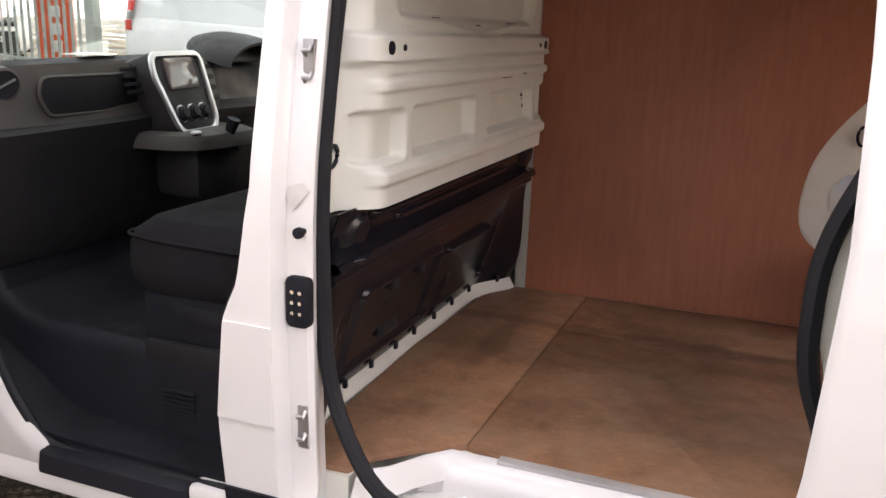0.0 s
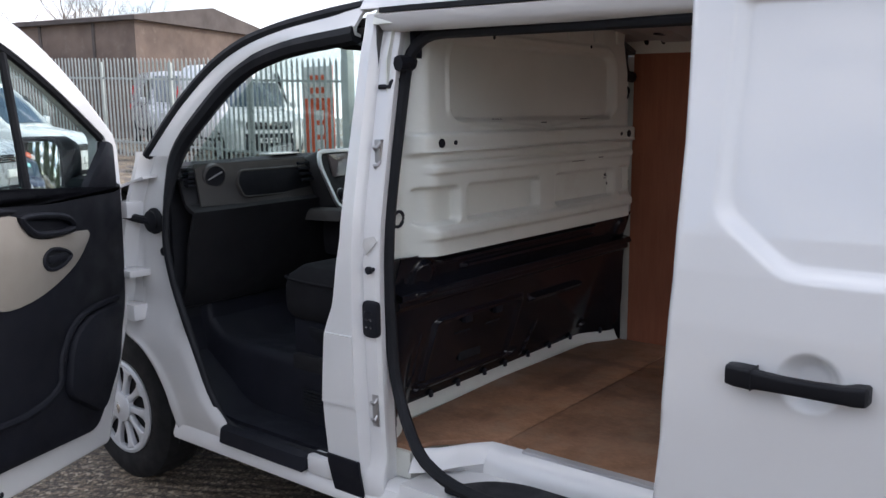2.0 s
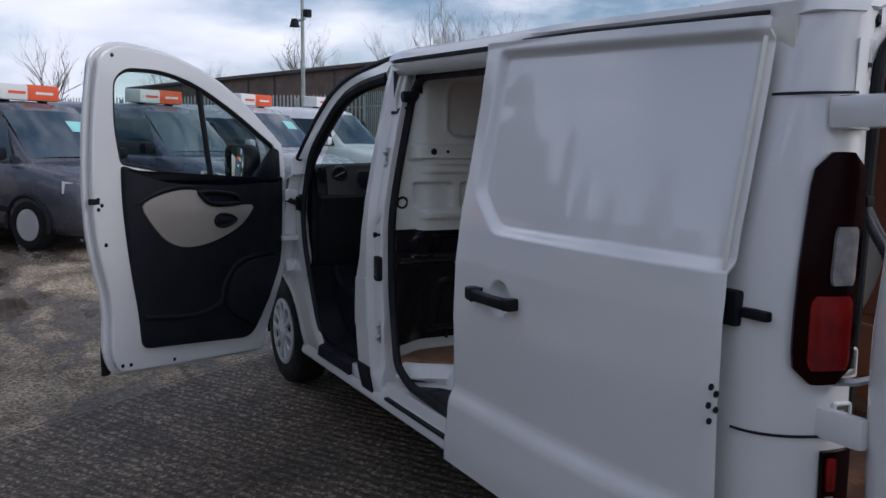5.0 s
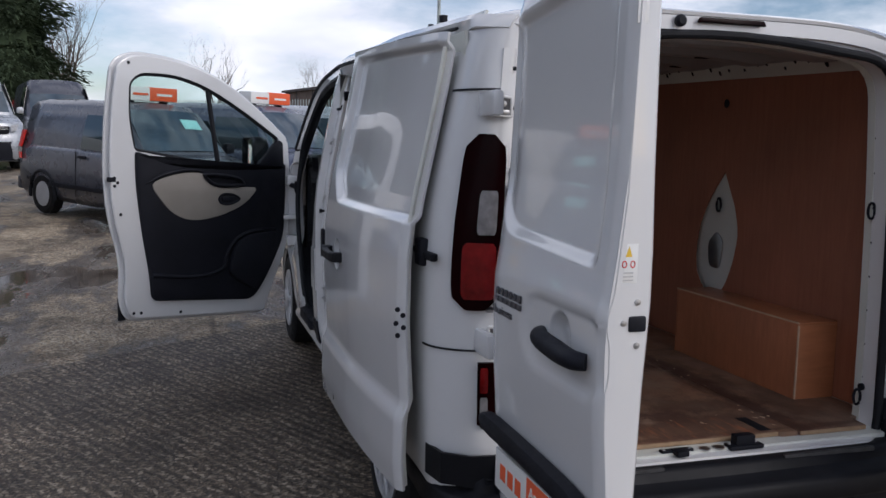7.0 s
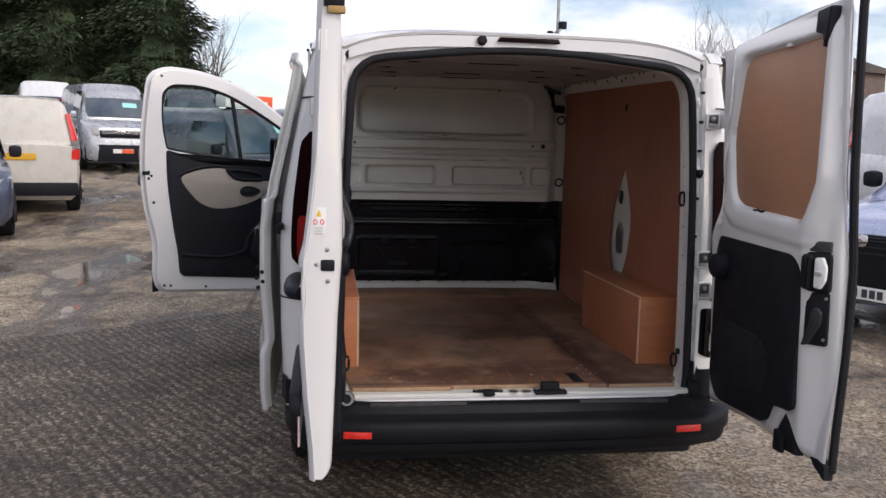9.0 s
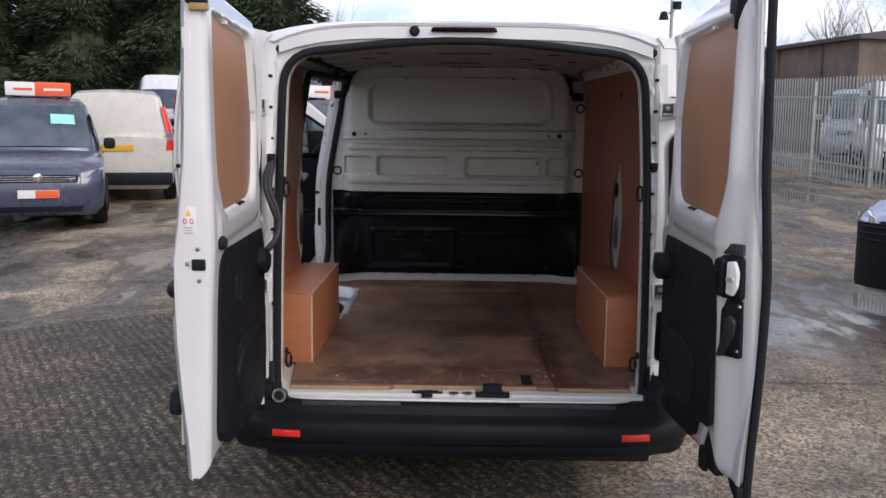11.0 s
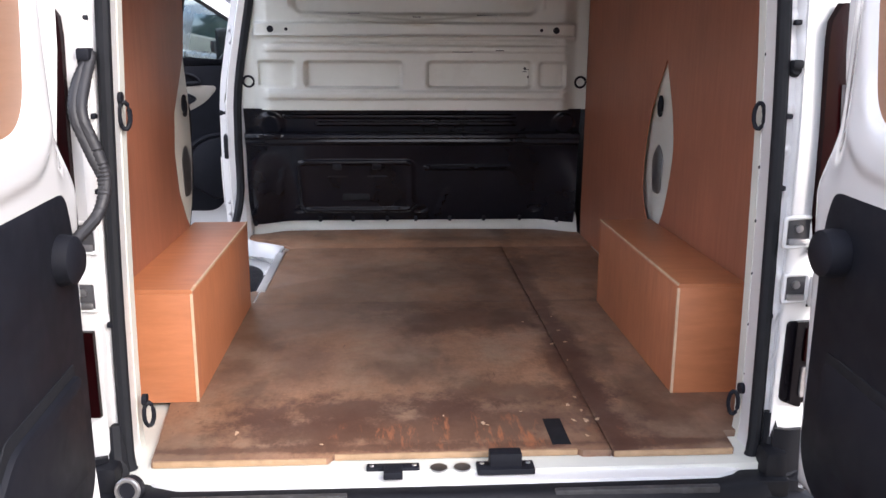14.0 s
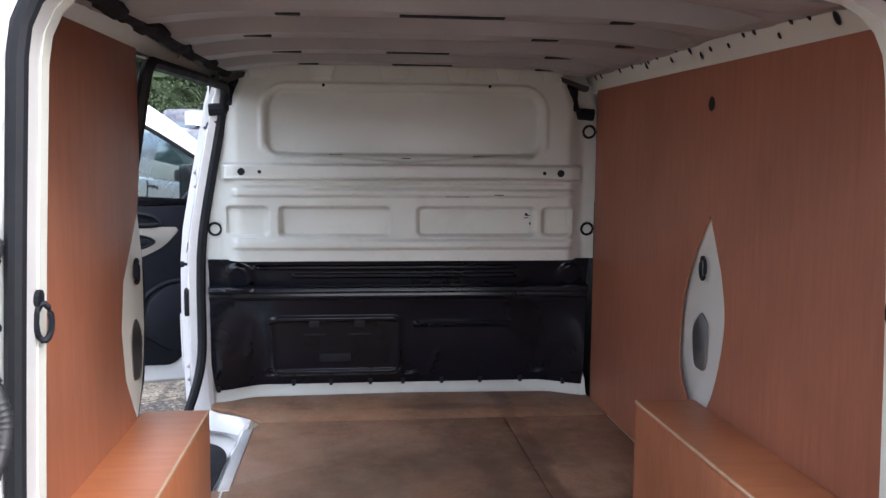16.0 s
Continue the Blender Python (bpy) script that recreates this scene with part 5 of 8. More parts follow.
vent = part("air_vent", lathe([(0.060, -0.02), (0.060, 0.016), (0.052, 0.022), (0.045, 0.012), (0.0, 0.004)], basis((-3.505, -0.722, 1.435), (0.22, 1, 0), (0.15, 0, 1)) @ Matrix.Scale(0.85, 4), 24), DASH_MID, dash, "round grey air vent")
part("vent_blade", box((-0.034, -0.003, 0.0), (0.034, 0.003, 0.016), 0.003, basis((-3.498, -0.722, 1.438), (0.4, 0.9, 0.5), (0.15, -0.4, 1))), ALU, vent)
part("vent_core", lathe([(0.0445, 0.0), (0.0445, 0.014), (0, 0.013)], basis((-3.502, -0.722, 1.435), (0.22, 1, 0), (0.15, 0, 1)), 20), RUBBER, vent, "dark vent opening")
for i in range(5):
    part("side_vent_slat", box((-3.575, -0.835, 1.395 + i * 0.017), (-3.52, -0.80, 1.404 + i * 0.017), 0.003), BLACK_PL, dash)
# centre console with the screen and the heater knobs
CON = basis((-3.395, -0.055, 1.395), (-0.10, 1, 0), (-0.34, 0.0, 1))
con_out = rounded([(-0.155, 0.135), (-0.175, 0.06), (-0.125, -0.13), (-0.09, -0.165), (0.11, -0.165), (0.15, -0.12), (0.155, 0.135)], [0.05, 0.05, 0.05, 0.03, 0.04, 0.05, 0.05], 5)
console = part("centre_console", pad(con_out, CON, 0.10, 0.012, -0.10), DASH, dash, "dark centre console")
part("console_trim", ring_pad(con_out, inset(con_out, 0.022), CON, 0.012, 0.004, 90), ALU, console, "satin silver console surround")
part("screen", pad(rounded([(-0.088, 0.0), (0.088, 0.0), (0.088, 0.11), (-0.088, 0.11)], 0.008), CON, 0.008, 0.002), SCREEN, console, "glossy grey touch screen")
for i in (-1, 0, 1):
    part("heater_knob", lathe([(0.027, 0), (0.027, 0.012), (0.02, 0.016), (0.018, 0.024), (0, 0.025)], CON @ Matrix.Translation((i * 0.066, -0.085, 0)), 16), BLACK_PL, console)
    part("knob_ring", lathe([(0.031, 0), (0.031, 0.005), (0.027, 0.006)], CON @ Matrix.Translation((i * 0.066, -0.085, 0)), 16), ALU, console)
for i in range(4):
    part("centre_vent_slat", box((-0.045, -0.006, 0), (0.045, 0.006, 0.012), 0.002, CON @ Matrix.Translation((-0.195, 0.095 - i * 0.026, -0.062))), BLACK_PL, dash)
tray = rounded([(-3.50, -0.27), (-3.30, -0.245), (-3.22, -0.17), (-3.20, 0.08), (-3.27, 0.17), (-3.50, 0.19)], [0.02, 0.10, 0.10, 0.10, 0.08, 0.02], 6)
part("console_tray", pad(tray, basis((0, 0, 1.205), (1, 0, 0), (0, 1, 0)), 0.055, 0.026), DASH_MID, dash, "grey tray below the console")
part("gear_console", box((-3.47, -0.16, 1.02), (-3.27, 0.11, 1.21), 0.05), DASH, dash)
pod = rounded([(0.160, -0.10), (0.235, -0.07), (0.255, 0.06), (0.225, 0.115), (0.160, 0.125)], 0.03)
vent_pod = part("vent_pod", pad(pod, CON, 0.07, 0.014, -0.085), DASH_MID, dash, "grey vent pod beside the screen")
for v in (-0.04, 0.0, 0.04, 0.08):
    part("vent_slot", box((0.172, v - 0.010, -0.02), (0.232, v + 0.010, -0.0125), 0.003, CON), RUBBER, vent_pod)
part("console_button", lathe([(0.019, 0), (0.019, 0.006), (0.014, 0.010), (0, 0.010)], basis((-3.262, -0.175, 1.259), (0, 1, 0), (-1, 0, 0)), 14), CAPSILVER, dash)
part("gear_lever", tube([(-3.25, -0.03, 1.20), (-3.21, -0.03, 1.30)], [0.012, 0.024], 8), BLACK_PL, dash)
rows = [[Vector((x, 0.43 + 0.24 * math.cos(a) * k, 1.47 + (0.105 * math.sin(a)) * k - 0.25 * (x + 3.45))) for a in spread(0.05, math.pi - 0.05, 15)] for x, k in ((-3.66, 0.55), (-3.58, 0.85), (-3.50, 0.97), (-3.42, 1.0), (-3.38, 0.97))]
part("instrument_binnacle", sheet(rows, 0.012), DASH, dash, "dark instrument hood")
part("instrument_face", pad([(0.22 * math.cos(a), 0.09 * math.sin(a)) for a in spread(0.0, math.pi, 15)], basis((-3.47, 0.43, 1.475), (0, 1, 0), (-0.2, 0, 1)), 0.006, 0.001), RUBBER, dash, "black instrument face")
wheel_m = basis((-3.22, 0.43, 1.33), (0, 1, 0), (-0.5, 0, 1))
steer = part("steering_wheel", tube([wheel_m @ Vector((0.185 * math.cos(a), 0.185 * math.sin(a), 0)) for a in [i * math.tau / 28 for i in range(28)]], 0.016, 8, True), BLACK_PL, van, "black steering wheel")
part("wheel_hub", lathe([(0.07, -0.10), (0.075, -0.01), (0.06, 0.02), (0, 0.025)], wheel_m, 16), BLACK_PL, steer)
for a in (200, 340, 270):
    part("wheel_spoke", tube([wheel_m @ Vector((0.04 * math.cos(radians(a)), 0.04 * math.sin(radians(a)), 0.005)), wheel_m @ Vector((0.18 * math.cos(radians(a)), 0.18 * math.sin(radians(a)), 0))], 0.014, 6, flat=1.6), BLACK_PL, steer)
part("dash_papers", pad(rounded([(-0.08, -0.05), (0.08, -0.05), (0.08, 0.05), (-0.08, 0.05)], 0.01), basis((-3.60, -0.28, 1.508), (0, 1, 0), (-1, 0, 0)), 0.004, 0.001), PAPER, dash)

# passenger bench, cab floor and footwell
def cushion(lo, hi, r, crown=0.03):
    bm = bmesh.new()
    loops = []
    for t in spread(0, 1, 7):
        z = lo[2] + (hi[2] - lo[2]) * t
        d = r * (1 - math.sqrt(max(0, 1 - (max(0, t - 0.55) / 0.45) ** 2))) + 0.35 * r * max(0, (0.25 - t) / 0.25) ** 2
        q = rounded([(lo[0] + d, lo[1] + d), (hi[0] - d, lo[1] + d), (hi[0] - d, hi[1] - d), (lo[0] + d, hi[1] - d)], 0.07, 5)
        loops.append([Vector((v.x, v.y, z)) for v in q])
    return loft(bm, loops)


seat = part("passenger_bench", cushion((-3.11, -0.725, 0.885), (-2.50, 0.20, 1.090), 0.05), CLOTH, van, "black cloth passenger bench")
part("seat_base", box((-3.07, -0.70, 0.66), (-2.61, 0.14, 0.90), 0.03), BLACK_PL, seat, "black plastic seat base")
part("base_slot", pad(rounded([(-2.965, 0.815), (-2.68, 0.775), (-2.68, 0.845), (-2.975, 0.86)], 0.02), basis((0, -0.6985, 0), (1, 0, 0), (0, 0, 1)), 0.004, 0.001), RUBBER, seat)
part("cushion_piping", tube(smooth([(-3.105, -0.60, 1.045), (-3.10, -0.70, 1.045), (-2.95, -0.727, 1.040), (-2.6, -0.727, 1.035)], 6), 0.005, 6), CLOTH, seat)
part("base_skirt", box((-3.05, -0.725, 0.655), (-2.60, -0.69, 0.745), 0.012), DASH, seat)
part("seat_back", cushion((-2.59, -0.70, 1.06), (-2.45, 0.18, 1.66), 0.04), CLOTH, seat)
for y in (-0.50, -0.05):
    part("headrest", box((-2.54, y - 0.13, 1.68), (-2.46, y + 0.13, 1.86), 0.035), CLOTH, seat)
dseat = part("driver_seat", cushion((-3.02, 0.28, 0.93), (-2.50, 0.78, 1.115), 0.05), CLOTH, van, "black cloth driver's seat")
part("seat_back", cushion((-2.60, 0.30, 1.06), (-2.45, 0.76, 1.68), 0.04), CLOTH, dseat)
part("headrest", box((-2.54, 0.40, 1.70), (-2.46, 0.66, 1.88), 0.035), CLOTH, dseat)
part("seat_base", box((-2.94, 0.32, 0.58), (-2.61, 0.74, 0.93), 0.03), BLACK_PL, dseat)
rows = []
for y in spread(-0.90, -0.76, 6) + spread(-0.750, -0.690, 13) + spread(-0.68, 0.86, 16):
    e = step01(-0.700, -0.735, y)
    lip = 0.010 * math.exp(-((y + 0.690) / 0.012) ** 2)
    rows.append([(-3.64, y, 0.98 - 0.16 * e), (-3.60, y, 0.80 - 0.13 * e), (-3.52, y, 0.735 - 0.12 * e), (-3.44, y, 0.705 - 0.14 * e + lip), (-3.37, y, 0.70 - 0.19 * e + lip), (-3.30, y, 0.698 - 0.222 * e + lip), (-3.2, y, 0.695 - 0.232 * e + lip), (-2.8, y, 0.69 - 0.228 * e + lip), (-2.59, y, 0.685 - 0.22 * e + lip)])
part("cab_floor", sheet(rows, -0.02), BLACK_PL, van, "black moulded cab floor and entry step")
for i in range(8):
    part("step_grille_slat", box((-2.975, -0.745, 0.512 + i * 0.0135), (-2.865, -0.718, 0.519 + i * 0.0135), 0.002), RUBBER, van)
for i in range(18):
    part("step_rib", box((-3.16 + i * 0.03, -0.88, 0.458), (-3.148 + i * 0.03, -0.775, 0.4665), 0.002), BLACK_PL, van)
part("pillar_seal", tube([(bp_front(z) - 0.004, -(half_width(min(z, 1.88)) - 0.050 - 0.15 * max(0.0, z - 1.88)), z) for z in spread(0.50, 1.95, 24)], 0.015, 8, up=(0, 1, 0)), RUBBER, van, "black rubber seal along the pillar")
part("firewall", box((-3.72, -0.86, 0.45), (-3.62, 0.86, 1.46), 0.01), RUBBER, van, "dark firewall behind the dashboard")
rows = [[(bulk_lower(y, z) - 0.035 if z < 1.2 else -2.435, y, z) for y in spread(-0.84, 0.82, 24)] for z in spread(0.57, 1.19, 14) + [1.22, 1.6, 1.99]]
part("cab_back", sheet(rows, 0.006), DASH_MID, van, "grey cab rear lining")

# ---- wheels ----
def wheel(x, sgn, z):
    m = basis((x, sgn * 0.955, z), (1, 0, 0), (0, 0, 1)) if sgn < 0 else basis((x, sgn * 0.955, z), (-1, 0, 0), (0, 0, 1))
    prof = [(0.20, -0.21), (0.30, -0.215), (0.335, -0.19), (0.343, -0.15), (0.343, -0.06), (0.336, -0.02), (0.305, 0.002), (0.25, 0.006), (0.215, -0.004), (0.205, -0.02)]
    hub = thing("wheel", Matrix(), "", "")
    hub.parent = van
    hub["label"] = "steel wheel with a ten-spoke silver hubcap"
    tyre = lathe(prof, m, 48)
    part("tyre", tyre, TYRE, hub, "black road tyre")
    part("rim", lathe([(0.208, -0.03), (0.208, -0.01), (0.200, 0.004), (0.192, -0.02), (0.17, -0.07), (0.05, -0.075), (0, -0.075)], m, 40), RUBBER, hub, "dark wheel rim behind the hubcap")
    cap = part("hubcap", lathe([(0.212, -0.012), (0.214, 0.004), (0.200, 0.010), (0.184, 0.006), (0.182, -0.008)], m, 40, capped=False), CAPSILVER, hub, "silver hubcap")
    part("cap_centre", lathe([(0.072, -0.01), (0.068, 0.016), (0.05, 0.022), (0.03, 0.024), (0, 0.024)], m, 24), CAPSILVER, cap)
    badge = [(0, 0.03), (0.018, 0), (0, -0.03), (-0.018, 0)]
    part("cap_badge", pad(badge, m @ Matrix.Translation((0, 0, 0.022)), 0.005, 0.002), CHROME, cap)
    for i in range(10):
        r = m @ Matrix.Rotation(i * math.tau / 10, 4, "Z")
        sp = [(0.055, -0.018), (0.09, -0.013), (0.13, -0.015), (0.165, -0.024), (0.192, -0.042), (0.192, 0.030), (0.165, 0.018), (0.13, 0.013), (0.09, 0.013), (0.055, 0.018)]
        part("cap_spoke", pad(sp, r @ Matrix.Translation((0, 0, -0.012)), 0.022, 0.006), CAPSILVER, cap)


GROUND = -0.017
for x in (-3.94, -0.745):
    for sgn in (-1, 1):
        wheel(x, sgn, GROUND * x + 0.335)
for sgn in (-1, 1):
    rows = []
    for a in spread(-8, 188, 30):
        rows.append([(-3.94 + 0.402 * math.cos(radians(a)), sgn * y, 0.375 + 0.402 * math.sin(radians(a))) for y in (0.945, 0.85, 0.70)])
    part("wheel_arch_liner", sheet(rows, 0.008 * sgn), RUBBER, van, "black wheel arch liner")


# ---- doors ----
# front door, swung open about its hinge
FD = Matrix.Translation((-3.86, -0.985, 0)) @ Matrix.Rotation(math.atan2(-0.872, 0.49), 4, "Z") @ basis((0, 0, 0), (1, 0, 0), (0, 0, 1))
# in this frame: first axis from the hinge to the free edge, second up, third towards the outer skin
FD_OUT = [(0.02, 1.60), (0.30, 1.83), (0.58, 2.00), (0.90, 2.09), (1.17, 2.105), (1.30, 2.05), (1.345, 1.73), (1.365, 1.40), (1.35, 1.10), (1.27, 0.79), (1.285, 0.54), (1.25, 0.425), (0.78, 0.39), (0.235, 0.355), (0.18, 0.50), (0.10, 0.67), (0.02, 0.84), (0.0, 1.30)]
FD_R = [0.05, 0.3, 0.3, 0.2, 0.10, 0.08, 0.2, 0.2, 0.2, 0.25, 0.1, 0.07, 0.2, 0.03, 0.1, 0.1, 0.1, 0.2]
FD_WIN = [(0.10, 1.60), (0.42, 1.80), (0.70, 1.94), (0.92, 1.995), (1.15, 1.990), (1.225, 1.93), (1.235, 1.70), (1.20, 1.50), (0.57, 1.395), (0.12, 1.36)]
fd_out, fd_win = rounded(FD_OUT, FD_R, 4), rounded(FD_WIN, [0.03, 0.2, 0.15, 0.1, 0.05, 0.05, 0.1, 0.03, 0.2, 0.03], 4)
fdoor = thing("front_door", Matrix(), "", "")
fdoor.parent = van
fdoor["label"] = "white front door standing wide open"
part("door_frame", plate(inset(fd_out, 0.012), [fd_win], FD @ Matrix.Translation((0, 0, -0.055)), 0.050), WHITE, fdoor, "white door shell")
part("door_hem", tube([FD @ Vector((*q, -0.043)) for q in inset(fd_out, 0.012)], 0.012, 10, True), WHITE, fdoor)
part("door_skin", plate(inset(fd_out, -0.012), [inset(fd_win, -0.006)], FD @ Matrix.Translation((0, 0, -0.004)), 0.034), WHITE, fdoor, "white outer door skin")
part("skin_hem", tube([FD @ Vector((*q, 0.006)) for q in inset(fd_out, -0.010)], 0.011, 8, True), WHITE, fdoor)
part("window_seal", tube([FD @ Vector((*q, -0.035)) for q in inset(fd_win, 0.004)], 0.016, 8, True), RUBBER, fdoor, "black window seal")
pane = part("window_pane", pad(fd_win, FD, 0.005, 0.001, -0.012), GLASS, fdoor, "clear door window")
pane.visible_shadow = False
part("window_post", tube([FD @ Vector((0.665, 1.93, -0.03)), FD @ Vector((0.585, 1.39, -0.03))], 0.016, 8), RUBBER, fdoor, "black quarter window post")
IN = FD @ Matrix.Diagonal((1, 1, -1, 1))
trim = rounded([(0.055, 1.42), (0.12, 1.40), (0.56, 1.395), (0.94, 1.42), (1.20, 1.50), (1.20, 1.30), (1.17, 1.0), (1.12, 0.70), (1.11, 0.53), (0.35, 0.455), (0.265, 0.55), (0.155, 0.73), (0.075, 0.90), (0.06, 1.2)], [0.02, 0.1, 0.1, 0.1, 0.03, 0.1, 0.2, 0.1, 0.05, 0.06, 0.1, 0.1, 0.1, 0.1], 4)
tr = part("door_trim", pad(trim, IN @ Matrix.Translation((0, 0, 0.05)), 0.035, 0.02), BLACK_PL, fdoor, "black moulded door trim")
sail = rounded([(0.078, 1.575), (0.120, 1.592), (0.285, 1.42), (0.285, 1.36), (0.07, 1.36)], 0.02)
part("mirror_sail", pad(sail, IN @ Matrix.Translation((0, 0, 0.045)), 0.03, 0.008), BLACK_PL, fdoor, "black mirror corner trim")
beige = smooth([Vector(q) for q in [(1.10, 1.285), (1.0, 1.335), (0.87, 1.36), (0.74, 1.352), (0.69, 1.285), (0.58, 1.255), (0.335, 1.255), (0.36, 1.19), (0.46, 1.12), (0.64, 1.06), (0.82, 1.045), (0.95, 1.09), (1.04, 1.18)]], 3, True)
part("trim_insert", pad(beige, IN @ Matrix.Translation((0, 0, 0.083)), 0.010, 0.006), BEIGE, tr, "grey beige door insert")
part("insert_lip", tube([IN @ Vector((*q, 0.089)) for q in smooth([Vector(q) for q in [(1.14, 1.295), (1.02, 1.35), (0.87, 1.378), (0.74, 1.372)]], 5)], [0.003 + 0.011 * math.sin(math.pi * i / 15) for i in range(16)], 8), BLACK_PL, tr)
pull = smooth([Vector(q) for q in [(0.745, 1.35), (0.62, 1.355), (0.47, 1.33), (0.42, 1.28), (0.46, 1.262), (0.58, 1.262), (0.68, 1.28)]], 4, True)
part("pull_handle", ring_pad(pull, inset(pull, 0.022), IN @ Matrix.Translation((0, 0, 0.082)), 0.030, 0.008, 60), BLACK_PL, tr, "black recessed pull handle")
hd = [Vector((0.54 + 0.088 * math.cos(a), 1.178 + (0.042 + 0.012 * math.cos(a)) * math.sin(a))) for a in [i * math.tau / 28 for i in range(28)]]
part("release_dish", pad(inset(hd, 0.008), IN @ Matrix.Translation((0, 0, 0.088)), 0.006, 0.002), RUBBER, tr)
hb = part("release_bezel", ring_pad(hd, inset(hd, 0.014), IN @ Matrix.Translation((0, 0, 0.088)), 0.012, 0.004, 60), BLACK_PL, tr)
part("release_lever", pad(rounded([(0.49, 1.165), (0.60, 1.165), (0.60, 1.195), (0.49, 1.195)], 0.012), IN @ Matrix.Translation((0, 0, 0.092)), 0.010, 0.004), BLACK_PL, hb, "door release lever")
pocket = smooth([Vector(q) for q in [(1.11, 0.70), (0.80, 0.665), (0.60, 0.70), (0.56, 0.80), (0.48, 0.90), (0.36, 0.945), (0.16, 0.95)]], 5)
part("pocket_rim", tube([IN @ Vector((*q, 0.086)) for q in pocket], 0.014, 8), BLACK_PL, tr, "door pocket rim")
spk = smooth([Vector(q) for q in [(0.50, 0.72), (0.46, 0.84), (0.38, 0.90), (0.24, 0.92)]], 5)
part("pocket_rib", tube([IN @ Vector((*q, 0.088)) for q in spk], 0.008, 6), BLACK_PL, tr)
ped = rounded([(0.56, 0.66), (0.50, 0.87), (0.38, 0.93), (0.14, 0.94), (0.20, 0.70), (0.34, 0.52)], 0.06)
part("pocket_front", pad(ped, IN @ Matrix.Translation((0, 0, 0.082)), 0.035, 0.02), BLACK_PL, tr)
for u, v in ((1.225, 2.045), (1.335, 1.33), (1.315, 1.30), (1.335, 1.28), (1.23, 0.462), (1.18, 0.458), (1.30, 1.10), (0.9, 0.43)):
    part("shell_hole", lathe([(0.011, 0), (0.010, 0.002), (0, 0.002)], IN @ Matrix.Translation((u, v, 0.0548)), 10), BLACK_PL, fdoor)
part("door_latch", box((1.325, 1.305, -0.056), (1.375, 1.335, -0.03), 0.004, FD), BLACK_PL, fdoor, "black door latch")
part("door_foot_seal", box((1.245, 0.405, 0.028), (1.293, 0.56, 0.044), 0.006, FD), RUBBER, fdoor)
# door mirror, beyond the glass
MIR = FD @ Matrix.Translation((0.17, 1.415, 0.17)) @ Matrix.Diagonal((1.2, 1.4, 1.2, 1))
mo = rounded([(-0.10, -0.135), (0.11, -0.135), (0.115, 0.12), (0.06, 0.14), (-0.08, 0.14), (-0.105, 0.10)], 0.045, 5)
AIM = Matrix.Rotation(radians(74), 4, "Y")
mir = part("door_mirror", pad(mo, MIR @ AIM @ Matrix.Rotation(radians(180), 4, "Y"), 0.10, 0.05, -0.02), BLACK_PL, fdoor, "black door mirror")
part("mirror_arm", tube([FD @ Vector((0.12, 1.40, 0.0)), FD @ Vector((0.20, 1.42, 0.10))], 0.045, 8), BLACK_PL, mir)
part("mirror_rim", ring_pad(mo, inset(mo, 0.012), MIR @ AIM, 0.024, 0.006, 70, 0.0, 0.016), BLACK_PL, mir)
part("mirror_glass", pad(inset(mo, 0.012), MIR @ AIM, 0.008, 0.002, 0.018), MIRROR, mir, "mirror glass")

def soft_max(values, k):
    """The greatest of some numbers, with its corners rounded over about k."""
    top = max(values)
    return top + k * math.log(sum(math.exp((v - top) / k) for v in values))


# sliding door, slid back along the side
def sd_out(z):
    return -(lerp(z, [0.43, 0.52, 0.665, 0.685, 0.715, 0.735, 0.80, 1.0, 1.20, 1.32, 1.40, 1.55, 1.75, 1.95], [1.105, 1.114, 1.114, 1.110, 1.097, 1.094, 1.099, 1.112, 1.110, 1.098, 1.085, 1.052, 1.010, 0.975]))


def sd_press(x, z):
    """How deep the window-shaped pressing lies at a place of the door."""
    d = soft_max((-1.215 - x, 1.322 - z, z - 1.922 + 0.045 * (x + 1.0), (-1.215 - x) * 0.62 + (1.448 - z) * 0.78), 0.010)
    e = ((x + 0.99) / 0.068) ** 2 + ((z - 1.108) / 0.066) ** 2
    return 0.026 * step01(0.010, -0.026, d) + 0.034 * step01(0.0, 0.85, 1 - e)


SDF = lambda z: lerp(z, [0.43, 0.60, 0.90, 1.30, 1.60, 1.98], [-1.40, -1.36, -1.325, -1.305, -1.31, -1.33])
SDR = lambda z: lerp(z, [0.43, 0.85, 1.05, 1.25, 1.35, 1.6, 1.98], [-0.10, -0.085, -0.075, -0.075, -0.08, -0.085, -0.09])
sdoor = thing("sliding_door", Matrix(), "", "")
sdoor.parent = van
sdoor["label"] = "white side door slid fully back"
rows = []
for z in spread(0.43, 0.65, 8) + spread(0.66, 0.74, 12) + spread(0.76, 1.03, 10) + spread(1.04, 1.18, 36) + spread(1.19, 1.27, 8) + spread(1.275, 1.56, 66) + spread(1.60, 1.88, 16) + spread(1.885, 1.972, 24):
    f, r = SDF(z), SDR(z)
    row = []
    for x in spread(f, f + 0.025, 5) + spread(f + 0.032, -1.18, 16) + spread(-1.175, -1.07, 24) + spread(-1.065, -0.915, 38) + spread(-0.90, r, 36):
        s = (x - f) / (r - f)
        zz = z - step01(1.6, 1.97, z) * 0.055 * s
        edge = 0.016 * (1 - min(1, (x - f) / 0.02)) ** 2 + 0.016 * (1 - min(1, (r - x) / 0.02)) ** 2
        row.append((x, sd_out(zz) + sd_press(x, zz) + edge + 0.045 * (max(0, s - 0.45) / 0.55) ** 1.6, zz))
    rows.append(row)
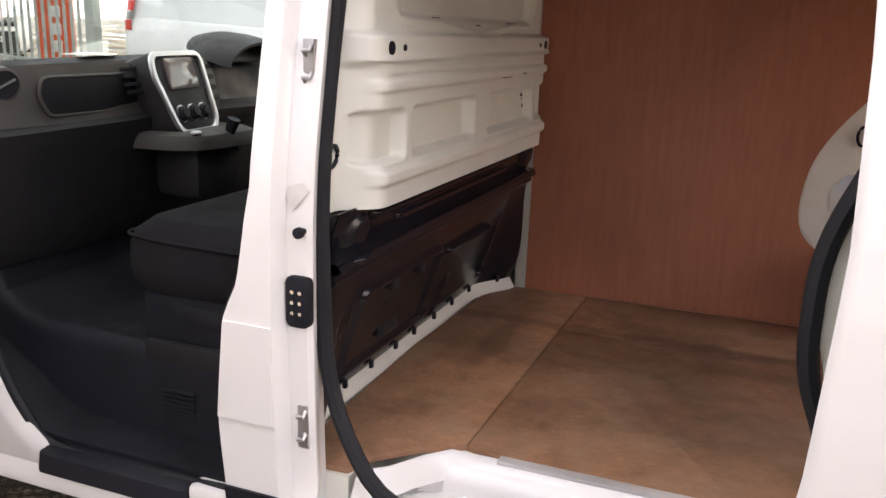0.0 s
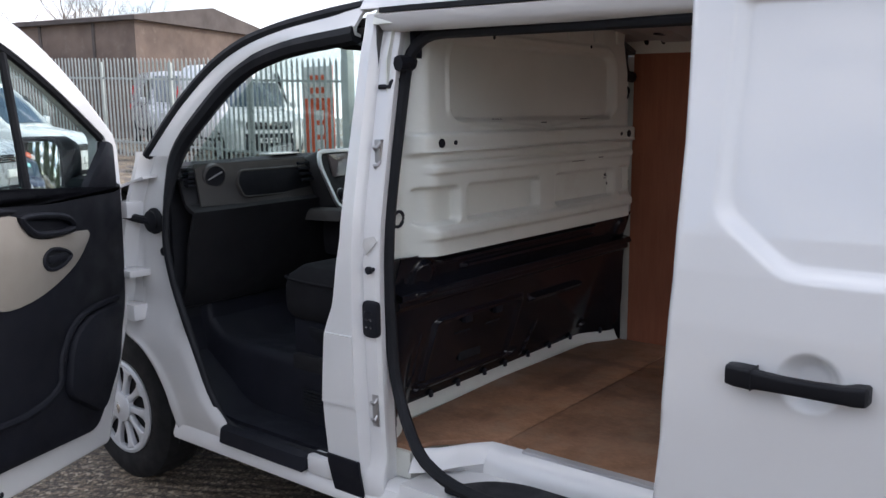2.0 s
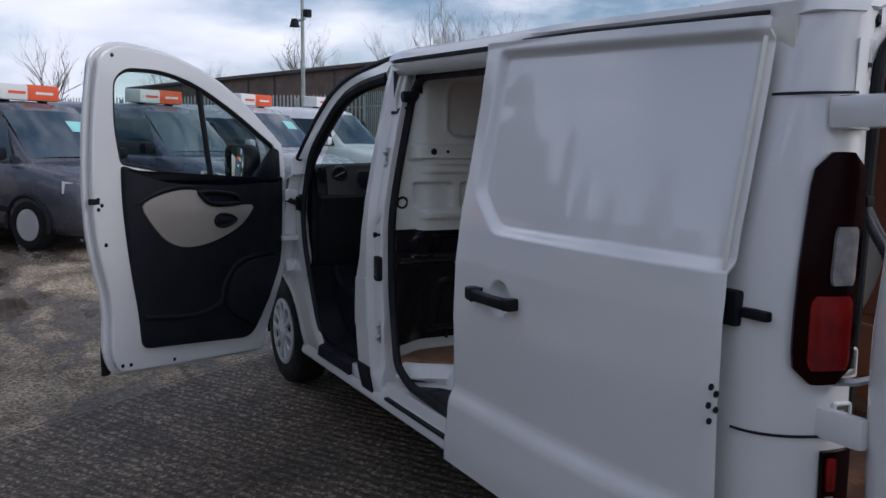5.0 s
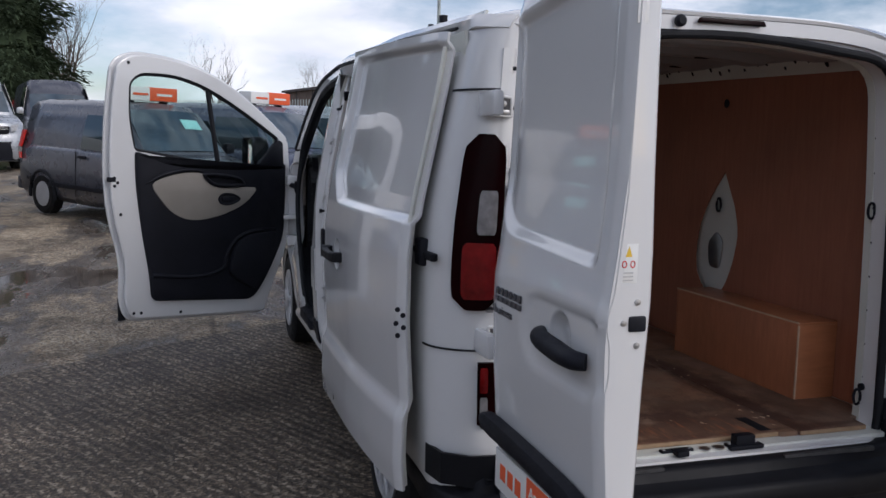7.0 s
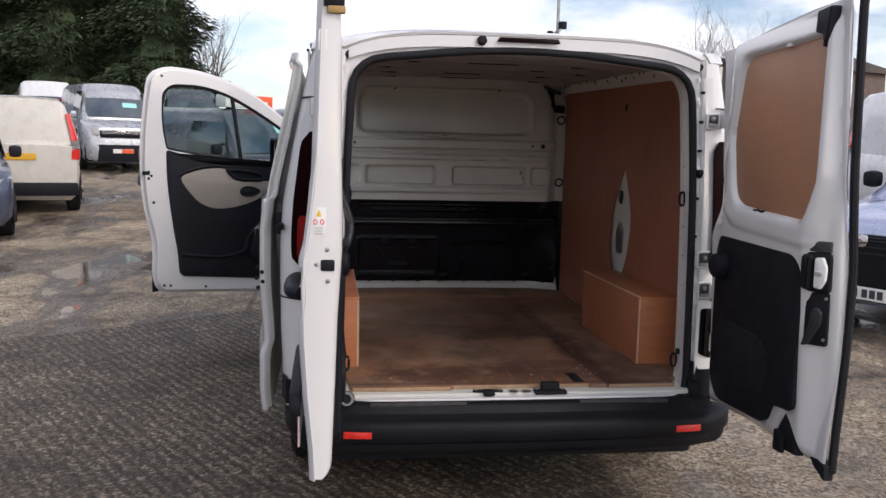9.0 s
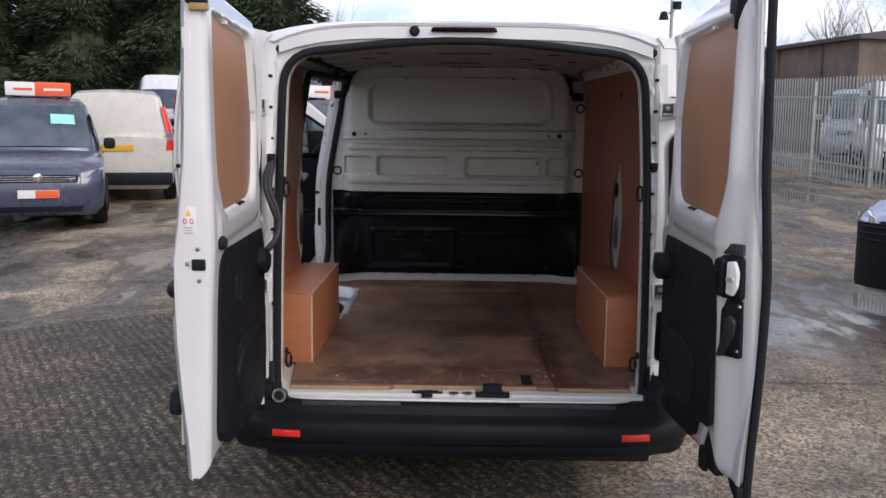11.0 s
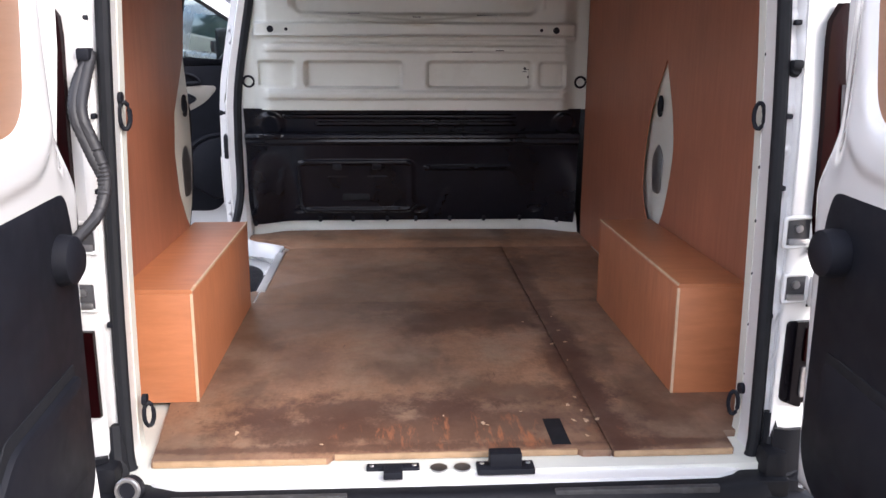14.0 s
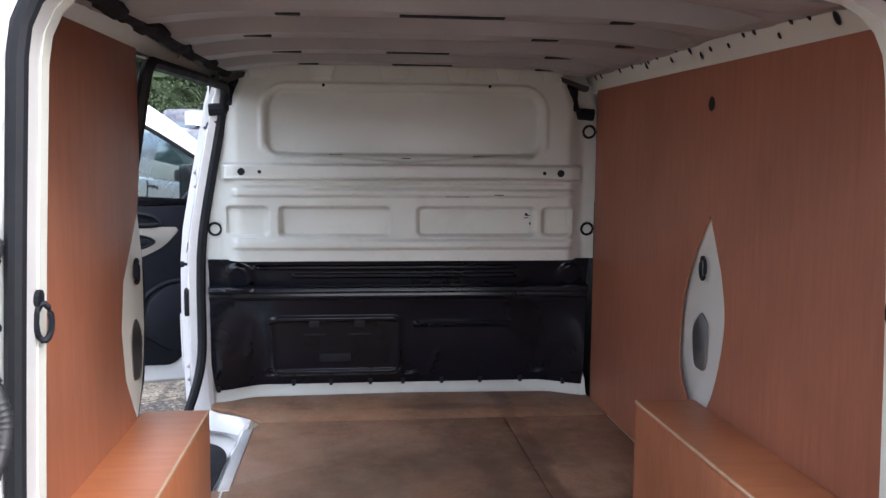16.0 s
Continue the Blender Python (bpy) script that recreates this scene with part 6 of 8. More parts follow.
part("door_skin", sheet(rows, 0.012), WHITE, sdoor, "white sliding door skin", 50)
rows = []
for z in spread(0.44, 1.87, 30):
    f, r = SDF(z), SDR(z)
    rows.append([(x, sd_out(z) + (0.085 if 0 < i < 9 else 0.022) + (0.04 if i > 8 else 0), z) for i, x in enumerate([f + 0.004] + spread(f + 0.03, r - 0.03, 8) + [r - 0.004])])
part("door_inner", sheet(rows, -0.01), WHITE_IN, sdoor, "white inner side of the sliding door")
loops = []
for x, out, back, tall in ((-1.157, -1.140, -1.105, 0.017), (-1.154, -1.148, -1.105, 0.021), (-1.135, -1.155, -1.105, 0.0225), (-1.098, -1.160, -1.110, 0.0225), (-1.085, -1.160, -1.128, 0.0195), (-1.03, -1.163, -1.134, 0.0175), (-0.97, -1.163, -1.134, 0.0175), (-0.915, -1.160, -1.130, 0.0185), (-0.895, -1.157, -1.110, 0.020), (-0.875, -1.150, -1.105, 0.020), (-0.870, -1.142, -1.105, 0.016)):
    loops.append([Vector((x, q.x, 1.1085 + q.y)) for q in rounded([(out, -tall), (back, -tall), (back, tall), (out, tall)], 0.009, 4)])
hd = part("door_handle", loft(bmesh.new(), loops), BUMPER_PL, sdoor, "black pull handle")
part("handle_seam", box((-1.0965, -1.1612, 1.0855), (-1.0945, -1.11, 1.1315), 0.0005), RUBBER, hd)
hg = part("door_carrier", box((-0.15, -1.005, 1.18), (-0.08, -0.958, 1.268), 0.01), BLACK_PL, sdoor, "black rear door carrier")
part("carrier_arm", box((-0.09, -0.992, 1.205), (0.0, -0.968, 1.230), 0.006), BLACK_PL, hg)
part("guide_rail", box((-0.9, -0.985, 1.205), (0.0, -0.975, 1.23), 0.003), RUBBER, van, "black door guide rail")
for u, z in ((-0.115, 1.045), (-0.10, 1.025), (-0.118, 1.0), (-0.098, 0.985), (-0.115, 0.96)):
    part("edge_hole", lathe([(0.009, 0), (0.008, 0.003), (0, 0.003)], basis((SDR(z) + 0.0, sd_out(z) + 0.035 + (u + 0.115) * 1.2, z), (0, 1, 0), (0, 0, 1)), 8), BLACK_PL, sdoor)

# rear doors: outer skin with its pressing, inner shell, plywood window panel, black trim
def rear_door(sgn, angle):
    """A rear door in a frame of its own: first axis from the hinge to the free edge, second up, third towards the inner face."""
    hinge = Matrix.Translation((0.09, sgn * 0.842, 0)) @ Matrix.Rotation(radians(-sgn * angle), 4, "Z")
    if sgn < 0:
        m = hinge @ basis((0, 0, 0), (1, 0, 0), (0, 0, 1)) @ Matrix.Diagonal((1, 1, -1, 1))
    else:
        m = hinge @ basis((0, 0, 0), (1, 0, 0), (0, 0, 1))
    door = thing("rear_door", Matrix(), "", "")
    door.parent = van
    door["label"] = "white rear door swung open, lined with plywood and black trim" if sgn < 0 else "white rear door swung open, with the lock case on its edge"
    W = 0.815 if sgn < 0 else 0.85

    def wave(z):
        return lerp(z, [0.50, 0.62, 0.78, 0.95, 1.12, 1.20, 1.33, 1.50, 1.75, 1.97], [0.0, 0.006, 0.022, 0.034, 0.038, 0.036, 0.018, 0.0, -0.010, -0.018])

    def wrap(u):
        return (0.055 if sgn < 0 else 0.016) * (max(0.0, 0.21 - u) / 0.155) ** 2

    def inside(z):
        k = lerp(z, [0.50, 0.65, 1.03, 1.23, 1.35, 1.50, 1.90], [0.066, 0.072, 0.084, 0.096, 0.096, 0.092, 0.088])
        return k - (0.018 if sgn > 0 else 0.004)

    def press(u, z):
        d = soft_max((0.10 - u, u - (W - 0.075), 1.338 - z, z - 1.90, (0.10 - u) * 0.62 + (1.43 - z) * 0.78), 0.012)
        p = 0.026 * step01(0.010, -0.026, d)
        if sgn < 0:
            d = max(abs(u - 0.61) - 0.13, 0.0)
            p += 0.009 * step01(0.105, 0.075, math.hypot(d, z - 1.105))
            e = ((u - 0.595) / 0.062) ** 2 + ((z - 1.115) / 0.066) ** 2
            p += 0.032 * step01(0.0, 0.85, 1 - e)
        return p

    rows = []
    for z in spread(0.515, 0.98, 20) + spread(0.99, 1.04, 5) + spread(1.045, 1.19, 36) + spread(1.20, 1.31, 9) + spread(1.315, 1.46, 36) + spread(1.47, 1.52, 6) + spread(1.53, 1.87, 18) + spread(1.88, 1.915, 8) + spread(1.925, 1.975, 5):
        top = step01(1.9, 1.975, z)
        row = []
        for u in spread(0.055, 0.085, 3) + spread(0.09, 0.125, 8) + spread(0.13, 0.215, 22) + spread(0.22, 0.28, 8) + spread(0.30, 0.52, 10) + spread(0.525, 0.665, 36) + spread(0.675, W - 0.085, 4) + spread(W - 0.082, W - 0.058, 7) + spread(W - 0.05, W, 4):
            s = (u - 0.055) / (W - 0.055)
            edge = 0.016 * (1 - min(1, s * W / 0.02)) ** 2 + 0.016 * (1 - min(1, (1 - s) * W / 0.02)) ** 2
            slant = 0.05 * u * (step01(1.20, 1.30, z) - step01(1.40, 1.75, z))
            row.append(m @ Vector((u, z - slant - 0.02 * top * abs(s * 2 - 1) ** 3 + 0.085 * s * step01(1.55, 1.975, z), -wave(z) + press(u, z) * (0.8 if z > 1.3 else 1) + edge + wrap(u) + 0.010 * top)))
        rows.append(row)
    part("door_skin", sheet(rows, 0.003), WHITE, door, "white outer door skin", 50)
    R = W - 0.085 if sgn < 0 else W - 0.07
    H0 = 0.245 if sgn < 0 else 0.235
    win = rounded([(H0, 1.355), (R - 0.07, 1.328), (R - 0.005, 1.46), (R, 1.935), (H0 + 0.01, 1.915), (H0 - 0.05, 1.62)], [0.11, 0.085, 0.12, 0.08, 0.10, 0.2], 6)

    def foot(u):
        return lerp(u, [0.06, 0.59, 0.61, 0.655, 0.70, 0.75, W], [0.525, 0.540, 0.575 if sgn > 0 else 0.541, 0.648 if sgn > 0 else 0.543, 0.60 if sgn > 0 else 0.545, 0.535, 0.52])

    def recess(u, z):
        """How far a place lies inside the window opening's outline."""
        left = lerp(z, [1.355, 1.62, 1.915], [H0, H0 - 0.05, H0 + 0.01])
        right = lerp(z, [1.328, 1.46, 1.935], [R - 0.06, R - 0.005, R])
        low = lerp(u, [H0, R - 0.07], [1.355, 1.328])
        return -soft_max((left - u, u - right, low - z, z - lerp(u, [H0, R], [1.915, 1.935]), (left - u) * 0.7 + (low - z) * 0.7 + 0.028), 0.014)

    def shell_at(u, z):
        d = inside(z)
        e = recess(u, z)
        d -= 0.030 * step01(-0.012, 0.010, e)
        d += 0.008 * step01(0.05, 0.02, abs(e + 0.045)) * step01(1.40, 1.30, z)     # ledge under the board
        g = max(0.0, (0.10 - u) / 0.045, (u - W + 0.035) / 0.035, (z - 1.90) / 0.10, (foot(u) + 0.045 - z) / 0.045)
        d -= 0.026 * min(1.0, g) ** 2.4
        d -= 0.036 * step01(1.20, 1.36, z) * step01(0.185, 0.09, u)          # set back beside the window
        if sgn > 0:
            d -= 0.056 * step01(lerp(z, [1.28, 1.48], [W - 0.115, W - 0.058]), W - 0.015, u)                    # slanted closing face
        return max(d, wrap(u) - wave(z) + 0.016)

    rows = []
    for i in range(200):
        row = []
        us = [0.056, 0.058] + spread(0.060, 0.115, 8) + spread(0.122, W - 0.10, 96) + spread(W - 0.095, W - 0.010, 16) + [W - 0.007, W - 0.005]
        for j, u in enumerate(us):
            lo, hi = foot(u), 1.957 + 0.105 * (u - 0.06)
            z = lo + (hi - lo) * min(1.0, max(0.0, (i - 1) / 197))
            d = shell_at(u, z)
            if i in (0, 199) or j in (0, len(us) - 1):
                d = min(d - 0.004, wrap(u) - wave(z) + 0.014)
            row.append(m @ Vector((u, z, d)))
        rows.append(row)
    part("door_shell", sheet(rows, 0.003 if sgn < 0 else -0.003), WHITE, door, "white inner door shell", 50)
    panel = pad(inset(win, -0.004), m @ Matrix.Translation((0, 0, 0.012)), 0.008, 0.001)
    for v in panel.verts:
        q = m.inverted() @ v.co
        q.z += inside(q.y) - 0.037
        v.co = m @ q
    part("window_board", panel, PLY_DOOR, door, "tan plywood board in the window opening")
    for u, z in ((H0 - 0.05, 1.66), (0.405, 1.343), (0.445, 1.341), (0.55, 1.925)):
        part("board_clip", box((u - 0.014, z - 0.006, inside(z) - 0.03), (u + 0.014, z + 0.006, inside(z) - 0.002), 0.003, m), BLACK_PL if z < 1.4 else WHITE, door)
    if sgn < 0:
        trim = rounded([(0.125, 0.63), (0.19, 0.562), (0.66, 0.580), (0.735, 0.62), (0.735, 1.18), (0.69, 1.222), (0.15, 1.238), (0.125, 1.15)], [0.06, 0.05, 0.05, 0.04, 0.05, 0.05, 0.04, 0.05], 5)
    else:
        trim = rounded([(0.125, 0.64), (0.19, 0.570), (0.555, 0.588), (0.600, 0.672), (0.735, 0.682), (0.735, 1.18), (0.69, 1.222), (0.15, 1.238), (0.125, 1.15)], [0.06, 0.05, 0.03, 0.03, 0.03, 0.05, 0.05, 0.04, 0.05], 5)
    t = part("door_trim", pad(trim, m @ Matrix.Translation((0, 0, 0.050)), 0.048 if sgn < 0 else 0.032, 0.012), BLACK_PL, door, "black plastic door trim")
    face = 0.098 if sgn < 0 else 0.082
    part("trim_lip", tube([m @ Vector((*q, face - 0.010)) for q in inset(trim, 0.002)], 0.006, 6, True), BLACK_PL, t)
    pk = rounded([(0.20, 0.665), (0.56, 0.68), (0.585, 0.80), (0.50, 0.865), (0.19, 0.885)], 0.03)
    part("trim_pocket", pad(pk, m @ Matrix.Translation((0, 0, face - 0.004)), 0.020 if sgn < 0 else 0.009, 0.014 if sgn < 0 else 0.006), BLACK_PL, t, "raised pocket front")
    part("pocket_mouth", pad(rounded([(0.205, 0.862), (0.495, 0.845), (0.54, 0.815), (0.565, 0.835), (0.51, 0.888), (0.20, 0.905)], 0.01), m @ Matrix.Translation((0, 0, face - 0.003)), 0.006, 0.002), RUBBER, t)
    part("check_knob", lathe([(0.048, 0), (0.05, 0.02), (0.046, 0.045), (0.03, 0.055), (0, 0.055)], m @ Matrix.Translation((0.205, 1.112, 0.078)), 20), BLACK_PL, door, "round black door stop")
    part("check_arm", tube([m @ Vector((0.185, 1.112, 0.080)), m @ Vector((0.10, 1.105, 0.075)), m @ Vector((0.02, 1.07, 0.03)), m @ Vector((-0.03, 1.06, 0.02))], 0.010, 6), STEEL, door)
    if sgn < 0:
        part("trim_grip", ring_pad(rounded([(0.52, 1.02), (0.58, 1.02), (0.58, 1.12), (0.52, 1.12)], 0.02), rounded([(0.53, 1.03), (0.57, 1.03), (0.57, 1.11), (0.53, 1.11)], 0.015), m @ Matrix.Translation((0, 0, 0.096)), 0.012, 0.004, 40), BLACK_PL, t)
        part("grip_hollow", pad(rounded([(0.50, 1.035), (0.572, 1.03), (0.572, 1.108), (0.50, 1.10)], 0.015), m @ Matrix.Translation((0, 0, 0.0965)), 0.004, 0.001), RUBBER, t)
        # on the closing face at the free edge: first axis inwards, second up
        E = m @ Matrix(((0, 0, 1, W - 0.006), (0, 1, 0, 0), (1, 0, 0, 0), (0, 0, 0, 1)))
        st = part("warning_sticker", box((0.004, 1.278, 0), (0.046, 1.362, 0.0035), 0.0005, E), PAPER, door, "white warning sticker with red rings and yellow triangle")
        part("sticker_triangle", pad([(0.016, 1.334), (0.032, 1.334), (0.024, 1.357)], E @ Matrix.Translation((0, 0, 0.003)), 0.0012, 0.0003), YELLOW, st)
        for du in (0.014, 0.034):
            part("sticker_ring", tube([E @ Vector((du + 0.005 * math.cos(a), 1.318 + 0.007 * math.sin(a), 0.004)) for a in [i * math.tau / 12 for i in range(12)]], 0.0013, 4, True), RED_REFL, st)
        for z in (1.300, 1.292, 1.284):
            part("sticker_bar", box((0.012, z - 0.002, 0.003), (0.036, z + 0.001, 0.0040), 0, E), ALU, st)
        part("side_sticker", box((0.020, 1.82, 0), (0.045, 1.88, 0.0035), 0.0005, E), PAPER, door, "small white label")
        c = part("door_catch", box((0.030, 1.170, -0.02), (0.072, 1.205, 0.008), 0.006, E), BLACK_PL, door, "black door catch")
        for a, z in ((0.050, 1.235), (0.018, 1.19), (0.052, 1.14)):
            part("catch_bolt", lathe([(0.008, 0), (0.007, 0.005), (0, 0.006)], E @ Matrix.Translation((a, z, 0)), 8), STEEL, door)
        part("trim_buffer", lathe([(0.022, 0), (0.022, 0.02), (0.014, 0.03), (0, 0.03)], m @ Matrix.Translation((0.735, 1.245, inside(1.245) - 0.006)), 16), RUBBER, door)
        # outer side: handle, badge, plate recess
        n = m @ Matrix.Translation((0, 0, -0.032)) @ Matrix.Diagonal((1, 1, -1, 1))
        h = part("door_handle", tube([n @ q for q in smooth([Vector(v) for v in [(0.50, 1.105, 0.0), (0.54, 1.103, 0.024), (0.64, 1.098, 0.030), (0.715, 1.092, 0.024), (0.745, 1.09, 0.0)]], 5)], [0.019 + 0.006 * math.sin(i / 20 * math.pi) for i in range(21)], 14), BLACK_PL, door, "black rear door handle")
        n2 = m @ Matrix.Translation((0, 0, -0.0385)) @ Matrix.Diagonal((1, 1, -1, 1))
        for i in range(6):
            u, wide = 0.190 + 0.032 * i, 0.027
            for z0, z1, cut in ((1.135, 1.150, 0.0), (1.155, 1.175, 0.008)):
                part("badge_stroke", pad([(u + cut * 0.3, z0), (u + wide, z0), (u + wide + 0.002, z1), (u + cut + 0.002, z1)], n2, 0.004, 0.001), BADGE, door, "dark chrome model badge")
        words("lettering", "business", 0.034, n2 @ Matrix.Translation((0.188, 1.100, 0.002)), BADGE, door, "dark chrome lettering", 1.15)
        rub = smooth([Vector(q) for q in [(0.13, 0.775), (0.18, 0.80), (0.45, 0.80), (0.72, 0.79), (0.775, 0.765), (0.775, 0.71), (0.70, 0.735), (0.45, 0.745), (0.18, 0.745)]], 4, True)
        part("plate_garnish", pad(rub, n @ Matrix.Translation((0, 0, -0.002)), 0.035, 0.014), BLACK_PL, door, "black number plate garnish")
        pl = part("dealer_plate", box((0.22, 0.60, 0.0), (0.74, 0.715, 0.006), 0.002, n), PAPER, door, "white and orange dealer plate")
        part("plate_field", box((0.45, 0.602, 0.0055), (0.738, 0.713, 0.0075), 0.001, n), ORANGE, pl)
        words("plate_words", "Approved", 0.045, n @ Matrix.Translation((0.47, 0.665, 0.0085)), PAPER, pl)
        words("plate_words", "Dealer", 0.045, n @ Matrix.Translation((0.47, 0.618, 0.0085)), PAPER, pl)
        for u0, u1 in ((0.26, 0.30), (0.315, 0.355), (0.37, 0.41)):
            part("plate_bar", box((u0, 0.635, 0.0055), (u1, 0.68, 0.007), 0.001, n), ORANGE, pl)
    else:
        # lock and lever lie on the slanted closing face: first axis towards the edge
        T = m @ Matrix.Translation((W - 0.062, 0, 0.040)) @ Matrix.Rotation(radians(30), 4, "Y")
        case = part("lock_case", pad(rounded([(-0.044, 1.103), (0.044, 1.103), (0.044, 1.236), (-0.044, 1.236)], 0.018), T @ Matrix.Translation((0, 0, -0.012)), 0.030, 0.008), BLACK_PL, door, "black lock case")
        part("lock_bulge", pad(rounded([(-0.052, 1.112), (-0.012, 1.108), (-0.012, 1.230), (-0.052, 1.226)], 0.016), T @ Matrix.Translation((0, 0, 0.0)), 0.040, 0.014), BLACK_PL, case)
        part("lock_body", pad(rounded([(-0.006, 1.120), (0.018, 1.115), (0.034, 1.146), (0.036, 1.188), (0.022, 1.221), (-0.006, 1.217)], 0.007), T @ Matrix.Translation((0, 0, 0.010)), 0.022, 0.007), PAPER, case, "pale plastic lock body")
        part("lock_ridge", box((-0.002, 1.160, 0.028), (0.026, 1.174, 0.038), 0.004, T), CAPSILVER, case)
        part("lock_plate", box((-0.034, 1.236, -0.012), (0.040, 1.272, 0.016), 0.005, T), DARKSTEEL, case, "grey steel mounting plate")
        lever_plate = part("lever_plate", pad(rounded([(-0.040, 0.922), (0.040, 0.926), (0.040, 1.103), (-0.040, 1.103)], 0.01), T @ Matrix.Translation((0, 0, -0.012)), 0.018, 0.004), BLACK_PL, door, "black lever plate")
        part("release_lever", pad(rounded([(-0.044, 0.918), (-0.018, 0.925), (0.020, 0.996), (0.024, 1.036), (0.004, 1.058), (-0.016, 1.042), (-0.020, 0.998)], 0.010), T @ Matrix.Translation((0, 0, 0.004)), 0.014, 0.006), HOSE, lever_plate, "black release lever")
        for z in (0.948, 1.084):
            part("plate_screw", lathe([(0.006, 0), (0.005, 0.003), (0, 0.003)], T @ Matrix.Translation((0.030, z, 0.006)), 8), STEEL, lever_plate)
        part("foot_catch", pad(rounded([(0.598, 0.515), (0.742, 0.525), (0.705, 0.60), (0.658, 0.655), (0.618, 0.59)], 0.008), m @ Matrix.Translation((0, 0, 0.020)), 0.030, 0.006), BLACK_PL, door, "black lower catch")
        part("catch_tongue", box((0.612, 0.508, 0.045), (0.668, 0.585, 0.066), 0.010, m), BLACK_PL, door)
        part("edge_foot", pad(rounded([(W - 0.075, 0.540), (W - 0.055, 0.512), (W + 0.012, 0.482), (W + 0.012, 0.535), (W - 0.03, 0.545)], 0.006), m @ Matrix.Translation((0, 0, -0.012)), 0.034, 0.008), RUBBER, door, "black rubber foot of the door edge")
        part("edge_seal", tube([m @ Vector((W + 0.006, z, -0.01 - wave(z) * 0.6)) for z in spread(0.51, 2.05, 24)], 0.014, 8), RUBBER, door, "black edge seal")
        part("top_catch", pad(rounded([(W - 0.125, 1.945), (W - 0.085, 1.935), (W - 0.072, 1.89), (W - 0.052, 1.925), (W - 0.040, 2.02), (W - 0.12, 2.012)], 0.008), m @ Matrix.Translation((0, 0, 0.045)), 0.035, 0.006), BLACK_PL, door, "black upper catch")
    if sgn < 0:
        tc_ = part("top_catch", box((W - 0.02, 1.945, 0.035), (W + 0.010, 2.03, 0.095), 0.006, m), BLACK_PL, door, "black upper catch")
        part("catch_foot", box((W - 0.016, 1.925, 0.045), (W + 0.014, 1.946, 0.098), 0.005, m), YELLOW_PL, tc_, "yellowed plastic catch foot")
    return door


rear_door(-1, 0.0)
rear_door(1, -0.6)


# ---- the yard ----
def ground_material():
    m, ns, ls, p = nodes_of("wet worn yard surface")
    tc = ns.new("ShaderNodeTexCoord").outputs["Object"]
    sep = ns.new("ShaderNodeSeparateXYZ")
    ls.new(tc, sep.inputs[0])

    def maths(op, a, b=0.0, c=0.0):
        n = ns.new("ShaderNodeMath")
        n.operation = op
        for i, v in enumerate((a, b, c)):
            if isinstance(v, (int, float)):
                n.inputs[i].default_value = v
            else:
                ls.new(v, n.inputs[i])
        return n.outputs[0]

    fine = noise_node(ns, ls, tc, 95, 4, 0.7)
    stone = noise_node(ns, ls, tc, 40, 5, 0.78)
    agg = mix_node(ns, ls, 0.45, stone, fine)
    pebble = ns.new("ShaderNodeTexVoronoi")
    pebble.inputs["Scale"].default_value = 62.0
    ls.new(tc, pebble.inputs["Vector"])
    tone = ns.new("ShaderNodeSeparateColor")
    ls.new(pebble.outputs["Color"], tone.inputs[0])
    mid = noise_node(ns, ls, tc, 8, 8, 0.72)
    big = noise_node(ns, ls, tc, 0.6, 7, 0.6)
    wet = noise_node(ns, ls, tc, 0.62, 8, 0.64, (0.6, 1.5, 1))
    oil = noise_node(ns, ls, tc, 1.9, 7, 0.68)
    light = ramp_node(ns, ls, agg, [(0.40, (0.075, 0.058, 0.040)), (0.5, (0.36, 0.285, 0.20)), (0.59, (0.70, 0.58, 0.43))])
    dark = ramp_node(ns, ls, agg, [(0.41, (0.020, 0.015, 0.011)), (0.50, (0.105, 0.082, 0.059)), (0.59, (0.30, 0.24, 0.18))])
    chips = ramp_node(ns, ls, tone.outputs[0], [(0.80, (0, 0, 0)), (0.86, (0.75,) * 3)])
    dark = mix_node(ns, ls, chips, dark, (0.46, 0.40, 0.32))
    light = mix_node(ns, ls, ramp_node(ns, ls, tone.outputs[1], [(0.74, (0, 0, 0)), (0.82, (0.75,) * 3)]), light, (0.66, 0.60, 0.50))
    light = mix_node(ns, ls, ramp_node(ns, ls, tone.outputs[2], [(0.80, (0, 0, 0)), (0.86, (0.75,) * 3)]), light, (0.08, 0.07, 0.055))
    # the dark ribbed slab beside the van ends at a slanting joint
    along = maths("ADD", sep.outputs["X"], maths("MULTIPLY_ADD", sep.outputs["Y"], 0.65, 5.25))
    ragged = maths("MULTIPLY_ADD", mid, 0.10, -0.05)
    slab = ramp_node(ns, ls, maths("ADD", along, ragged), [(0.0, (0, 0, 0)), (0.06, (1, 1, 1))])
    lim = ns.new("ShaderNodeMapRange")
    lim.inputs["From Min"].default_value, lim.inputs["From Max"].default_value = 0.62, 0.52
    ls.new(maths("ADD", sep.outputs["Y"], ragged), lim.inputs["Value"])
    slab = mix_node(ns, ls, 1.0, slab, lim.outputs[0], "MULTIPLY")
    c = mix_node(ns, ls, slab, light, dark)
    wave = ns.new("ShaderNodeTexWave")
    wave.inputs["Scale"].default_value, wave.inputs["Distortion"].default_value, wave.inputs["Detail"].default_value, wave.inputs["Detail Scale"].default_value = 4.8, 3.2, 5, 1.7
    mp = ns.new("ShaderNodeMapping")
    mp.inputs["Rotation"].default_value = (0, 0, radians(58))
    ls.new(tc, mp.inputs["Vector"])
    ls.new(mp.outputs["Vector"], wave.inputs["Vector"])
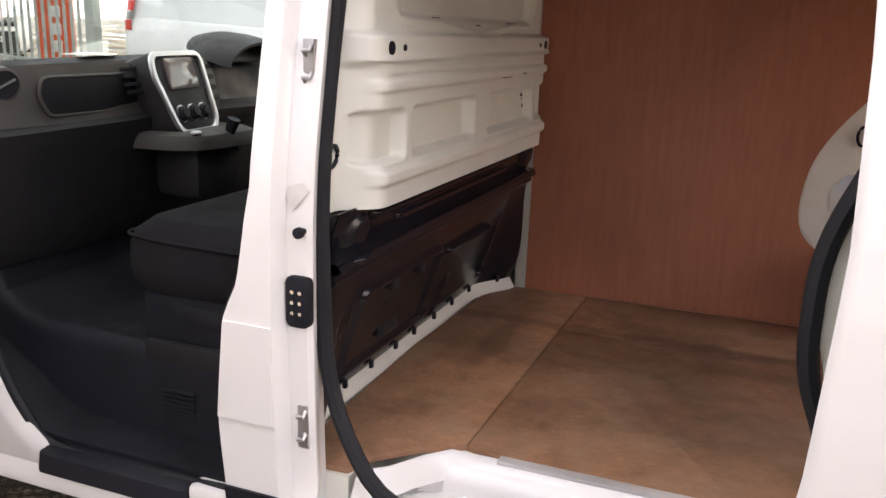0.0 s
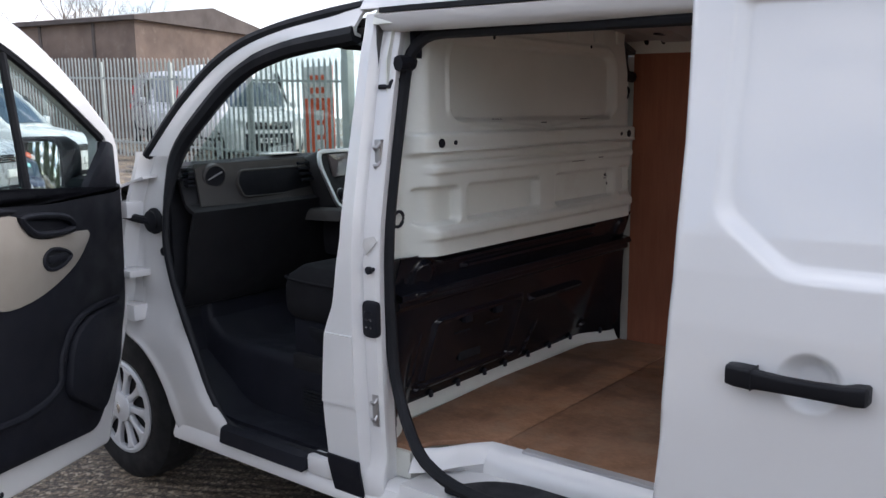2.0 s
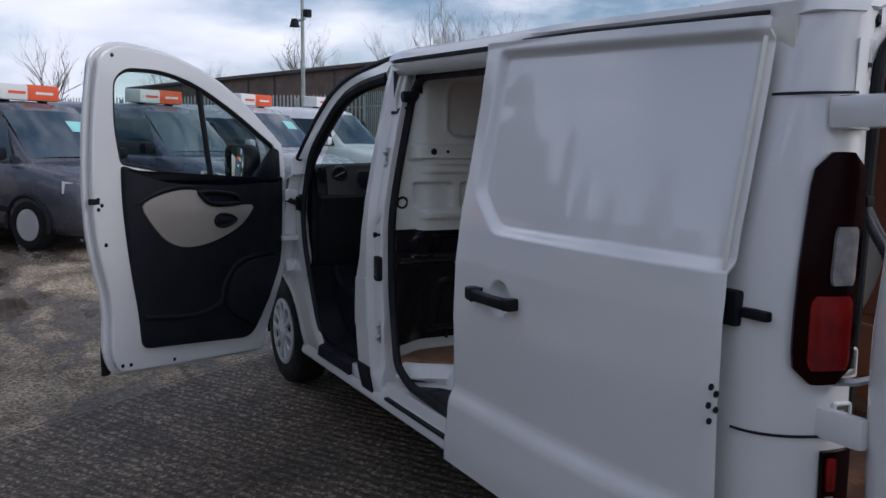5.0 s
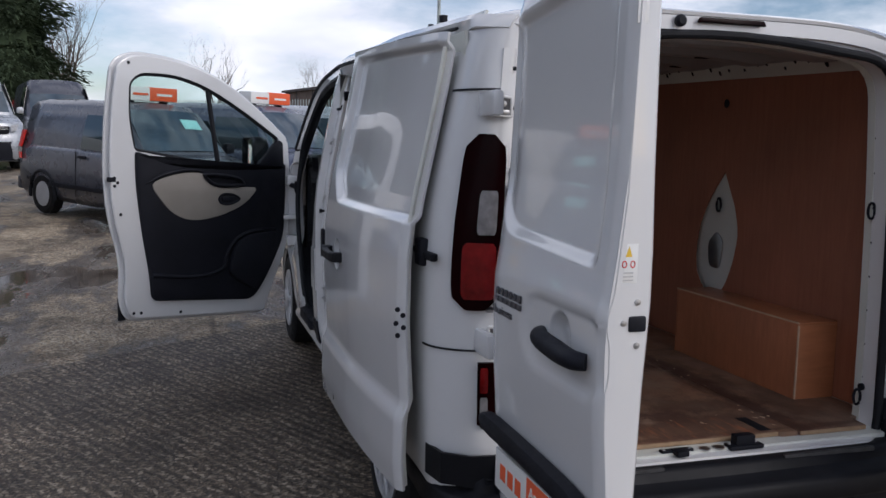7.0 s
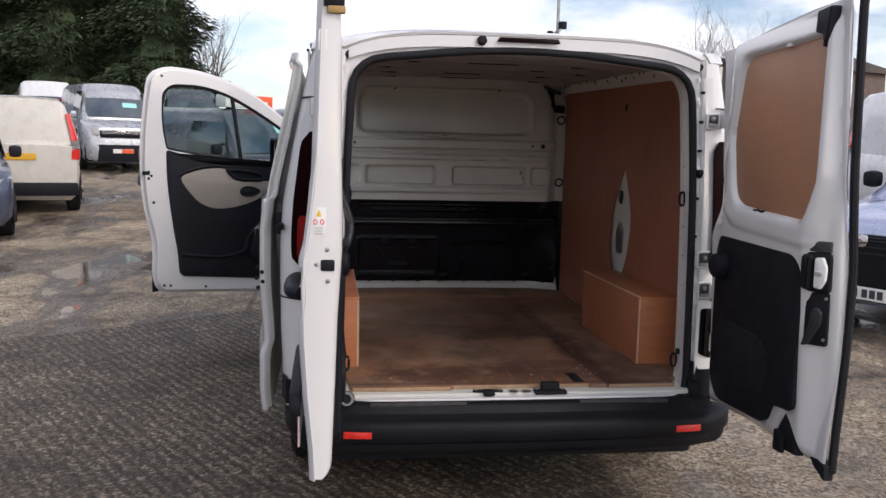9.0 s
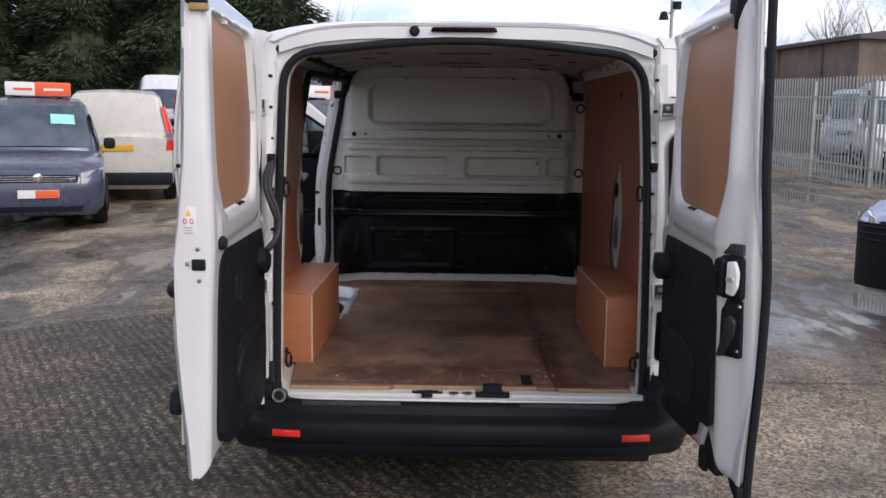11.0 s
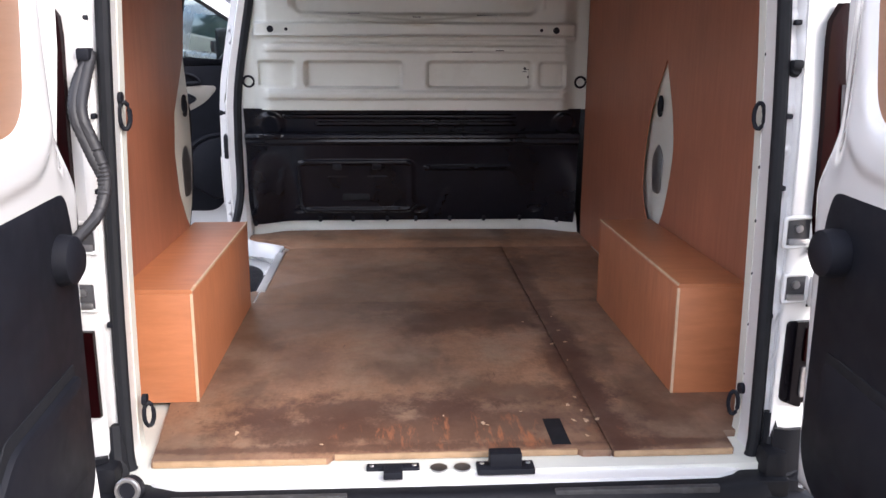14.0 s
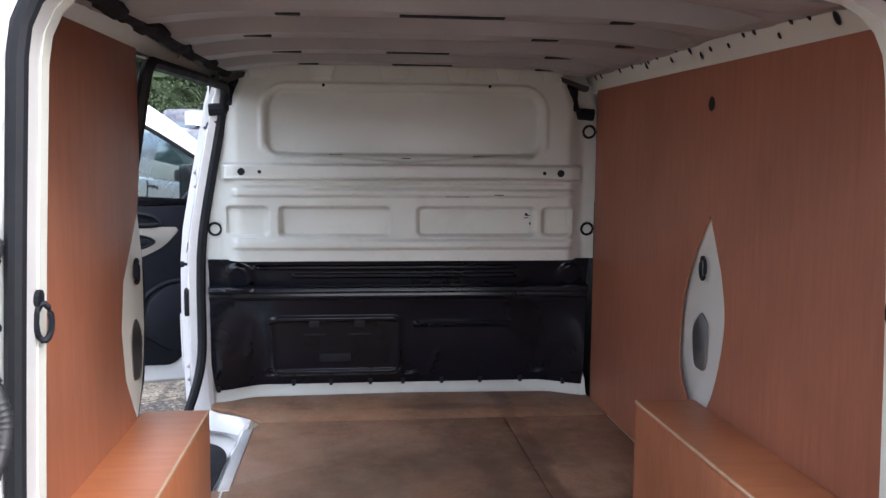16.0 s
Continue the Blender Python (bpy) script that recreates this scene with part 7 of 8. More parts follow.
    # the ribs' relief is shaded into the colour too: dark grooves, lighter tops
    groove = ramp_node(ns, ls, wave.outputs["Fac"], [(0.12, (0.60, 0.59, 0.58)), (0.6, (1.14, 1.13, 1.12))])
    c = mix_node(ns, ls, slab, c, mix_node(ns, ls, 1.0, c, groove, "MULTIPLY"))
    # joints between the bays of concrete
    jr = ns.new("ShaderNodeMapRange")
    jr.inputs["From Min"].default_value, jr.inputs["From Max"].default_value = -0.12, 0.12
    ls.new(along, jr.inputs["Value"])
    joint = ramp_node(ns, ls, jr.outputs[0], [(0.40, (1, 1, 1)), (0.44, (0.30, 0.29, 0.28)), (0.48, (0.30, 0.29, 0.28)), (0.52, (1.4, 1.38, 1.35)), (0.60, (1.35, 1.33, 1.3)), (0.64, (1, 1, 1))])
    c = mix_node(ns, ls, 0.8, c, joint, "MULTIPLY")
    for axis, where, pitch in (("X", 1.9, 4.6), ("Y", 1.5, 4.2)):
        w = maths("ABSOLUTE", maths("SUBTRACT", maths("PINGPONG", maths("ADD", maths("ADD", sep.outputs[axis], where), maths("MULTIPLY", ragged, 0.5)), pitch), 0.0))
        line = ramp_node(ns, ls, maths("MULTIPLY", w, 8.0), [(0.10, (0.42, 0.40, 0.38)), (0.28, (1, 1, 1))])
        c = mix_node(ns, ls, mix_node(ns, ls, slab, (0.8, 0.8, 0.8), (0, 0, 0)), c, mix_node(ns, ls, 1.0, c, line, "MULTIPLY"))
    c = mix_node(ns, ls, 0.75, c, ramp_node(ns, ls, mid, [(0.3, (0.50, 0.49, 0.48)), (0.7, (1.28, 1.25, 1.21))]), "MULTIPLY")
    c = mix_node(ns, ls, 0.85, c, ramp_node(ns, ls, big, [(0.35, (0.50, 0.49, 0.48)), (0.65, (1.22, 1.20, 1.15))]), "MULTIPLY")
    c = mix_node(ns, ls, 0.8, c, ramp_node(ns, ls, oil, [(0.36, (0.42, 0.40, 0.39)), (0.50, (1.02, 1.02, 1.01))]), "MULTIPLY")
    damp = ramp_node(ns, ls, wet, [(0.46, (0, 0, 0)), (0.51, (1, 1, 1))])
    dry = mix_node(ns, ls, slab, (1, 1, 1), (0.25, 0.25, 0.25))
    lee = ns.new("ShaderNodeMapRange")
    lee.inputs["From Min"].default_value, lee.inputs["From Max"].default_value = -1.2, -3.2
    lee.inputs["To Min"].default_value, lee.inputs["To Max"].default_value = 0.25, 1.0
    ls.new(sep.outputs["X"], lee.inputs["Value"])
    dry = mix_node(ns, ls, 1.0, dry, lee.outputs[0], "MULTIPLY")     # drier behind the van
    damp = mix_node(ns, ls, 1.0, damp, dry, "MULTIPLY")
    c = mix_node(ns, ls, damp, c, mix_node(ns, ls, 1.0, c, (0.36, 0.355, 0.38), "MULTIPLY"))
    ls.new(c, p.inputs["Base Color"])
    pool = ramp_node(ns, ls, wet, [(0.46, (0.80, 0.80, 0.80)), (0.53, (0.40, 0.40, 0.40)), (0.575, (0.06, 0.06, 0.06))])
    pool = mix_node(ns, ls, slab, pool, (0.66, 0.66, 0.66))
    ls.new(pool, p.inputs["Roughness"])
    ridge = mix_node(ns, ls, slab, (0.5, 0.5, 0.5), wave.outputs["Color"])
    h = mix_node(ns, ls, 0.32, agg, ridge)
    flat = mix_node(ns, ls, mix_node(ns, ls, 1.0, ramp_node(ns, ls, wet, [(0.525, (0, 0, 0)), (0.575, (1, 1, 1))]), dry, "MULTIPLY"), h, (0.5, 0.5, 0.5))
    bump_node(ns, ls, flat, 1.0, 0.025, p)
    return m


def gz(x):
    """The yard's height: nearly level by the van, rising ahead of it."""
    return lerp(x, [-400, -60, -24, -8, 0, 60], [1.3, 1.3, 0.94, 0.136, 0.0, -1.0])


bm = bmesh.new()
xs = [-400, -120, -60, -40] + spread(-30, 12, 43) + [40, 120, 400]
ys = [-400, -120, -60] + spread(-30, 30, 21) + [60, 120, 400]
vs = [[bm.verts.new((x, y, gz(x))) for y in ys] for x in xs]
for i in range(len(xs) - 1):
    for j in range(len(ys) - 1):
        bm.faces.new((vs[i][j], vs[i + 1][j], vs[i + 1][j + 1], vs[i][j + 1]))
tagged(part("ground", bm, ground_material(), None, "", 80), "worn wet concrete yard with puddles and a dark ribbed slab", "ground", kind="structure")


FENCE = surface("galvanised green grey steel", (0.42, 0.46, 0.44), 0.55, 0.2, var=0.25, scale=2, grime=0.3, grime_col=(0.2, 0.18, 0.15))


def pale_mesh(h):
    w = 0.034
    prof = [(-w, 0.0), (-w * 0.5, 0.012), (0, 0.004), (w * 0.5, 0.012), (w, 0.0), (w, -0.004), (0, -0.001), (-w, -0.004)]
    loops = [[Vector((x, y, z)) for x, y in prof] for z in (0.05, h - 0.12)]
    loops.append([Vector((x * 0.9, y, h - 0.06)) for x, y in prof])
    loops.append([Vector((x * 0.12, y, h)) for x, y in prof])
    bm = loft(bmesh.new(), loops)
    me = bpy.data.meshes.new("pale")
    bmesh.ops.recalc_face_normals(bm, faces=bm.faces)
    bm.to_mesh(me)
    bm.free()
    return finish(me, FENCE)


def fence(p0, p1, h, label, pitch=0.155):
    p0, p1 = Vector((*p0, gz(p0[0]))), Vector((*p1, gz(p1[0])))
    d = p1 - p0
    yaw = math.atan2(d.y, d.x)
    f = thing("palisade_fence", Matrix.Translation(p0) @ Matrix.Rotation(yaw, 4, "Z"), label, "fence", kind="structure")
    n = int(d.length / pitch)
    me = pale_mesh(h)
    slope = d.z / d.xy.length

    def rise(u):
        return gz(p0.x + d.x * u / d.xy.length) - p0.z

    for i in range(n):
        o = new("pale", me)
        o.parent = f
        o.matrix_basis = Matrix.Translation((i * pitch, 0.03, rise(i * pitch) + rng.uniform(-0.015, 0.015)))
    for z in (0.45, h - 0.45):
        part("rail", box((0, -0.025, z - 0.025), (d.xy.length, 0.025, z + 0.025), 0.004, Matrix.Rotation(-math.atan(slope), 4, "Y")), FENCE, f)
    for i in range(int(d.length / 2.75) + 1):
        x = i * 2.75
        part("post", box((x - 0.05, -0.07, 0), (x + 0.05, 0.0, h - 0.1), 0.006, Matrix.Translation((0, 0, rise(x)))), FENCE, f)
    return f


fence((-12.8, 9.3), (-26.0, 8.6), 2.45, "green grey steel palisade fence along the yard")
fence((-26.0, 8.6), (-42.0, -4.0), 2.4, "far run of steel palisade fence")
part_post = thing("gate_post", Matrix.Translation((-12.7, 9.33, gz(-12.7))), "tall steel gate post at the end of the fence", "post", kind="structure")
part("post", box((-0.09, -0.09, 0), (0.09, 0.09, 2.65), 0.01), FENCE, part_post)

# ---- parked vehicles ----
def paint(name, col, metal=0.3):
    return surface(name, col, 0.28, metal, var=0.06, scale=2, coat=0.5, grime=0.04, grime_col=(0.2, 0.19, 0.17))


GREY_D, GREY_B, SILVER, WHITE_C, CREAM, PALE_BLUE = (paint("dark grey car paint", (0.080, 0.084, 0.105)), paint("blue grey car paint", (0.075, 0.088, 0.135)), paint("silver car paint", (0.42, 0.44, 0.47)),
    paint("white car paint", (0.75, 0.76, 0.77), 0), paint("cream van paint", (0.66, 0.64, 0.58), 0), paint("pale blue car paint", (0.36, 0.41, 0.58)))
DARKGLASS = surface("dark tinted glass", (0.03, 0.045, 0.05), 0.04, var=0.2, coat=0.5)
LITGLASS = surface("windscreen glass", (0.055, 0.080, 0.105), 0.04, var=0.35, scale=3, coat=0.5)
HEADLAMP = surface("bright headlamp", (0.72, 0.73, 0.75), 0.12, 0.2, var=0.35, scale=18, coat=0.5)
AMBER = surface("yellow plate", (0.75, 0.42, 0.03), 0.4, var=0.05)


def vehicle(name, m, col, label, L=4.4, W=1.79, H=1.83, bonnet=1.0, hood=1.02, belt=1.05, rake=0.72, tail=0.10, wheel_r=0.32, wb=2.68, front=0.88, sign=False, sheet_in_window=False, side_windows=1, plate=None, plate_z=0.50, black_nose=False, group="parked vehicles"):
    """A small van or car: nose towards the first axis, ground at zero, origin under its middle."""
    v = thing(name, m, label, "van", group)
    hw = W / 2
    xf, xr = L / 2, -L / 2
    base = xf - bonnet
    top0 = base - rake
    st = []
    # lower body in sections along the length: x, bottom, shoulder height, half width
    for x, zb, zs, w in ((xf, 0.42, 0.62, hw * 0.66), (xf - 0.03, 0.30, 0.78, hw * 0.80), (xf - 0.12, 0.24, hood - 0.16, hw * 0.91), (xf - 0.35, 0.22, hood - 0.06, hw * 0.97), (base, 0.22, hood + 0.05, hw), (base - 0.4, 0.22, belt + 0.03, hw), (-0.2, 0.22, belt + 0.04, hw), (xr + 0.5, 0.22, belt + 0.04, hw), (xr + 0.08, 0.26, belt + 0.02, hw * 0.97), (xr, 0.36, belt, hw * 0.92)):
        q = [(-w * 0.85, zb), (-w * 0.97, zb + 0.12), (-w, (zb + zs) / 2), (-w * 0.985, zs - 0.06), (-w * 0.93, zs), (-w * 0.5, zs + 0.025), (0, zs + 0.03)]
        q = q + [(-y, z) for y, z in q[-2::-1]]
        st.append([Vector((x, y, z)) for y, z in q])
    part("body", loft(bmesh.new(), st), col, v, "", 50)
    # cabin
    st = []
    for x, zt, w in ((base + 0.02, hood + 0.06, 0.86), (base - rake * 0.5, (hood + H) / 2 + 0.05, 0.82), (top0, H - 0.03, 0.76), (top0 - 0.3, H, 0.76), (xr + 0.5, H, 0.76), (xr + tail + 0.06, H - 0.04, 0.76), (xr + tail * 0.4 + 0.02, belt + 0.1, 0.86)):
        z0 = belt - 0.06
        w *= hw
        wb_ = hw * 0.965
        q = [(-wb_, z0), (-(wb_ * 0.35 + w * 0.65) * 1.0, z0 + (zt - z0) * 0.6), (-w, zt - 0.10 * min(1, (zt - z0) / 0.5)), (-w * 0.86, zt - 0.01), (-w * 0.4, zt + 0.015), (0, zt + 0.02)]
        q = q + [(-y, z) for y, z in q[-2::-1]]
        st.append([Vector((x, y, z)) for y, z in q])
    part("cabin", loft(bmesh.new(), st), col, v, "", 50)
    rows = []
    for s in spread(0.05, 0.56 if H > 2.25 else 0.84, 5):
        x = base + 0.02 - (rake + 0.02) * s + 0.018
        z = hood + 0.06 + (H - 0.03 - hood - 0.06) * s + 0.035 * math.sin(s * 3.14) + 0.025
        w = hw * (0.80 - 0.10 * s)
        rows.append([Vector((x - 0.06 * (y / w) ** 2 * (1 - 0.4 * s), y, z - 0.02 * (y / w) ** 2)) for y in spread(-w, w, 9)])
    scr = part("windscreen", sheet(rows, -0.012), LITGLASS, v, "reflecting windscreen")
    if sheet_in_window:
        mid = [[rows[i][j] + Vector((0.012, 0, 0.012)) for j in (5, 6, 7)] for i in (2, 3)]
        part("price_sheet", sheet(mid, -0.003), TEAL, scr, "teal price sheet in the windscreen")
    for sgn in (-1, 1):
        def wall(x, z):
            k = (z - (belt - 0.06)) / (H - 0.1 - belt + 0.06)
            return sgn * hw * (0.965 - 0.205 * k ** 1.3 + 0.006)
        xs2 = [(base - rake * 0.62, base - rake - 0.75)] + ([(base - rake - 0.85, base - rake - 1.75)] if side_windows > 1 else [])
        for a, b in xs2:
            rows = [[Vector((x + (0.28 * (1 - s) if i == 0 else 0), wall(x, belt + 0.04 + (H - 0.26 - belt) * s), belt + 0.04 + (H - 0.26 - belt) * s)) for i, x in enumerate(spread(a, b, 5))] for s in spread(0, 1, 4)]
            part("side_window", sheet(rows, -0.01 * sgn * -1), DARKGLASS, v, "dark side window")
        rows = [[Vector((xf - 0.03 - 0.30 * s ** 1.6 + 0.015, sgn * hw * (0.60 + 0.34 * s), hood - 0.33 + 0.06 * s + t)) for s in spread(0, 1, 6)] for t in spread(0, 0.15, 4)]
        part("headlamp", sheet(rows, -0.02 * sgn), HEADLAMP, v, "clear headlamp")
        z_low, z_high = belt - 0.20, belt + (0.55 if L > 4.6 else 0.26)
        for a, b, lens in ((0.0, 0.22, RED_REFL), (0.23, 0.40, CLEAR_LAMP), (0.41, 1.0, RED_REFL)):
            rows = []
            for k in spread(a, b, 5):
                z = z_low + (z_high - z_low) * k
                up = max(0.0, (z - belt - 0.1) / (H - 0.14 - belt))
                back, wide = xr + (0.055 if z > belt else 0.02) + up * (tail * 0.6 + 0.04), 0.13 - 0.07 * k
                edge_y = abs(wall(0, z)) if z > belt - 0.02 else hw * 0.965
                rows.append([Vector((back - 0.018 + 0.16 * s ** 3, sgn * (edge_y + 0.006 - wide * (1 - s) ** 1.5), z)) for s in spread(0, 1, 7)])
            part("rear_lamp", sheet(rows, 0.02 * sgn), lens, v, "red rear lamp" if lens == RED_REFL else "clear rear lamp")
        part("wing_mirror", box((base - 0.32, min(sgn * hw * 1.0, sgn * (hw + 0.17)), belt + 0.05), (base - 0.18, max(sgn * hw * 1.0, sgn * (hw + 0.17)), belt + 0.22), 0.055), BLACK_PL if not col in (SILVER, WHITE_C) else col, v)
        for x in (xf - front, xf - front - wb):
            wm = basis((x, sgn * (hw - 0.02), wheel_r), (1, 0, 0), (0, 0, 1)) if sgn < 0 else basis((x, sgn * (hw - 0.02), wheel_r), (-1, 0, 0), (0, 0, 1))
            t = part("wheel", lathe([(wheel_r * 0.6, -0.2), (wheel_r, -0.17), (wheel_r, -0.02), (wheel_r * 0.9, 0.02), (wheel_r * 0.66, 0.02), (wheel_r * 0.62, 0.0)], wm, 28), TYRE, v, "wheel with a black tyre")
            part("hubcap", lathe([(wheel_r * 0.62, -0.03), (wheel_r * 0.62, 0.012), (wheel_r * 0.4, 0.022), (0.04, 0.006), (0, 0.006)], wm, 24), CAPSILVER, t)
            part("arch", tube([wm @ Vector(((wheel_r + 0.05) * math.cos(a), (wheel_r + 0.05) * math.sin(a), 0.01)) for a in spread(-0.2, 3.34, 16)], 0.03, 6), RUBBER, v)
        part("sill_strip", box((xf - 1.2, min(sgn * hw * 0.985, sgn * hw * 1.012), 0.46), (xr + 1.0, max(sgn * hw * 0.985, sgn * hw * 1.012), 0.53), 0.008), BLACK_PL, v)
        part("door_seam", box((base - rake - 0.82, min(sgn * hw * 0.99, sgn * hw * 1.003), 0.35), (base - rake - 0.812, max(sgn * hw * 0.99, sgn * hw * 1.003), belt), 0), RUBBER, v)
        part("door_handle", box((base - rake - 0.72, min(sgn * hw, sgn * hw * 1.03), belt - 0.10), (base - rake - 0.52, max(sgn * hw, sgn * hw * 1.03), belt - 0.06), 0.01), BLACK_PL, v)
    gb = 0.08 if H > 2.25 else 0.0
    part("grille", pad(rounded([(-hw * 0.56, hood - 0.31 - gb), (hw * 0.56, hood - 0.31 - gb), (hw * 0.58, hood - 0.20), (-hw * 0.58, hood - 0.20)], 0.03), basis((xf - 0.03, 0, 0), (0, 1, 0), (0, 0, 1)), 0.03, 0.01), BLACK_PL, v, "black radiator grille")
    for z in (hood - 0.285, hood - 0.255, hood - 0.225):
        part("grille_bar", box((xf - 0.01, -hw * 0.54, z - 0.004), (xf + 0.006, hw * 0.54, z + 0.004), 0.002), CHROME, v)
    part("badge", lathe([(0.062, 0), (0.062, 0.012), (0.05, 0.016), (0, 0.016)], basis((xf + 0.045 * black_nose, 0, hood - 0.245), (0, 1, 0), (0, 0, 1)), 20), CHROME, v, "round chrome badge")
    if black_nose:
        rows = [[Vector((xf + 0.040 - 0.34 * abs(y / hw) ** 9, y, z)) for y in spread(-hw * 0.93, hw * 0.93, 13)] for z in (0.30, 0.36, 0.52, 0.60, 0.74, 0.84)]
        part("front_bumper", sheet(rows, 0.03), BUMPER_PL, v, "black plastic nose")
        for z in (0.70, 0.755, 0.81):
            part("nose_slat", tube([(xf + 0.046 - 0.34 * abs(y / hw) ** 9, y, z) for y in spread(-hw * 0.74, hw * 0.74, 11)], 0.010, 6), RUBBER, v)
    elif H > 2.25:
        rows = [[Vector((xf + 0.06 - 0.30 * abs(y / hw) ** 3.5 - 0.10 * abs(z - 0.52), y, z)) for y in spread(-hw * 0.94, hw * 0.94, 13)] for z in spread(0.26, 0.72, 6)]
        part("front_bumper", sheet(rows, 0.03), BLACK_PL, v, "black plastic front bumper")
    else:
        part("lower_intake", pad(rounded([(-hw * 0.62, 0.30), (hw * 0.62, 0.30), (hw * 0.66, 0.46), (-hw * 0.66, 0.46)], 0.04), basis((xf - 0.06, 0, 0), (0, 1, 0), (0, 0, 1)), 0.05, 0.02), BLACK_PL, v, "black lower intake")
    part("plate", box((xf + 0.04 * (H > 2.25), -0.26, plate_z), (xf + 0.032 + 0.016 * black_nose + 0.05 * (H > 2.25), 0.26, plate_z + 0.11), 0.002), PAPER, v, "white number plate")
    if sign or plate == "dealer":
        part("plate_panel", box((xf + 0.030 + 0.05 * (H > 2.25), -0.04, plate_z + 0.002), (xf + 0.036 + 0.05 * (H > 2.25), 0.258, plate_z + 0.108), 0.001), ORANGE, v, "orange half of the dealer plate")
    else:
        for y in (-0.19, -0.12, -0.03, 0.06, 0.13, 0.20):
            part("plate_bar", box((xf + 0.030 + 0.05 * (H > 2.25), y - 0.025, plate_z + 0.02), (xf + 0.036 + 0.016 * black_nose + 0.05 * (H > 2.25), y + 0.025, plate_z + 0.09), 0), INK, v)
    part("rear_glass", pad(rounded([(-hw * 0.62, belt + 0.12), (hw * 0.62, belt + 0.12), (hw * 0.58, H - 0.18), (-hw * 0.58, H - 0.18)], 0.05), basis((xr - 0.005 + tail * 0.4, 0, 0), (0, -1, 0), (tail * 0.7, 0, 1)), 0.02, 0.006), col if name == "panel_van" else DARKGLASS, v)
    part("rear_plate", box((xr - 0.02, -0.26, belt - 0.22), (xr - 0.004, 0.26, belt - 0.11), 0.002), AMBER, v, "yellow number plate")
    part("rear_bumper", box((xr - 0.06, -hw * 0.94, 0.34), (xr + 0.12, hw * 0.94, 0.56), 0.04), BLACK_PL if name == "panel_van" else col, v)
    if sign:
        sg = part("roof_sign", box((top0 - 0.50, -0.46, H + 0.035), (top0 - 0.16, 0.46, H + 0.245), 0.03), PAPER, v, "white and orange dealer roof sign")
        part("sign_panel", box((top0 - 0.504, -0.05, H + 0.04), (top0 - 0.156, 0.465, H + 0.25), 0.02), ORANGE, sg, "orange half of the sign")
        for y0, y1, c in ((0.08, 0.36, PAPER), (-0.34, -0.08, ORANGE)):
            part("sign_bar", box((top0 - 0.158, y0, H + 0.12), (top0 - 0.152, y1, H + 0.155), 0), c, sg)
        for y in (-0.3, 0.3):
            part("sign_foot", box((top0 - 0.36, y - 0.04, H - 0.01), (top0 - 0.24, y + 0.04, H + 0.05), 0.01), BLACK_PL, sg)
    return v


def at(x, y, yaw):
    return Matrix.Translation((x, y, gz(x))) @ Matrix.Rotation(-math.atan((gz(x + 1) - gz(x - 1)) / 2 * math.cos(yaw)), 4, Vector((-math.sin(yaw), math.cos(yaw), 0))) @ Matrix.Rotation(yaw, 4, "Z")


ROW = radians(37)
dirv, left = Vector((math.cos(ROW), math.sin(ROW))), Vector((-math.sin(ROW), math.cos(ROW)))
near_front = Vector((-10.15, -1.05))
row_cars = ((GREY_D, "dark grey small van with an orange and white roof sign"), (GREY_B, "dark blue grey small van with a dealer roof sign"), (SILVER, "silver small van with a dealer roof sign"), (WHITE_C, "white small van with a dealer roof sign"))
for i, (col, lab) in enumerate(row_cars):
    c = near_front + left * 2.45 * i - dirv * 2.15
    vehicle("small_van", at(c.x, c.y, ROW), col, lab, L=4.3, wb=2.62, sign=True, sheet_in_window=(i % 2 == 0), group="row of dealer vans")
vehicle("small_van", at(-10.25, -6.62, radians(24)), GREY_B, "dark grey small van facing the camera, price sheet in its windscreen", sign=True, sheet_in_window=True, group="row of dealer vans")
vehicle("panel_van", at(-13.6, -6.6, math.pi + radians(19)), CREAM, "cream van seen from behind with a yellow plate", L=4.8, W=1.9, H=1.95, bonnet=0.9, hood=1.15, belt=1.15, rake=0.75, wb=3.2)
vehicle("panel_van", at(-23.2, -7.42, radians(23)), SILVER, "silver high van facing the yard", plate="dealer", sheet_in_window=True, L=5.9, W=2.0, H=2.34, bonnet=0.85, hood=1.30, belt=1.35, rake=0.8, wb=3.6, wheel_r=0.35)
vehicle("panel_van", at(-27.0, -5.6, radians(14)), GREY_D, "dark grey high van parked far back", L=5.5, W=2.0, H=2.4, bonnet=0.85, hood=1.25, belt=1.3, rake=0.8, wb=3.4, wheel_r=0.35)
vehicle("panel_van", at(-28.5, -10.6, radians(14)), WHITE_C, "white high van parked far back", L=5.9, W=2.0, H=2.6, bonnet=0.85, hood=1.25, belt=1.35, rake=0.8, wb=3.6, wheel_r=0.35)
vehicle("small_van", at(-4.09, 6.0, radians(-68)), PALE_BLUE, "pale blue van with a black nose parked alongside", plate_z=0.31, black_nose=True, L=4.9, W=1.9, H=1.92, bonnet=1.35, hood=1.06, belt=1.15, rake=0.8, wb=3.0, wheel_r=0.34)
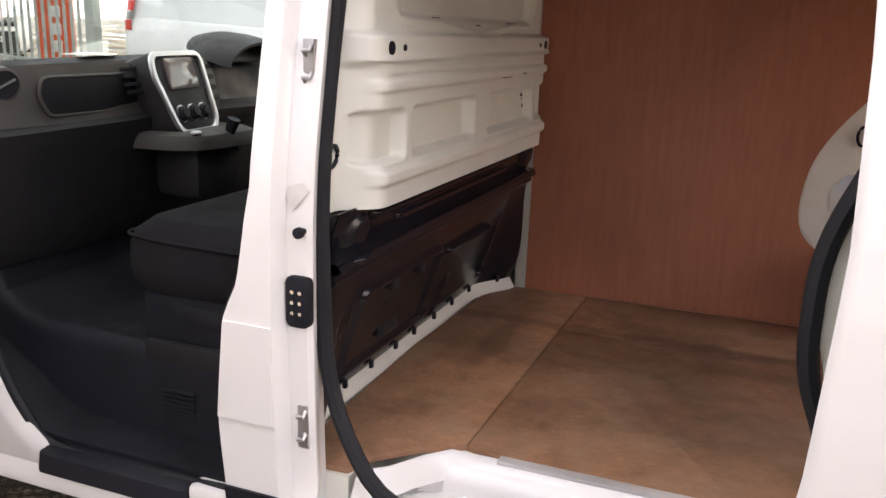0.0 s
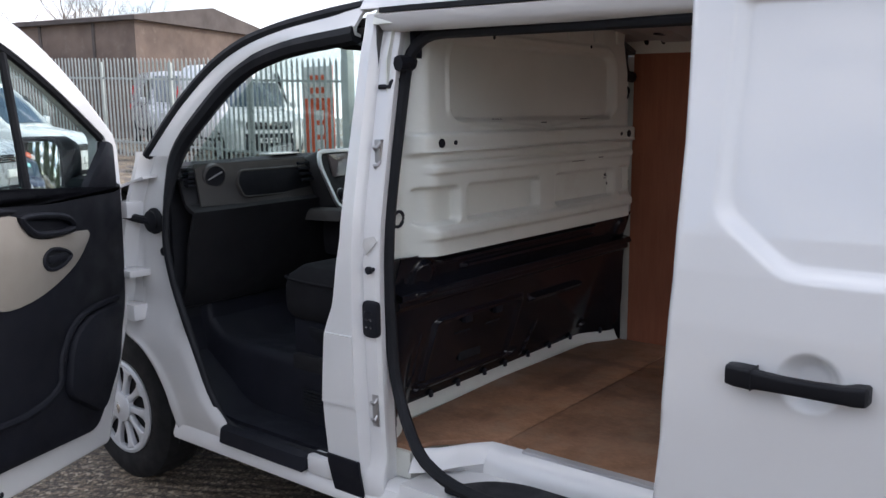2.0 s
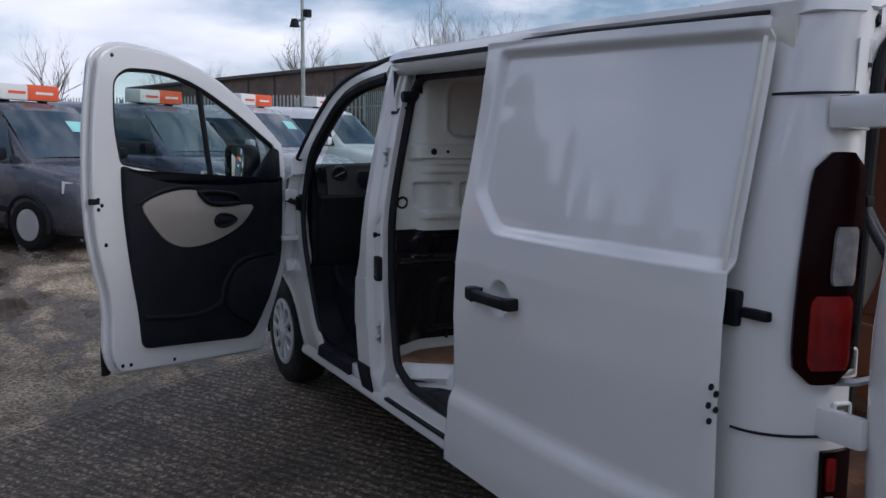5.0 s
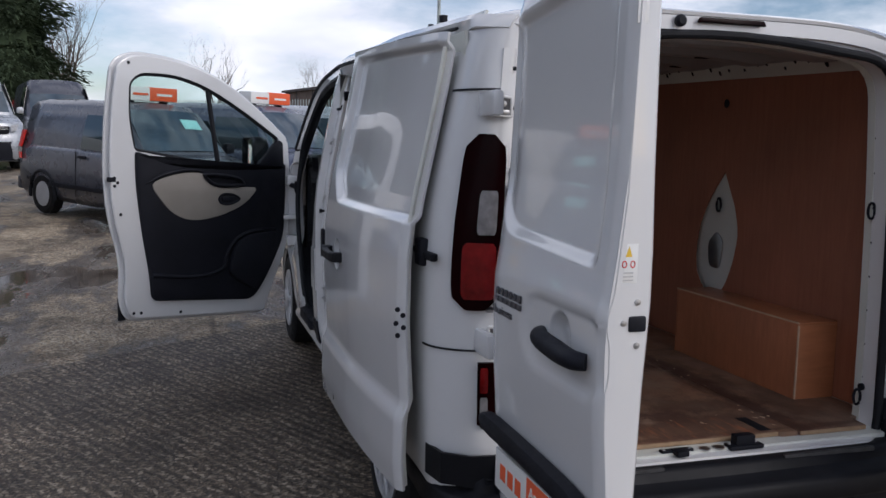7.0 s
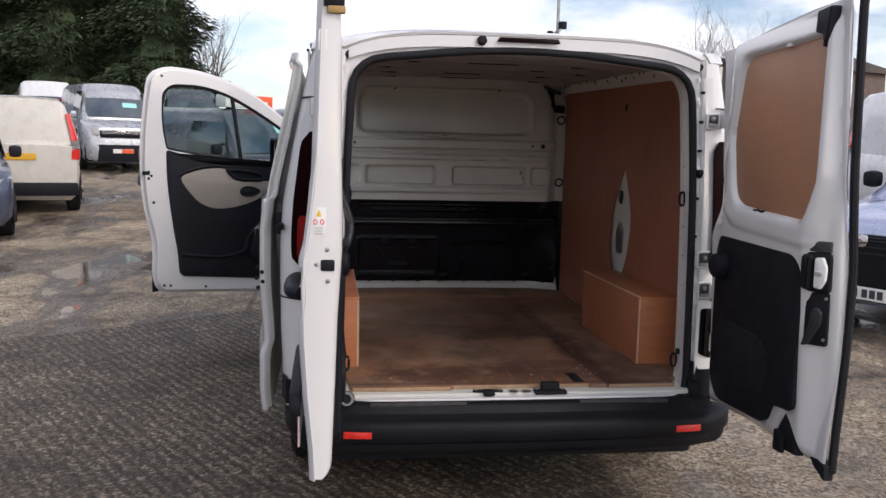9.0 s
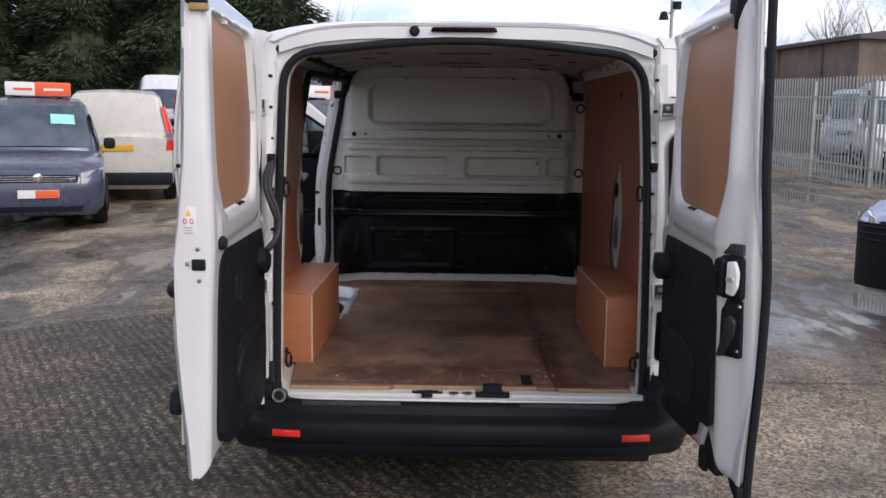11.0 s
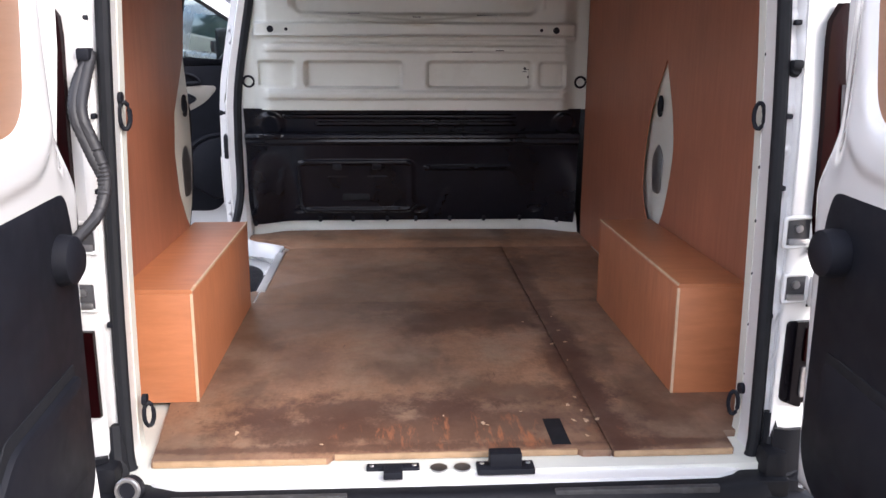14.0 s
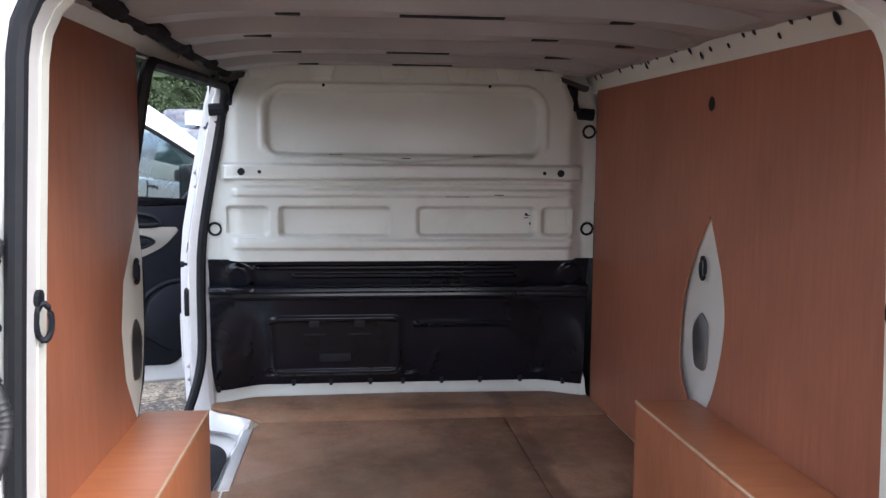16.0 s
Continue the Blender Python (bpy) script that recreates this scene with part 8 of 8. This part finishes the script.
# beyond the fence
vehicle("panel_van", at(-8.8, 9.9, 0.0), WHITE_C, "white high van beyond the fence", L=5.9, W=2.0, H=2.5, bonnet=0.85, hood=1.25, belt=1.35, rake=0.8, wb=3.6, wheel_r=0.35)
vehicle("panel_van", at(-19.5, 11.8, radians(-20)), WHITE_C, "white van behind the palisade fence", L=5.2, W=2.0, H=2.4, bonnet=0.9, hood=1.2, belt=1.25, rake=0.8, wb=3.3)
vehicle("panel_van", at(-23.5, 12.6, radians(-25)), SILVER, "silver van behind the palisade fence", L=5.2, W=2.0, H=2.2, bonnet=0.9, hood=1.2, belt=1.25, rake=0.8, wb=3.3)

# orange banner on the fence
ban = thing("banner", Matrix.Translation((-13.7, 9.45, gz(-13.7))) @ Matrix.Rotation(math.atan2(-0.7, -13.2) + math.pi, 4, "Z"), "orange and white banner hung behind the fence", "banner")
part("cloth", box((-0.42, 0.0, 0.15), (0.42, 0.02, 2.3), 0.004), ORANGE, ban)
part("banner_head", box((-0.42, -0.004, 1.65), (0.42, 0.002, 2.3), 0.002), PAPER, ban, "white upper part of the banner")
for z in (0.3, 0.6, 0.9, 1.2):
    part("banner_bar", box((-0.12, -0.006, z), (0.14, 0.0, z + 0.2), 0.01), PAPER, ban)
for z in (1.75, 2.0):
    part("banner_bar", box((-0.25, -0.008, z), (0.25, -0.002, z + 0.12), 0.01), ORANGE, ban)

# low brown building beyond the fence
BROWN = surface("weathered brown render", (0.16, 0.12, 0.10), 0.85, var=0.35, scale=0.7, bump=0.3, bscale=8, grime=0.6, grime_col=(0.30, 0.26, 0.23))
ROOFC = surface("dark sheet roofing", (0.10, 0.085, 0.08), 0.8, var=0.3, scale=1)
shed = thing("industrial_building", Matrix.Translation((-30, 15.5, gz(-30))) @ Matrix.Rotation(math.atan2(-8, -27), 4, "Z"), "long low weathered brown industrial building", "building", kind="structure")
part("wall", box((0, -9, 0), (34, 0, 4.6)), BROWN, shed)
part("roof", loft(bmesh.new(), [[Vector((x, -9.2, 4.55)), Vector((x, -4.5, 5.3)), Vector((x, 0.25, 4.55)), Vector((x, 0.25, 4.4)), Vector((x, -9.2, 4.4))] for x in (-0.25, 34.2)]), ROOFC, shed)
for x in spread(2, 32, 12):
    part("rib", box((x - 0.06, 0, 0), (x + 0.06, 0.05, 4.5)), ROOFC, shed)

# lamp pole with a camera
pole = thing("camera_mast", Matrix.Translation((-36.5, 9.9, gz(-36))), "tall slim mast with a security camera", "mast")
part("shaft", tube([(0, 0, 0), (0, 0, 9.5)], [0.11, 0.07], 8), FENCE, pole)
part("cross_arm", box((-0.5, -0.04, 6.15), (0.4, 0.04, 6.25)), FENCE, pole)
part("camera_head", tube([(-0.05, -0.35, 6.2), (-0.05, -0.35, 5.85)], [0.14, 0.24], 10), BLACK_PL, pole)
part("camera_head", tube([(0.1, 0.2, 6.3), (0.1, 0.2, 6.62)], [0.20, 0.20], 10), BLACK_PL, pole)

# warehouse on the other side of the yard, behind the walk
hall = thing("warehouse", Matrix.Translation((-9.0, -24.0, -0.1)), "grey clad warehouse with a shallow pitched roof", "building", kind="structure")
CLAD = surface("grey sheet cladding", (0.20, 0.21, 0.24), 0.6, var=0.2, scale=0.6, bump=0.2, bscale=10)
part("wall", loft(bmesh.new(), [[Vector((0, y, 0)), Vector((36, y, 0)), Vector((36, y, 6.5)), Vector((18, y, 10.5)), Vector((0, y, 6.5))] for y in (0, -20)]), CLAD, hall)
for i, (x0, z0, x1, z1) in enumerate(((-0.4, 6.45, 18.0, 10.62), (18.0, 10.62, 36.4, 6.45))):
    part("roof", loft(bmesh.new(), [[Vector((x0, y, z0 + 0.06)), Vector((x1, y, z1 + 0.06)), Vector((x1, y, z1 + 0.2)), Vector((x0, y, z0 + 0.2))] for y in (0.4, -20.4)]), ROOFC, hall)
for x in spread(1.5, 34.5, 23):
    part("cladding_rib", box((x - 0.05, 0, 0.1), (x + 0.05, 0.06, 6.4)), CLAD, hall)

# ---- trees ----
BARK = surface("bare grey bark", (0.13, 0.105, 0.085), 0.9, var=0.3, scale=3)
CONIFER = surface("dark conifer needles", (0.064, 0.090, 0.049), 0.85, spec=0.15, var=0.5, scale=1.2)


def limb(bm, p, d, length, r, depth, rnd):
    n = 4
    pts, rad = [p], [r]
    for i in range(n):
        d = (d + Vector((rnd.gauss(0, 0.13), rnd.gauss(0, 0.13), rnd.gauss(0.04, 0.08)))).normalized()
        pts.append(pts[-1] + d * length / n)
        rad.append(r * (1 - 0.45 * (i + 1) / n))
    tube(pts, rad, 5 if depth > 1 else 3, bm=bm)
    if depth == 0:
        return
    for i in range(3 if depth > 1 else 4):
        k = rnd.randint(1, n)
        a = rnd.uniform(0, math.tau)
        side = Vector((math.cos(a), math.sin(a), rnd.uniform(-0.1, 0.6)))
        limb(bm, pts[k], (d * 0.75 + side * 0.75).normalized(), length * rnd.uniform(0.55, 0.8), rad[k] * 0.62, depth - 1, rnd)


def bare_tree(x, y, h, seed, label="leafless broad tree behind the yard"):
    h *= 0.86
    rnd = random.Random(seed)
    t = thing("bare_tree", Matrix.Translation((x, y, gz(x))) @ Matrix.Diagonal((0.62, 0.62, 1, 1)), label, "tree", "bare trees")
    bm = bmesh.new()
    tube([(0, 0, 0), (0.05, 0, h * 0.18), (0, 0.05, h * 0.34)], [h * 0.022, h * 0.018, h * 0.014], 7, bm=bm)
    part("trunk", bm, BARK, t)
    bm = bmesh.new()
    for i in range(6):
        a = i * math.tau / 6 + rnd.uniform(-0.4, 0.4)
        limb(bm, Vector((0, 0.03, h * rnd.uniform(0.2, 0.34))), Vector((math.cos(a) * 0.6, math.sin(a) * 0.6, 1)).normalized(), h * 0.34, h * 0.010, 4, rnd)
    part("crown", bm, BARK, t)


def conifer(x, y, h, r, seed, label="tall dark conifer behind the yard"):
    rnd = random.Random(seed)
    t = thing("conifer", Matrix.Translation((x, y, gz(x))), label, "tree", "conifers")
    part("trunk", tube([(0, 0, 0), (0, 0, h * 0.95)], [0.22, 0.04], 7), BARK, t)
    vv, ff = [], []
    for i in range(24):
        z0, z1 = h * (0.03 + 0.9 * i / 24), h * (0.03 + 0.9 * (i + 1.6) / 24)
        for j in range(12):
            a0, a1 = j * math.tau / 12, (j + 1.15) * math.tau / 12
            q0 = r * 0.62 * (1 - z0 / h) ** 0.62 * rnd.uniform(0.8, 1.1)
            q1 = r * 0.62 * max(0.0, 1 - z1 / h) ** 0.62 * rnd.uniform(0.8, 1.1)
            n0 = len(vv)
            vv += [Vector((q0 * math.cos(a0), q0 * math.sin(a0), z0)), Vector((q0 * math.cos(a1), q0 * math.sin(a1), z0)), Vector((q1 * math.cos(a1), q1 * math.sin(a1), z1)), Vector((q1 * math.cos(a0), q1 * math.sin(a0), z1))]
            ff.append((n0, n0 + 1, n0 + 2, n0 + 3))
    for i in range(int(5200 * h / 12 * (1.0 if y > -30 else 0.5))):
        k = rnd.random() ** 1.35
        z = h * (0.05 + 0.95 * k)
        rr = r * (1 - k) ** 0.5 * rnd.uniform(0.5, 1.1) * (0.8 + 0.3 * math.sin(z * 2.1 + seed))
        a = rnd.uniform(0, math.tau)
        c = Vector((rr * math.cos(a), rr * math.sin(a), z))
        out = Vector((math.cos(a), math.sin(a), rnd.uniform(-0.55, 0.15))).normalized()
        sd = Vector((-math.sin(a), math.cos(a), rnd.uniform(-0.4, 0.4)))
        s = rnd.uniform(0.16, 0.38)
        for j in range(4):
            o = Vector((rnd.gauss(0, 0.16), rnd.gauss(0, 0.16), rnd.gauss(0, 0.13)))
            n0 = len(vv)
            vv += [c + o - out * s * 0.5, c + o + sd * s * 0.20, c + o + out * s * 0.75 + Vector((0, 0, -0.12 * s)), c + o - sd * s * 0.20 + Vector((0, 0, 0.1 * s))]
            ff.append((n0, n0 + 1, n0 + 2, n0 + 3))
    me = bpy.data.meshes.new("crown")
    me.from_pydata(vv, [], ff)
    me.materials.append(CONIFER)
    o = new("crown", me)
    o.parent = t
    return t


for i, (x, y, h) in enumerate([(-56, 26, 9.5), (-60, 20, 9.0), (-63, 0.8, 10.0), (-62, 8.0, 8.6), (-66, 12, 8.8), (-45, 18, 9), (-39, 18.5, 8.5), (-47, -7.6, 10.8), (-51, -8.4, 9.5), (-70, 33, 10), (-43, 20.5, 11.5), (-47, 25.5, 12.5), (-52, 15, 10.5)]):
    bare_tree(x, y, h, 40 + i)
for i in range(16):
    conifer(-40.5 - 1.3 * (i % 3), -8.9 - 1.65 * i, 12.3 + 1.3 * math.sin(i * 1.7), 3.0, 70 + i)
for i in range(10):
    conifer(-34 + 5.2 * i, -33 - 1.2 * (i % 2), 11.5 + 2.4 * math.sin(i * 2.3), 3.0, 90 + i, "tall dark conifer at the edge of the yard")
